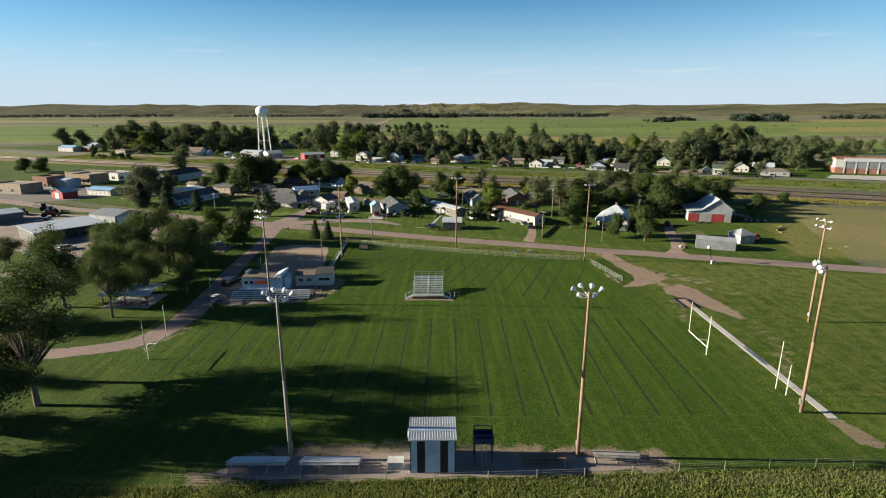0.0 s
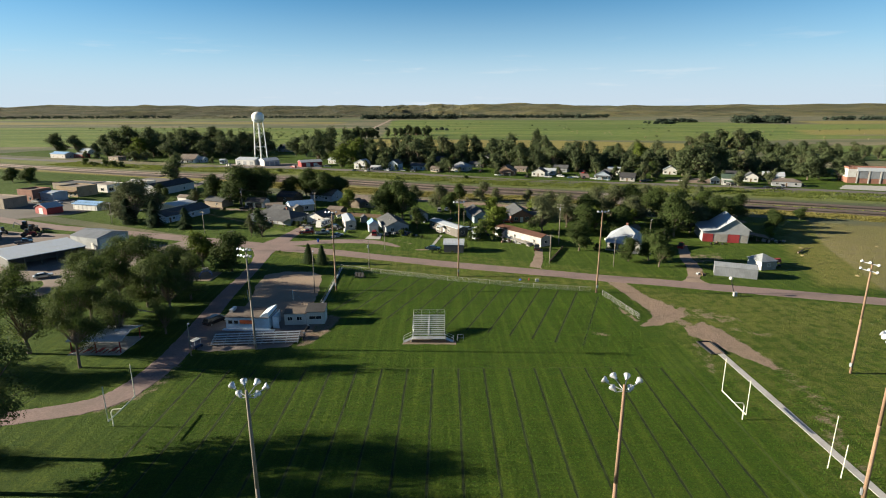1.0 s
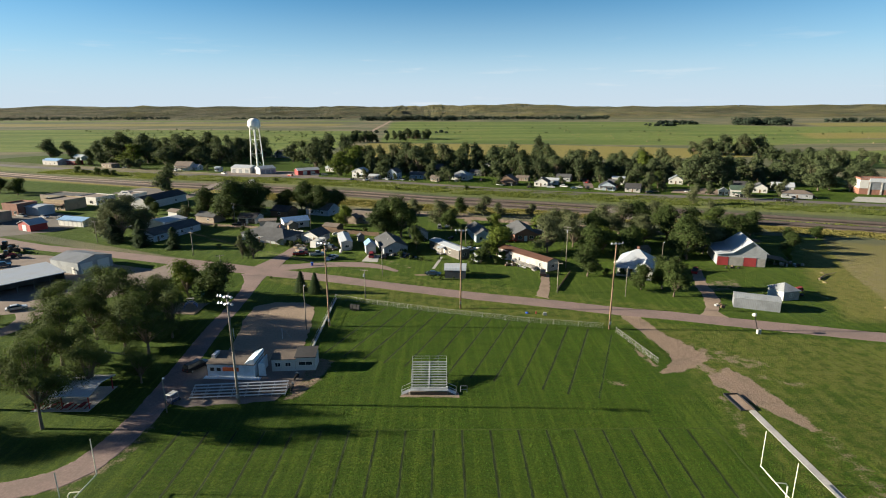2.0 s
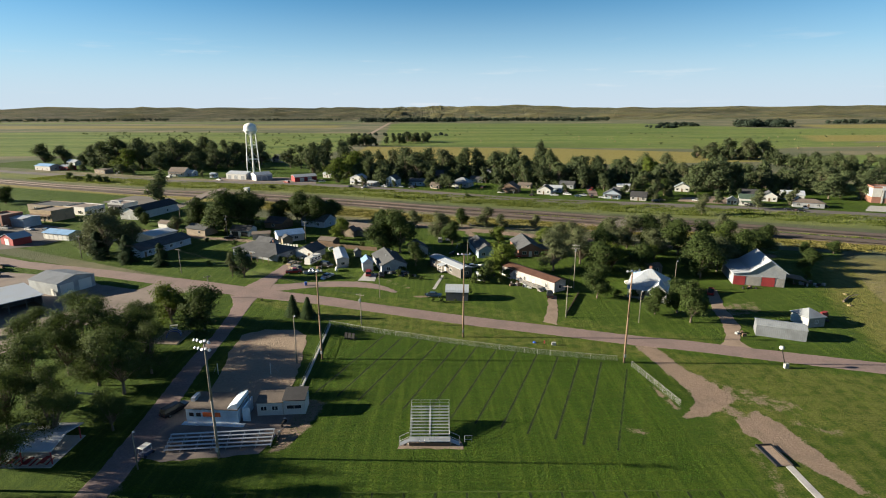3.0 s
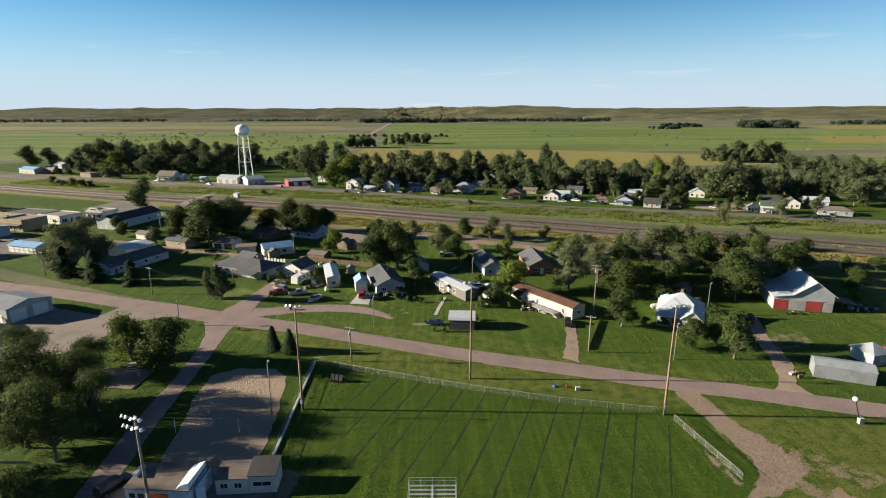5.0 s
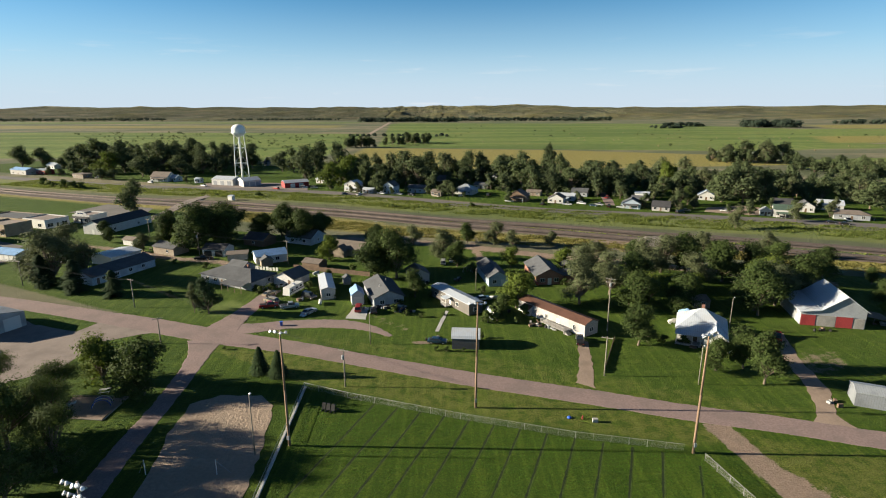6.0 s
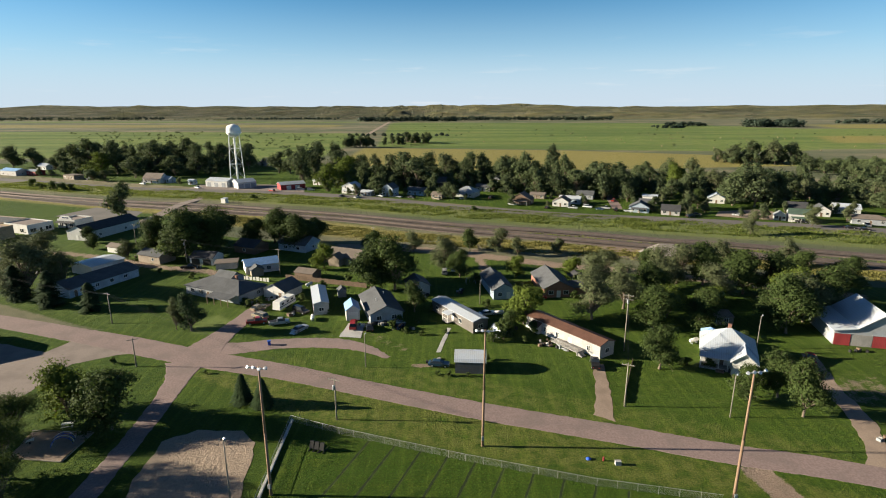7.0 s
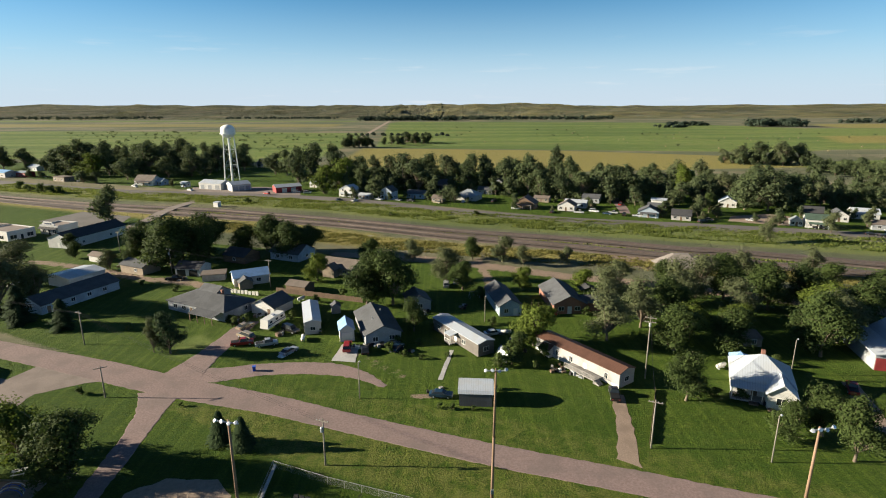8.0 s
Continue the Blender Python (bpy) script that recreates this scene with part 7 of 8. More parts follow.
# ---- stands ----
def bleacher(name, x, y, yaw, width, rows, depth, rise, first, label, guard=True, plank=None):
    """Rows step up and back (+y); the front is at y = 0."""
    b = thing(name, pose(x, y, 0, 0, 0, yaw), label, "bleachers")
    for k in range(rows):
        z, yy = first + rise * k, depth * k
        part("seat_plank", Geo().box(-width / 2, yy, z, width / 2, yy + 0.28, z + 0.05), plank or M_alu, b)
        part("foot_plank", Geo().box(-width / 2, yy + 0.3, z - 0.22, width / 2, yy + depth - 0.04, z - 0.18), plank or M_alu, b)
    n = max(3, int(width / 2.2) + 1)
    for i in range(n):
        xx = -width / 2 + 0.1 + (width - 0.2) * i / (n - 1)
        g = Geo().tube((xx, 0.1, 0.05), (xx, depth * rows, 0.05), 0.035, n=4).tube((xx, 0.1, first - 0.03), (xx, depth * (rows - 1) + 0.2, first + rise * (rows - 1) - 0.03), 0.035, n=4)
        for k in range(0, rows, 2):
            g.tube((xx, depth * k + 0.14, 0), (xx, depth * k + 0.14, first + rise * k), 0.03, n=4)
        g.tube((xx, 0.1, 0.05), (xx, depth * (rows - 1), first + rise * (rows - 2)), 0.025, n=4)
        part("frame", g, M_alu, b)
    if guard:
        top = first + rise * (rows - 1)
        yb = depth * rows
        g = Geo()
        for z in (0.5, 1.0):
            g.tube((-width / 2, yb, top + z), (width / 2, yb, top + z), 0.03, n=5)
        for i in range(5):
            xx = -width / 2 + width * i / 4
            g.tube((xx, yb, 0), (xx, yb, top + 1.0), 0.03, n=5)
        for s in (-1, 1):
            g.tube((s * width / 2, 0.2, first + 0.8), (s * width / 2, yb, top + 1.0), 0.03, n=5)
            for k in range(0, rows, 3):
                g.tube((s * width / 2, depth * k + 0.2, 0.1), (s * width / 2, depth * k + 0.2, first + rise * k + 0.85), 0.025, n=5)
        part("guard_rail", g, M_alu, b)
    return b


mb = bleacher("grandstand", -3.4, 115.0, 0, 6.6, 10, 0.62, 0.21, 1.15, "aluminium grandstand with a raised front walkway", True)
part("aisle", Geo().hexa([(-0.12, 0, 1.22), (0.12, 0, 1.22), (0.12, 5.7, 3.16), (-0.12, 5.7, 3.16)], [(-0.12, 0, 1.26), (0.12, 0, 1.26), (0.12, 5.7, 3.2), (-0.12, 5.7, 3.2)]), M_lamp, mb)
part("walkway", Geo().box(-3.4, -1.5, 0.72, 3.4, -0.05, 0.8), M_alu, mb)
for s in (-1, 1):
    g = Geo()
    for k in range(5):
        g.box(min(s * (3.45 + 0.3 * k), s * (3.75 + 0.3 * k)), -1.4, 0.55 - 0.14 * k, max(s * (3.45 + 0.3 * k), s * (3.75 + 0.3 * k)), -0.3, 0.6 - 0.14 * k)
    part("stairs", g, M_alu, mb)
g = Geo()
for s in (-1, 1):
    g.tube((s * 3.4, -1.45, 1.7), (s * 5.0, -1.45, 0.9), 0.03, n=5).tube((s * 5.0, -1.45, 0), (s * 5.0, -1.45, 0.9), 0.03, n=5)
    g.tube((s * 3.4, -0.1, 1.7), (s * 5.0, -0.1, 0.9), 0.03, n=5).tube((s * 5.0, -0.1, 0), (s * 5.0, -0.1, 0.9), 0.03, n=5)
for k in range(9):
    g.tube((-3.4 + 0.85 * k, -1.45, 0), (-3.4 + 0.85 * k, -1.45, 1.7), 0.025, n=5)
g.tube((-3.4, -1.45, 1.7), (3.4, -1.45, 1.7), 0.03, n=5).tube((-3.4, -1.45, 1.25), (3.4, -1.45, 1.25), 0.025, n=5)
part("front_rail", g, M_alu, mb)
part("kick_board", Geo().box(-3.4, -1.56, 0.1, 3.4, -1.5, 0.6), M_brown, mb)
single("stand_pad", ragged_patch([(-8.6, 112.6), (2.2, 112.6), (1.6, 115.5), (-7.8, 115.5)], 0.02, 0.2, 1.0, seed=80), M_soil, "bare soil before the grandstand", "ground", "structure")
bleacher("long_bleachers", -38.0, 112.6, 5, 17.0, 5, 0.8, 0.2, 0.42, "long low five-row bleachers facing the field", False)
for x in (-21.6, -13.2):
    bleacher("small_bleachers", x, 57.0, 180, 6.9, 5, 0.52, 0.22, 0.42, "small five-row aluminium bleachers behind the touchline", False)
bleacher("small_bleachers", 11.7, 57.4, 180, 5.2, 4, 0.5, 0.2, 0.4, "small old bleachers of dark worn boards beside a pole", False, M_brown)
bleacher("small_bleachers", 20.6, 58.0, 176, 5.2, 4, 0.5, 0.2, 0.4, "small weathered wooden bleachers at the field's edge", False, M_oldwood)
stool = thing("side_rack", pose(3.0, 114.4, 0), "small metal rack standing beside the grandstand", "rack")
for xx in (-0.6, 0.6):
    part("post", Geo().tube((xx, 0, 0), (xx, 0, 1.3), 0.04, n=5), M_greymetal, stool)
part("bar", Geo().tube((-0.6, 0, 1.3), (0.6, 0, 1.3), 0.04, n=5).tube((-0.6, 0, 0.6), (0.6, 0, 0.6), 0.04, n=5), M_greymetal, stool)

# ---- the press box, the spotter's stand ----
pb = thing("press_box", pose(-1.3, 56.6, 0, 0, 0, 1), "ice-blue metal press box with black stripes and a ribbed roof", "press box")
part("wall", Geo().hexa([(-2.6, -2.1, 0), (2.6, -2.1, 0), (2.6, 2.1, 0), (-2.6, 2.1, 0)], [(-2.6, -2.1, 4.3), (2.6, -2.1, 4.3), (2.6, 2.1, 4.4), (-2.6, 2.1, 4.4)]), M_iceblue, pb)
part("roof", Geo().hexa([(-2.75, -2.35, 4.32), (2.75, -2.35, 4.32), (2.75, 2.3, 4.42), (-2.75, 2.3, 4.42)], [(-2.75, -2.35, 4.42), (2.75, -2.35, 4.42), (2.75, 2.3, 4.52), (-2.75, 2.3, 4.52)]), M_metalroof, pb)
for k in range(19):
    x = -2.7 + 0.3 * k
    part("roof_rib", Geo().hexa([(x - 0.03, -2.35, 4.42), (x + 0.03, -2.35, 4.42), (x + 0.03, 2.3, 4.52), (x - 0.03, 2.3, 4.52)], [(x - 0.02, -2.35, 4.47), (x + 0.02, -2.35, 4.47), (x + 0.02, 2.3, 4.57), (x - 0.02, 2.3, 4.57)]), M_metalroof, pb)
part("roof_joint", Geo().hexa([(-2.75, -0.45, 4.47), (2.75, -0.45, 4.47), (2.75, -0.15, 4.48), (-2.75, -0.15, 4.48)], [(-2.75, -0.45, 4.5), (2.75, -0.45, 4.5), (2.75, -0.15, 4.51), (-2.75, -0.15, 4.51)]), M_bluemetal, pb)
for x0, x1 in ((-1.78, -0.88), (0.86, 1.74)):
    part("black_stripe", Geo().box(x0, -2.13, 0.05, x1, -2.105, 4.26), M_black, pb)
for x in (-2.58, 2.5):
    part("corner_trim", Geo().box(x, -2.14, 0.0, x + 0.1, -2.11, 4.28), M_black, pb)
part("hatch", Geo().box(-2.9, -0.6, 3.6, -2.62, 0.4, 4.2), M_paint, pb)
st = thing("spotter_stand", pose(4.7, 57.4, 0), "dark blue timber spotter's stand with a ladder", "stand")
for sx in (-1.05, 1.05):
    for sy in (-0.9, 0.9):
        part("leg", Geo().box(sx - 0.07, sy - 0.07, 0, sx + 0.07, sy + 0.07, 3.7), M_navy, st)
part("floor", Geo().box(-1.2, -1.05, 2.45, 1.2, 1.05, 2.55), M_navy, st)
for y in (-1.04, 0.98):
    part("side_board", Geo().box(-1.2, y, 2.56, 1.2, y + 0.05, 3.15), M_navy, st)
for x in (-1.2, 1.14):
    part("side_board", Geo().box(x, -0.98, 2.56, x + 0.05, 0.97, 3.15), M_navy, st)
for y in (-1.06, 0.98):
    part("top_rail", Geo().box(-1.2, y, 3.6, 1.2, y + 0.08, 3.7), M_navy, st)
g = Geo().tube((-0.3, -2.0, 0), (-0.3, -1.06, 2.5), 0.04, n=5).tube((0.3, -2.0, 0), (0.3, -1.06, 2.5), 0.04, n=5)
for k in range(1, 8):
    t = k / 8
    g.tube((-0.3, -2 + 0.94 * t, 2.5 * t), (0.3, -2 + 0.94 * t, 2.5 * t), 0.03, n=5)
part("ladder", g, M_greypole, st)
bx = thing("utility_box", pose(-5.6, 55.6, 0), "low pale concrete box beside the press box", "box")
part("body", Geo().box(-0.9, -0.6, 0, 0.9, 0.6, 0.9), M_concrete, bx)
part("lid", Geo().box(-0.95, -0.65, 0.9, 0.95, 0.65, 1.0), M_concrete, bx)

# ---- huts by the sand court ----
hut = house("concession_hut", "pale blue concession hut with an orange sign", -41.9, 123.2, -4, 9.4, 5.0, 2.6, 3.0, M_skyblue, M_tanroof, "mono", over=0.15, doors=(("r", 0, 1.0, 2.0, M_paint),), category="hut")
part("sign_board", Geo().box(-1.6, -2.62, 1.25, 1.6, -2.54, 2.05), M_orange, hut, "orange sign board")
part("apron", Geo().box(-5.2, -3.6, 0, 6.0, -2.5, 0.1), M_skyblue, hut)
for x in (-3.7, -2.4):
    part("serving_hatch", Geo().box(x - 0.4, -2.6, 1.2, x + 0.4, -2.53, 1.9), M_black, hut)
part("stepped_end", Geo().hexa([(2.6, -2.5, 2.62), (4.7, -2.5, 2.65), (4.7, 2.5, 3.0), (2.6, 2.5, 3.0)], [(3.6, -2.5, 3.5), (4.7, -2.5, 3.9), (4.7, 2.5, 3.9), (3.6, 2.5, 3.5)]), M_skyblue, hut)
part("screen_wall", Geo().box(5.2, -1.6, 0, 5.35, 2.6, 2.6).box(5.2, -1.75, 0, 6.6, -1.6, 2.6), M_skyblue, hut)
part("vent_hood", Geo().box(-4.6, -0.6, 2.9, -3.9, 1.6, 3.6), M_lamp, hut)
h2 = house("ticket_hut", "white hut with serving windows and a dark roof", -32.6, 124.8, 3, 4.6, 3.6, 2.5, 2.9, M_white, M_tanroof, "mono", over=0.15, windows=(("f", -1.1, 1.0, 0.8), ("f", 0.9, 1.0, 0.8)), category="hut")
h3 = house("dark_roof_hut", "white hut with one long window and a black roof", -28.3, 125.2, 3, 3.9, 3.8, 2.8, 3.3, M_white, M_darkshingle, "mono", over=0.15, windows=(("f", 0, 2.6, 0.7),), category="hut")
shelter = thing("picnic_shelter", pose(-67.2, 112.6, 0, 0, 0, 0), "open picnic shelter with a white metal roof and red tables", "shelter")
part("roof", gable_roof(10, 7.5, 2.6, 3.3, "x", 0.3), M_metalroof, shelter)
part("floor", Geo().box(-5, -4.4, 0, 5, 4.4, 0.08), M_concrete, shelter)
for xx in (-4.7, 0, 4.7):
    for yy in (-3.5, 3.5):
        part("post", Geo().box(xx - 0.08, yy - 0.08, 0.08, xx + 0.08, yy + 0.08, 2.62), M_red, shelter)


def picnic_table(x, y, yaw, mat, label):
    t = thing("picnic_table", pose(x, y, 0.08, 0, 0, yaw), label, "table", "picnic tables")
    part("tabletop", Geo().box(-0.95, -0.38, 0.72, 0.95, 0.38, 0.77), mat, t)
    for s in (-1, 1):
        part("bench", Geo().box(-0.95, s * 0.75 - 0.13, 0.43, 0.95, s * 0.75 + 0.13, 0.48), mat, t)
        part("leg", Geo().tube((s * 0.7, -0.75, 0), (s * 0.7, 0.3, 0.72), 0.04, n=5).tube((s * 0.7, 0.75, 0), (s * 0.7, -0.3, 0.72), 0.04, n=5).tube((s * 0.7, -0.75, 0.43), (s * 0.7, 0.75, 0.43), 0.03, n=5), M_greymetal, t)
    return t


for k in range(4):
    picnic_table(-70.8 + 2.4 * k, 108.9 + (k % 2) * 0.3, 90, M_red, "red picnic table beside the shelter")
for x, y in ((-69.4, 164.0),):
    picnic_table(x, y, 20, M_paint, "white picnic table on the park lawn")
# volleyball net posts
for x in (-48.2, -37.2):
    p = thing("net_post", pose(x, 138.8, 0), "slim pale volleyball post with a guy wire", "post", "volleyball posts")
    part("post", Geo().tube((0, 0, -0.2), (0, 0, 2.6), 0.07, n=7), M_paint, p)
    part("guy_wire", Geo().tube((0, 0, 2.5), (2.0 if x > -40 else -1.2, 0.4, 0), 0.025, n=4), M_greymetal, p)
# playground: slide in the shade, orange climber
pl = thing("playground_slide", pose(-70.5, 128, 0, 0, 0, -60), "metal playground slide under the trees", "slide")
part("chute", Geo().hexa([(-0.35, 0, 1.9), (0.35, 0, 1.9), (0.35, 4, 0.35), (-0.35, 4, 0.35)], [(-0.35, 0, 2.0), (0.35, 0, 2.0), (0.35, 4, 0.45), (-0.35, 4, 0.45)]), M_alu, pl)
part("ladder", Geo().tube((-0.3, -0.9, 0), (-0.3, 0, 2.6), 0.04, n=5).tube((0.3, -0.9, 0), (0.3, 0, 2.6), 0.04, n=5), M_alu, pl)
single("playground_bed", ragged_patch([(-73.4, 155.2), (-64.2, 154.2), (-64.1, 162.0), (-74.8, 162.6)], 0.03, 0.15, seed=81), M_soil, "bare brown soil of a small playground", "ground", "structure")
edge = thing("playground_edging", pose(0, 0, 0), "low weathered timber edging round the playground", "edging")
for (xa, ya), (xb, yb) in (((-73.4, 155.1), (-64.0, 154.0)), ((-63.9, 154.0), (-63.8, 162.2)), ((-64.0, 162.3), (-74.9, 162.8))):
    part("timber", Geo().tube((xa, ya, 0.1), (xb, yb, 0.1), 0.12, n=6), M_greypole, edge)
cl = thing("climbing_frame", pose(-67.2, 159.4, 0, 0, 0, 20), "blue and white arched playground climber", "climbing frame")
for k in range(4):
    g = Geo()
    for q in range(13):
        a, turn = math.pi * q / 12, [2 * math.pi * j / 6 for j in range(6)]
        g.v += [((1.6 + 0.07 * math.cos(b)) * math.cos(a), -0.9 + 0.6 * k + 0.07 * math.sin(b), (1.5 + 0.07 * math.cos(b)) * math.sin(a)) for b in turn]
    g.f += [(6 * q + j, 6 * q + (j + 1) % 6, 6 * q + 6 + (j + 1) % 6, 6 * q + 6 + j) for q in range(12) for j in range(6)]
    part("hoop", g, M_tarp if k % 2 == 0 else M_paint, cl)
for q in (2, 4, 6):
    part("rung", Geo().tube((1.6 * math.cos(math.pi * q / 8), -0.95, 1.5 * math.sin(math.pi * q / 8)), (1.6 * math.cos(math.pi * q / 8), 0.95, 1.5 * math.sin(math.pi * q / 8)), 0.05, n=6), M_tarp, cl)
ss = thing("spring_rider", pose(-72.6, 159.0, 0, 0, 0, 40), "small white playground spring rider", "playground toy")
part("seat", Geo().hexa([(-0.6, -0.15, 0.5), (0.6, -0.15, 0.5), (0.6, 0.15, 0.5), (-0.6, 0.15, 0.5)], [(-0.5, -0.1, 0.75), (0.75, -0.1, 0.95), (0.75, 0.1, 0.95), (-0.5, 0.1, 0.75)]), M_paint, ss)
part("spring", Geo().tube((0, 0, 0), (0, 0, 0.5), 0.12, n=8), M_black, ss)


def motorbike(x, y, yaw):
    m = thing("motorbike", pose(x, y, 0, 0, 0, yaw), "dark motorbike parked on the dusty lot", "motorbike", "motorbikes")
    for xx in (-0.7, 0.7):
        part("wheel", Geo().tube((xx, -0.07, 0.32), (xx, 0.07, 0.32), 0.32, n=14), M_rubber, m)
    part("body", Geo().hexa([(-0.7, -0.14, 0.4), (0.45, -0.14, 0.35), (0.45, 0.14, 0.35), (-0.7, 0.14, 0.4)], [(-0.75, -0.12, 0.75), (0.4, -0.16, 0.9), (0.4, 0.16, 0.9), (-0.75, 0.12, 0.75)]), M_black, m)
    part("fork", Geo().tube((0.7, 0, 0.32), (0.45, 0, 1.0), 0.05, n=6), M_alu, m)
    part("handlebar", Geo().tube((0.42, -0.38, 1.02), (0.42, 0.38, 1.02), 0.03, n=6), M_alu, m)
    part("screen", Geo().hexa([(0.5, -0.2, 0.85), (0.56, -0.2, 0.85), (0.56, 0.2, 0.85), (0.5, 0.2, 0.85)], [(0.38, -0.15, 1.25), (0.42, -0.15, 1.25), (0.42, 0.15, 1.25), (0.38, 0.15, 1.25)]), M_paint, m)


motorbike(-29.2, 119.9, 78)
motorbike(-28.9, 115.8, 95)
gc = thing("golf_cart", pose(-48.9, 111.4, 0, 0, 0, 70), "small white golf cart parked beside the lane", "cart")
part("body", Geo().hexa([(-1.1, -0.55, 0.25), (1.1, -0.55, 0.25), (1.1, 0.55, 0.25), (-1.1, 0.55, 0.25)], [(-1.0, -0.5, 0.85), (0.7, -0.5, 0.7), (0.7, 0.5, 0.7), (-1.0, 0.5, 0.85)]), M_navy, gc)
part("canopy", Geo().hexa([(-1.1, -0.62, 1.8), (0.7, -0.62, 1.8), (0.7, 0.62, 1.8), (-1.1, 0.62, 1.8)], [(-1.0, -0.55, 1.9), (0.6, -0.55, 1.9), (0.6, 0.55, 1.9), (-1.0, 0.55, 1.9)]), M_paint, gc)
for sx in (-0.95, 0.6):
    for sy in (-0.52, 0.52):
        part("post", Geo().tube((sx, sy, 0.7), (sx, sy, 1.81), 0.03, n=5), M_greymetal, gc)
for sx in (-0.75, 0.8):
    for sy in (-0.5, 0.5):
        part("wheel", Geo().tube((sx, sy - 0.08, 0.24), (sx, sy + 0.08, 0.24), 0.24, n=10), M_rubber, gc)
kerb = Geo()
for k in range(12):
    xa, xb = -29.0 - 0.075 * k, -29.0 - 0.075 * (k + 1)
    kerb.hexa([(xa - 0.45, 130 + 3 * k, 0), (xa, 130 + 3 * k, 0), (xb, 133 + 3 * k - 0.02, 0), (xb - 0.45, 133 + 3 * k - 0.02, 0)], [(xa - 0.43, 130 + 3 * k, 0.3), (xa - 0.02, 130 + 3 * k, 0.3), (xb - 0.02, 133 + 3 * k - 0.02, 0.3), (xb - 0.43, 133 + 3 * k - 0.02, 0.3)])
single("kerb_court", kerb, M_concrete, "pale concrete kerb beside the sand court", "kerb", "structure")

# ---- fences ----
bay_mesh = {}


def fence_bay(length, height):
    key = (round(length, 1), height)
    if key not in bay_mesh:
        g = Geo()
        n = int(length / 0.28)
        for k in range(-int(height / 0.28), n + 1):
            for up in (0, 1):
                x0, x1 = k * 0.28, k * 0.28 + height
                z0, z1 = (0.05, height) if up == 0 else (height, 0.05)
                a, b = max(0, -x0 / (x1 - x0)), min(1, (length - x0) / (x1 - x0))
                if b <= a:
                    continue
                xa, xb = x0 + (x1 - x0) * a, x0 + (x1 - x0) * b
                za, zb = z0 + (z1 - z0) * a, z0 + (z1 - z0) * b
                g.face((xa, 0.0, za), (xb, 0.0, zb), (xb, 0.0, zb + 0.022), (xa, 0.0, za + 0.022))
        bay_mesh[key] = g.mesh("chain_link", M_wire)
    return bay_mesh[key]


def chain_fence(points, height, label, bay=3.0, rail=True, wires=True):
    f = thing("chain_fence", pose(points[0][0], points[0][1], 0), label, "fence")
    o = Vector((*points[0], 0))
    for a, b in zip(points, points[1:]):
        a, b = Vector((*a, 0)) - o, Vector((*b, 0)) - o
        n = max(1, round((b - a).length / bay))
        yaw = math.degrees(math.atan2(b.y - a.y, b.x - a.x))
        step = (b - a).length / n
        for k in range(n):
            p = a.lerp(b, k / n)
            part("post", Geo().tube((p.x, p.y, -0.1), (p.x, p.y, height + 0.05), 0.035, n=5), M_wire, f)
            if wires:
                part("chain_link", fence_bay(step, height), M_wire, f, at=pose(p.x, p.y, 0, 0, 0, yaw))
        if rail:
            part("top_rail", Geo().tube((a.x, a.y, height), (b.x, b.y, height), 0.03, n=5), M_wire, f)
    return f


chain_fence([(-29.3, 129.5), (-30.2, 165.5), (-20.8, 161.5), (0.8, 153.9), (20.2, 147.9), (37.2, 144.2)], 1.3, "grey chain-link fence round the field's far end")
chain_fence([(39.4, 141.7), (43, 125.4)], 1.3, "short run of grey chain-link fence")
near_f = thing("post_fence", pose(-26, 52.8, 0), "low wire fence on short wooden posts behind the stands", "fence")
NEAR_FENCE = [(-30.5, 52.9), (-25.8, 52.8), (-20.8, 52.5), (-15.9, 52.5), (-11.0, 52.6), (-6.5, 53.0), (-1.0, 53.0), (5.0, 53.2), (10.5, 53.4), (16.0, 53.7), (21.5, 54.1), (27, 54.5), (32.5, 54.9), (37.9, 55.3), (43.3, 55.4), (47.9, 55.6), (53, 55.8), (60, 56)]
for k, (x, y) in enumerate(NEAR_FENCE):
    part("post", Geo().tube((x + 26, y - 52.8, -0.1), (x + 26 + 0.04 * (k % 3 - 1), y - 52.8, 1.2), 0.06, 0.05, n=6), M_greypole, near_f)
for z in (0.45, 0.8, 1.1):
    g = Geo()
    for (x0, y0), (x1, y1) in zip(NEAR_FENCE, NEAR_FENCE[1:]):
        g.tube((x0 + 26, y0 - 52.8, z), (x1 + 26, y1 - 52.8, z), 0.012, n=3, caps=False)
    part("wire", g, M_wire, near_f)
bf = thing("board_fence", pose(31.8, 171.5, 0, 0, 0, 66.5), "low dark board fence along the trailer's yard", "fence")
for k in range(22):
    part("board", Geo().box(0.9 * k, -0.04, 0.0, 0.9 * k + 0.84, 0.04, 0.62 + 0.05 * (k % 3)), M_brown, bf)
wf = thing("yard_fence", pose(-54.6, 250.6, 0, 0, 0, -19), "brown wooden yard fence behind the houses", "fence")
for k in range(33):
    part("board", Geo().box(0.9 * k, -0.04, 0.0, 0.9 * k + 0.85, 0.04, 1.5 + 0.06 * (k % 3)), M_brown, wf)

blk = thing("block_fence", pose(-70, 251, 0, 0, 0, -18), "row of pale upright blocks along a yard", "fence")
for k in range(9):
    part("block", Geo().box(1.32 * k, -0.12, 0, 1.32 * k + 0.85 + 0.1 * (k % 2), 0.12, 1.0 + 0.12 * (k % 3)), M_paint, blk)

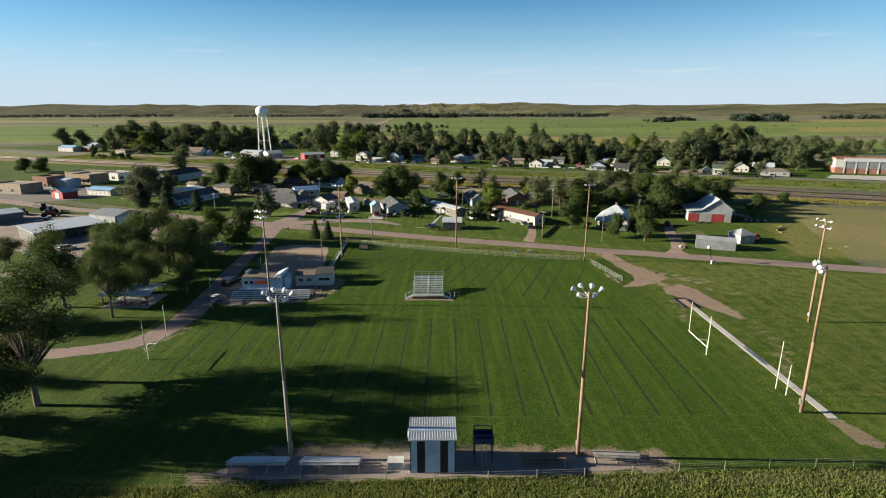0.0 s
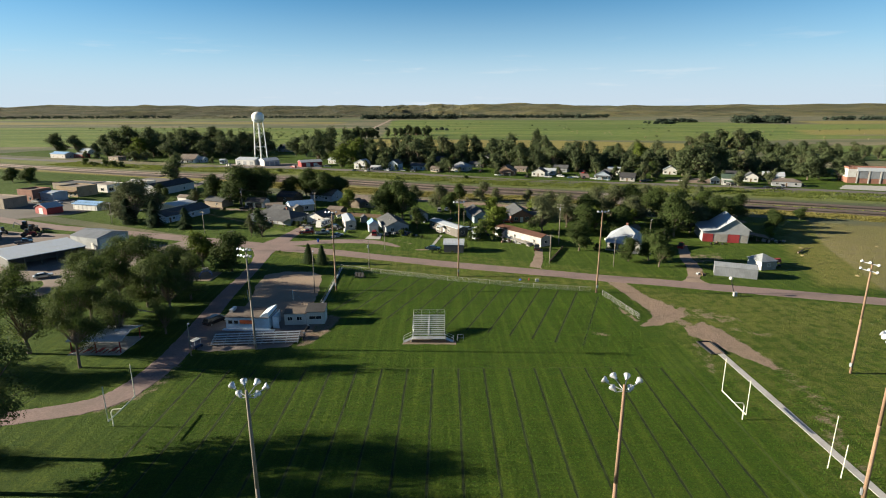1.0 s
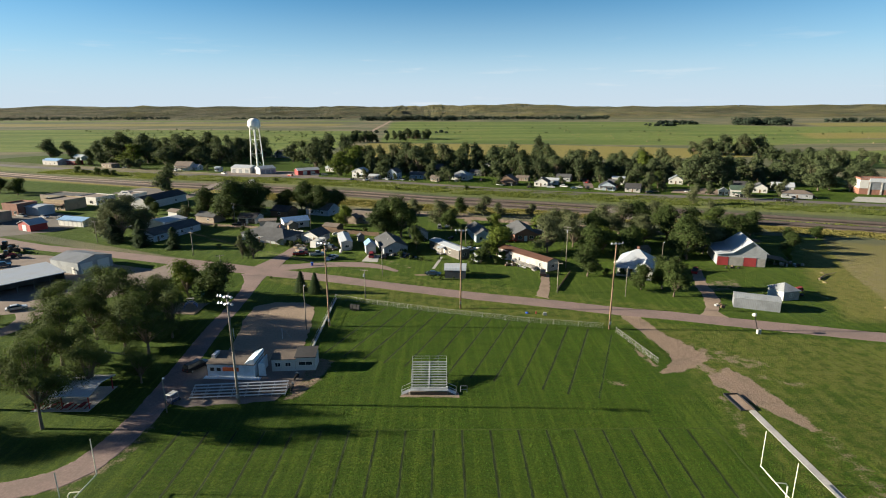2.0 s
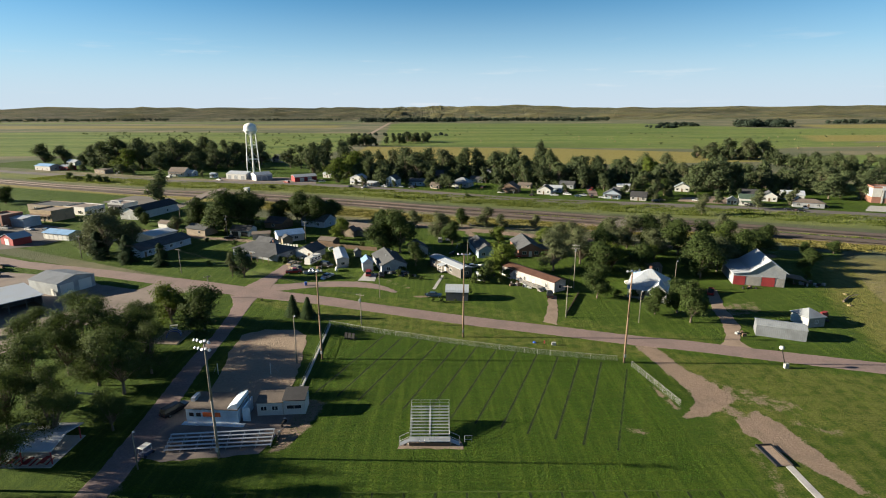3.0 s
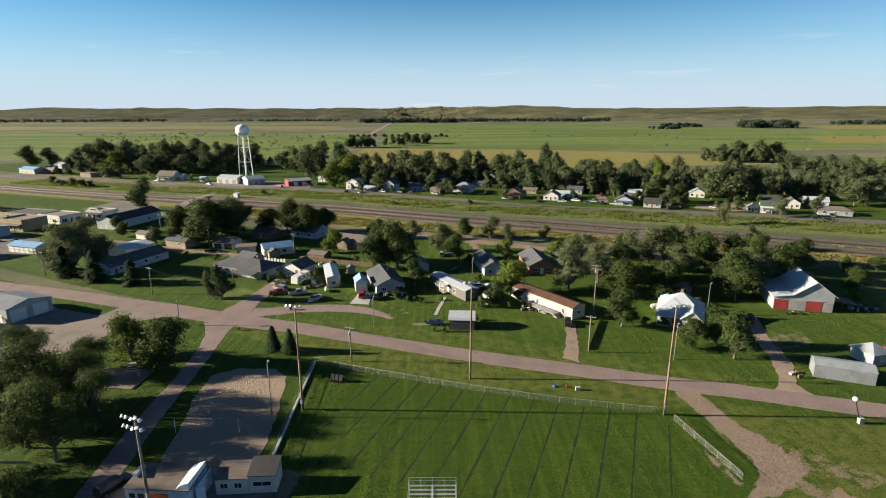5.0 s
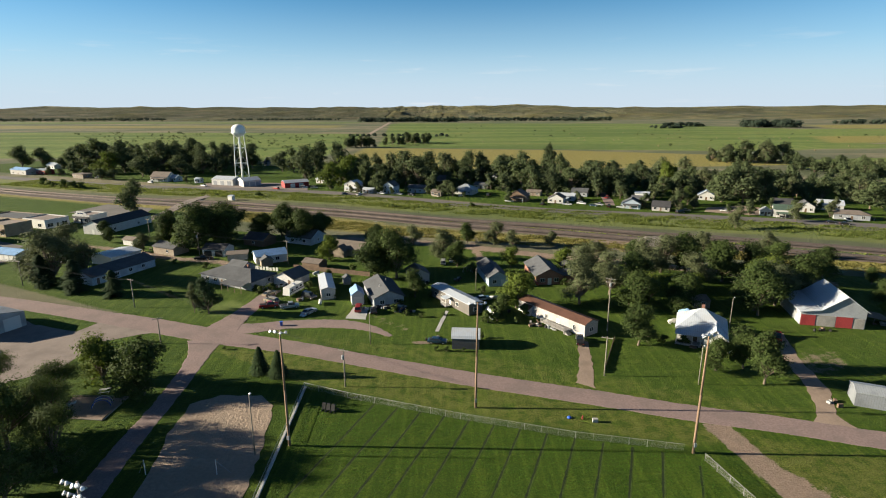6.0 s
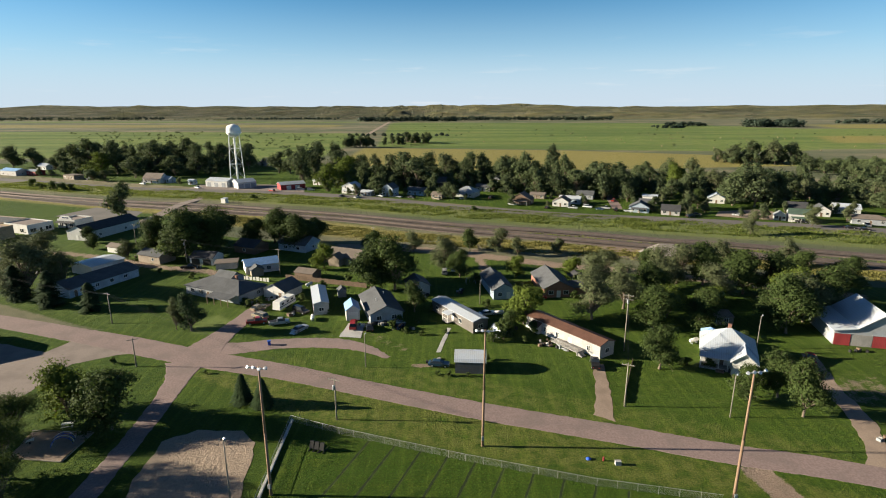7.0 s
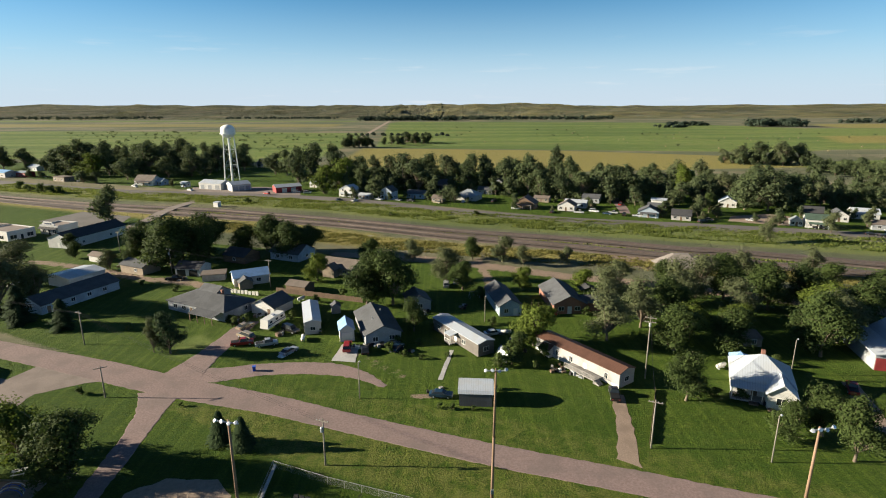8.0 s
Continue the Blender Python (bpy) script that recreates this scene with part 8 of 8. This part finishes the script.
# ---- vehicles ----
def vehicle(x, y, yaw, paint, col, kind="sedan", label=""):
    c = thing("car" if kind != "pickup" else "pickup_truck", pose(x, y, 0, 0, 0, yaw), label, "car" if kind != "pickup" else "truck", "parked vehicles")
    m = car_paint(paint, col)
    hi = 1.45 if kind == "sedan" else 1.8
    low = 0.92 if kind == "sedan" else 1.05
    L = 4.7 if kind == "sedan" else 5.3
    prof = [(-L / 2, 0.35), (L / 2 - 0.1, 0.35), (L / 2, 0.62), (L / 2 - 0.15, low - 0.08), (L / 2 - 1.3, low), (-L / 2 + 0.4, low), (-L / 2, low - 0.1)]
    g = Geo()
    n = len(prof)
    for s, inset in ((-0.9, 0), (0.9, 0)):
        g.v += [(px, s, pz) for px, pz in prof]
    g.f += [tuple(range(n)), tuple(2 * n - 1 - i for i in range(n))] + [(i, i + n, (i + 1) % n + n, (i + 1) % n) for i in range(n)]
    part("body", g, m, c)
    if kind == "pickup":
        x0, x1, t0, t1 = -0.5, 1.5, -0.3, 0.9
        part("cargo_bed", Geo().box(-L / 2 + 0.12, -0.75, low, -0.65, 0.75, low + 0.03), M_black, c)
    elif kind == "van":
        x0, x1, t0, t1 = -L / 2 + 0.1, 1.5, -L / 2 + 0.35, 0.8
    else:
        x0, x1, t0, t1 = -1.9, 1.15, -1.2, 0.3
    part("cabin_glass", Geo().hexa([(x0, -0.82, low), (x1, -0.82, low), (x1, 0.82, low), (x0, 0.82, low)], [(t0, -0.66, hi - 0.07), (t1, -0.66, hi - 0.07), (t1, 0.66, hi - 0.07), (t0, 0.66, hi - 0.07)]), M_glass, c)
    part("roof", Geo().hexa([(t0 - 0.03, -0.68, hi - 0.07), (t1 + 0.03, -0.68, hi - 0.07), (t1 + 0.03, 0.68, hi - 0.07), (t0 - 0.03, 0.68, hi - 0.07)], [(t0 + 0.1, -0.6, hi), (t1 - 0.1, -0.6, hi), (t1 - 0.1, 0.6, hi), (t0 + 0.1, 0.6, hi)]), m, c)
    for sx in (-L / 2 + 0.95, L / 2 - 0.9):
        for sy in (-0.82, 0.82):
            w = part("wheel", Geo().tube((sx, sy - 0.1, 0.33), (sx, sy + 0.1, 0.33), 0.33, n=14), M_rubber, c)
            part("rim", Geo().tube((sx, sy - 0.12, 0.33), (sx, sy + 0.12, 0.33), 0.19, n=10), M_alu, w)
    for sy in (-0.62, 0.62):
        part("headlight", Geo().box(L / 2 - 0.1, sy - 0.16, 0.62, L / 2 - 0.02, sy + 0.16, 0.76), M_lamp, c)
        part("tail_light", Geo().box(-L / 2 - 0.015, sy - 0.14, 0.62, -L / 2 + 0.03, sy + 0.14, 0.8), M_red, c)
    return c


BLACK, DARKBLUE, WHITE_P, RED_P, SILVER, TAN_P = (0.012, 0.012, 0.014), (0.02, 0.05, 0.09), (0.7, 0.7, 0.7), (0.30, 0.02, 0.02), (0.35, 0.36, 0.37), (0.3, 0.25, 0.18)
CARS = [(-50.4, 124.3, 62, "black", BLACK, "van", "black car parked in the lane's shade"), (-3.6, 187.3, -8, "dark_blue", DARKBLUE, "sedan", "dark blue sedan parked beside the dark shed"),
        (-51.5, 212, 15, "red", RED_P, "pickup", "old red pickup truck parked in a yard"), (-45.5, 211.5, 20, "silver", SILVER, "pickup", "old silver pickup truck in a yard"), (-39, 207.3, 60, "silver", SILVER, "sedan", "silver car parked on the grass"), (-54.5, 222.5, 60, "tan", TAN_P, "sedan", "tan car parked by the side street"),
        (-21.4, 207.8, 100, "black", BLACK, "sedan", "black car parked before the grey house"), (-25.8, 209.5, 95, "red", RED_P, "van", "dark red van before the white shed"), (30.6, 187.2, 80, "black", BLACK, "pickup", "black truck at the end of a drive"), (9.5, 217.5, 20, "white", WHITE_P, "sedan", "white car on the grass by a trailer"),
        (-2, 256, 90, "silver", SILVER, "van", "silver van behind the trees"), (1.5, 259, 80, "white", WHITE_P, "sedan", "white car in a back yard"), (-92, 263, 10, "black", BLACK, "pickup", "dark truck before the open garage"), (79, 189, 60, "red", RED_P, "pickup", "faded red truck beside the barn track"),
        (-100, 452, 10, "white", WHITE_P, "van", "white van by the red garage"), (-92, 449, 10, "white", WHITE_P, "van", "white camper van by the red garage"), (-42, 422, -30, "white", WHITE_P, "pickup", "white pickup by the highway"), (-30, 419, -30, "silver", SILVER, "sedan", "silver car by the highway"),
        (88, 377, -30, "silver", SILVER, "pickup", "silver pickup in a gravel drive"), (79, 381, -30, "white", WHITE_P, "van", "white van in a gravel drive"), (84, 374, -30, "dark_blue", DARKBLUE, "sedan", "dark blue car in a gravel drive"), (100, 402, 60, "red", RED_P, "pickup", "red pickup behind a small house"), (124.6, 352.5, 20, "black", BLACK, "van", "black car beside a small house"), (186, 324.5, -21, "black", BLACK, "sedan", "black car on the highway's edge"),
        (190, 320.8, -21, "black", BLACK, "sedan", "black car standing on the highway"), (-192, 282, -20, "white", WHITE_P, "sedan", "white car before the shops"), (-183, 281, -20, "dark_blue", DARKBLUE, "sedan", "dark blue car before the shops"), (-205, 285, -20, "silver", SILVER, "pickup", "silver pickup before the shops"), (-147, 198, 35, "dark_blue", DARKBLUE, "pickup", "dark blue truck in the machine yard"), (-112, 158, 40, "white", WHITE_P, "sedan", "white car at the edge of the yard"), (-118, 152, 40, "silver", SILVER, "sedan", "silver car at the edge of the yard")]
rnd = random.Random(77)
PAINTS = [("white", WHITE_P), ("silver", SILVER), ("dark_blue", DARKBLUE), ("red", RED_P), ("black", BLACK), ("tan", TAN_P)]
for x, y in ((-66, 421), (-56, 418), (-22, 416), (-6, 410), (10, 412), (28, 414), (38, 390), (56, 379), (70, 378), (92, 371), (98, 368), (130, 358), (150, 356), (160, 350), (172, 338), (198, 330), (210, 332), (-118, 446), (-175, 462), (-224, 482), (-282, 512), (-330, 540), (-52, 216), (-42, 220), (-14, 209), (26, 231)):
    name, col = rnd.choice(PAINTS)
    CARS.append((x, y, -25 + rnd.choice((0, 90, 180)) + rnd.uniform(-12, 12), name, col, rnd.choice(("sedan", "van", "pickup")), name.replace("_", " ") + " vehicle parked beside a house"))
for row in CARS:
    vehicle(*row)
cp = thing("camper_trailer", pose(-47.6, 224.0, 0, 0, 0, 72), "white camper trailer parked in a yard", "camper")
part("body", Geo().hexa([(-4.0, -1.2, 0.6), (4.0, -1.2, 0.6), (4.0, 1.2, 0.6), (-4.0, 1.2, 0.6)], [(-3.7, -1.15, 2.9), (3.5, -1.15, 2.9), (3.5, 1.15, 2.9), (-3.7, 1.15, 2.9)]), M_paint, cp)
part("stripe", Geo().box(-3.9, -1.215, 1.25, 3.9, -1.19, 1.5), M_navy, cp)
for x in (-2.4, 0.0, 2.2):
    part("window", Geo().box(x - 0.5, -1.205, 1.75, x + 0.5, -1.17, 2.3), M_glass, cp)
for x in (-0.5, 0.4):
    for y in (-1.1, 1.1):
        part("wheel", Geo().tube((x, y - 0.1, 0.33), (x, y + 0.1, 0.33), 0.33, n=12), M_rubber, cp)
part("hitch", Geo().tube((4.0, 0, 0.6), (5.2, 0, 0.5), 0.05), M_black, cp)
part("roof_unit", Geo().box(-0.4, -0.35, 2.9, 0.5, 0.35, 3.15), M_lamp, cp)
tr = thing("tractor", pose(-163, 222, 0, 0, 0, 20), "brown earth-moving tractor parked in the yard", "tractor")
part("body", Geo().box(-2.2, -0.6, 0.9, 2.0, 0.6, 1.8), M_brown, tr)
part("cab", Geo().box(-1.6, -0.7, 1.8, -0.2, 0.7, 3.1), M_glass, tr)
for x, r in ((-1.3, 0.95), (1.6, 0.6)):
    for y in (-0.95, 0.95):
        part("wheel", Geo().tube((x, y - 0.2, r), (x, y + 0.2, r), r, n=14), M_rubber, tr)
part("blade", Geo().box(2.6, -1.4, 0.2, 2.8, 1.4, 1.2), M_yellow, tr)
part("boom", Geo().tube((-2.2, 0, 1.6), (-4.2, 0, 2.9), 0.16).tube((-4.2, 0, 2.9), (-5.0, 0, 0.9), 0.13), M_yellow, tr)

def loader(x, y, yaw, mat, label):
    t = thing("farm_machine", pose(x, y, 0, 0, 0, yaw), label, "machine", "machines in the yard")
    part("chassis", Geo().box(-2.4, -0.5, 0.7, 2.2, 0.5, 1.3), mat, t)
    part("engine_cover", Geo().hexa([(0.2, -0.45, 1.3), (2.1, -0.45, 1.3), (2.1, 0.45, 1.3), (0.2, 0.45, 1.3)], [(0.3, -0.4, 1.9), (1.9, -0.4, 1.75), (1.9, 0.4, 1.75), (0.3, 0.4, 1.9)]), mat, t)
    part("cab", Geo().hexa([(-1.2, -0.6, 1.3), (0.1, -0.6, 1.3), (0.1, 0.6, 1.3), (-1.2, 0.6, 1.3)], [(-1.1, -0.5, 2.8), (0.0, -0.5, 2.8), (0.0, 0.5, 2.8), (-1.1, 0.5, 2.8)]), M_glass, t)
    for xx, r in ((-1.6, 0.85), (1.5, 0.7)):
        for yy in (-0.85, 0.85):
            part("wheel", Geo().tube((xx, yy - 0.22, r), (xx, yy + 0.22, r), r, n=14), M_rubber, t)
    part("bucket", Geo().hexa([(2.9, -1.1, 0.2), (3.7, -1.1, 0.3), (3.7, 1.1, 0.3), (2.9, 1.1, 0.2)], [(2.8, -1.1, 1.1), (3.2, -1.1, 1.0), (3.2, 1.1, 1.0), (2.8, 1.1, 1.1)]), M_brown, t)


loader(-157, 216, 65, M_brown, "brown wheel loader parked in the yard")
loader(-153, 209, 20, M_red, "old red tractor parked in the yard")
loader(-166, 213, 140, M_tan, "tan road grader parked in the yard")
house("dark_machine_shed", "low machine shed with a dark blue roof", -166, 200, 53, 14, 8, 3.0, 3.6, M_darkgrey, M_bluewall, "mono", category="shed")

# ---- small things ----
sp = thing("siren_post", pose(71.9, 140.6, 0), "white box on a leaning post beside the street", "sign")
part("post", Geo().tube((0, 0, 0), (-1.0, 0.6, 4.2), 0.1, n=7), M_black, sp)
part("box", Geo().box(-0.3, -0.3, 0.0, 0.5, 0.4, 1.1), M_concrete, sp)
part("horn", Geo().lathe([(0.15, 4.0), (0.42, 4.15), (0.52, 4.45), (0.38, 4.75), (0.1, 4.85)], 14, -1.05, 0.65), M_paint, sp, smooth=True)
for k, (x, y) in enumerate(((-24.5, 157.2), (-23.6, 156.9), (-22.7, 156.6))):
    sl = thing("blocking_sled", pose(x, y, 0, 0, 0, -18), "black padded blocking sled on the grass", "training sled", "blocking sleds")
    part("pad", Geo().hexa([(-0.4, -0.3, 0.4), (0.4, -0.3, 0.4), (0.4, 0.0, 0.4), (-0.4, 0.0, 0.4)], [(-0.35, 0.1, 1.5), (0.35, 0.1, 1.5), (0.35, 0.35, 1.5), (-0.35, 0.35, 1.5)]), M_black, sl)
    part("runner", Geo().box(-0.4, -0.6, 0.0, -0.3, 1.4, 0.12).box(0.3, -0.6, 0.0, 0.4, 1.4, 0.12), M_black, sl)
    part("strut", Geo().tube((0, 1.2, 0.1), (0, 0.2, 1.2), 0.05, n=5), M_black, sl)
bin_ = thing("waste_bin", pose(-44.2, 198.5, 0, 0, 0, 20), "blue wheeled waste bin by the pull-in", "bin")
part("body", Geo().hexa([(-0.28, -0.3, 0.05), (0.28, -0.3, 0.05), (0.28, 0.3, 0.05), (-0.28, 0.3, 0.05)], [(-0.36, -0.4, 1.05), (0.36, -0.4, 1.05), (0.36, 0.4, 1.05), (-0.36, 0.4, 1.05)]), M_tarp, bin_)
part("lid", Geo().box(-0.38, -0.44, 1.055, 0.38, 0.42, 1.13), M_tarp, bin_)
for x, y in ((24.9, 152.9),):
    single("tarp_bundle", Geo().lathe([(0.4, 0), (0.42, 0.14), (0.25, 0.28), (0.05, 0.33)], 9, 20.6, 154.3), M_tarp, "blue tarpaulin bundle on bare soil by the hydrant", "tarp", smooth=True)
    single("ground_box", Geo().box(x - 0.45, y - 0.3, 0, x + 0.45, y + 0.3, 0.7), M_concrete, "small pale concrete box on the verge", "box")
hy = thing("hydrant", pose(22.9, 153.9, 0), "small red hydrant on the verge", "hydrant")
part("barrel", Geo().lathe([(0.16, 0), (0.14, 0.5), (0.17, 0.55), (0.1, 0.72)], 8), M_red, hy)
part("outlet", Geo().tube((-0.22, 0, 0.42), (0.22, 0, 0.42), 0.06, n=6), M_red, hy)
gp = Geo()
gp.hexa([(72, 276, 0), (89, 271, 0), (91, 280, 0), (74, 285, 0)], [(79, 277.5, 4.4), (84, 276, 4.6), (84.6, 278.4, 4.6), (79.6, 279.8, 4.4)])
single("rubble_mound", gp, M_stone, "heap of grey gravel beside the tracks", "gravel heap")
for k in range(34):
    rnd = random.Random(900 + k)
    x, y = (rnd.uniform(260, 760), rnd.uniform(640, 1100)) if k < 20 else (rnd.uniform(-40, 500), rnd.uniform(900, 1900))
    single("hay_bale", Geo().tube((x, y - 0.9, 0.95), (x + 0.6, y + 0.8, 0.95), 0.95, n=12), M_hay, "round straw-coloured hay bale in a field", "hay bale", group="hay bales", smooth=True)

house("signal_hut", "small white railway signal hut by the crossing", -132, 400, -20, 3.2, 2.6, 2.6, 2.9, M_paint, M_metalroof, "mono", category="hut", over=0.1)

# yard clutter
def propane_tank(x, y, yaw):
    t = thing("propane_tank", pose(x, y, 0, 0, 0, yaw), "white horizontal propane tank on short legs", "tank", "propane tanks")
    part("tank", Geo().tube((-1.2, 0, 0.75), (1.2, 0, 0.75), 0.48, n=14).tube((1.2, 0, 0.75), (1.5, 0, 0.75), 0.48, 0.2, 14).tube((-1.2, 0, 0.75), (-1.5, 0, 0.75), 0.48, 0.2, 14), M_paint, t, smooth=True)
    for s in (-0.8, 0.8):
        part("leg", Geo().box(s - 0.08, -0.35, 0, s + 0.08, 0.35, 0.4), M_greymetal, t)


for x, y, yaw in ((12.6, 217.7, 10), (-37.5, 214.5, 100), (57.5, 199, 30), (-45, 243, 60)):
    propane_tank(x, y, yaw)


def junk(x, y, n, seed, mats, label):
    rnd = random.Random(seed)
    t = thing("junk_heap", pose(x, y, 0, 0, 0, rnd.uniform(0, 90)), label, "junk", "yard clutter")
    for k in range(n):
        w, d, hh = rnd.uniform(0.3, 1.1), rnd.uniform(0.3, 0.8), rnd.uniform(0.3, 0.9)
        part("piece", Geo().box(-w / 2, -d / 2, 0, w / 2, d / 2, hh), rnd.choice(mats), t, at=pose(rnd.gauss(0, 1.1), rnd.gauss(0, 0.9), 0, 0, 0, rnd.uniform(0, 180)))


MIX = (M_oldwood, M_brown, M_greymetal, M_paint, M_black, M_rubber)
for k, (x, y, n) in enumerate(((-57.5, 226.5, 8), (-53.5, 230.2, 9), (-44.0, 217.8, 8), (-22.6, 210.6, 8), (-18.5, 211.2, 8), (-15.8, 211.8, 6), (-11.8, 207.8, 6), (22.5, 198.5, 9), (25.5, 196.3, 8), (12.8, 208.8, 8), (14.3, 212.5, 7), (-4.6, 189.5, 5), (59, 183.5, 7), (64.5, 181.5, 6), (93.5, 193.5, 4), (112, 197, 9), (116, 196.5, 8), (-60.5, 229.5, 6), (-90, 264.5, 7), (-118, 279, 6), (97.5, 168, 7), (71, 159, 4), (-8.5, 233, 6), (2.5, 236.5, 5), (35.5, 246, 5))):
    junk(x, y, n, 500 + k, MIX, "heap of old boards, tins and tyres in a yard")
boat = thing("small_boat", pose(-39.5, 206.8, 0, 0, 0, 62), "upturned pale blue boat on the grass", "boat")
part("hull", Geo().hexa([(-2.2, -0.8, 0), (1.6, -0.8, 0), (1.6, 0.8, 0), (-2.2, 0.8, 0)], [(-2.0, -0.4, 0.6), (2.4, -0.1, 0.7), (2.4, 0.1, 0.7), (-2.0, 0.4, 0.6)]), M_skyblue, boat)
tp = thing("swing_set", pose(6.2, 245, 0, 0, 0, 20), "small metal swing set on a lawn", "swing set")
part("frame", Geo().tube((-1.5, -0.8, 0), (-1.5, 0, 2), 0.05, n=5).tube((-1.5, 0.8, 0), (-1.5, 0, 2), 0.05, n=5).tube((1.5, -0.8, 0), (1.5, 0, 2), 0.05, n=5).tube((1.5, 0.8, 0), (1.5, 0, 2), 0.05, n=5).tube((-1.5, 0, 2), (1.5, 0, 2), 0.05, n=5), M_greymetal, tp)
part("swing_seat", Geo().box(-0.3, -0.12, 0.5, 0.3, 0.12, 0.55), M_red, tp)
part("chain", Geo().tube((-0.28, 0, 0.55), (-0.28, 0, 2), 0.015, n=4).tube((0.28, 0, 0.55), (0.28, 0, 2), 0.015, n=4), M_greymetal, tp)
log = single("fallen_log", Geo().tube((113, 181, 0.3), (117.5, 185, 0.35), 0.3, 0.2, n=8).tube((117.5, 185, 0.35), (121, 185.6, 0.9), 0.18, 0.08, n=7), M_bark, "bleached fallen log in a dry pasture", "log")
for k in range(9):
    rnd = random.Random(700 + k)
    x, y = rnd.uniform(112, 165), rnd.uniform(150, 195)
    single("hay_clump", Geo().lathe([(0.7, 0), (0.55, 0.14), (0.2, 0.26)], 8, x, y), M_hay, "low clump of old straw in the pasture", "straw", group="straw clumps")

# tall weeds along the near edge
def weed_strip():
    rnd = random.Random(41)
    g = Geo()
    for _ in range(60000):
        x = rnd.uniform(-46, 62)
        y = rnd.uniform(45.5, 52.2 + 0.04 * (x + 30) if x > -30 else 52.2)
        drift = noise.noise(Vector((x * 0.3, y * 0.3, 0)))
        h, a = rnd.uniform(0.1, 0.42) * (0.9 + 0.7 * drift), rnd.uniform(0, 6.28)
        w = rnd.uniform(0.03, 0.09)
        dx, dy = math.cos(a) * w, math.sin(a) * w
        g.face((x - dx, y - dy, 0), (x + dx, y + dy, 0), (x + rnd.gauss(0, 0.4) * h, y + rnd.gauss(0, 0.4) * h, h))
    single("weeds", g, leafy("rank_weed_leaves", (0.075, 0.105, 0.032), (0.25, 0.26, 0.09), 0.35), "tall rough weeds along the field's edge", "weeds", "stuff")


weed_strip()

# the patterns that the trees were copied from are no part of the place
for src in NEAR + CLOSE + MID + GREY + BRIGHT + FAR + FILL + FARG + FARB + SPRUCE + PINE + OVAL + BUSH:
    for o in (*src.children_recursive, src):
        bpy.data.objects.remove(o)
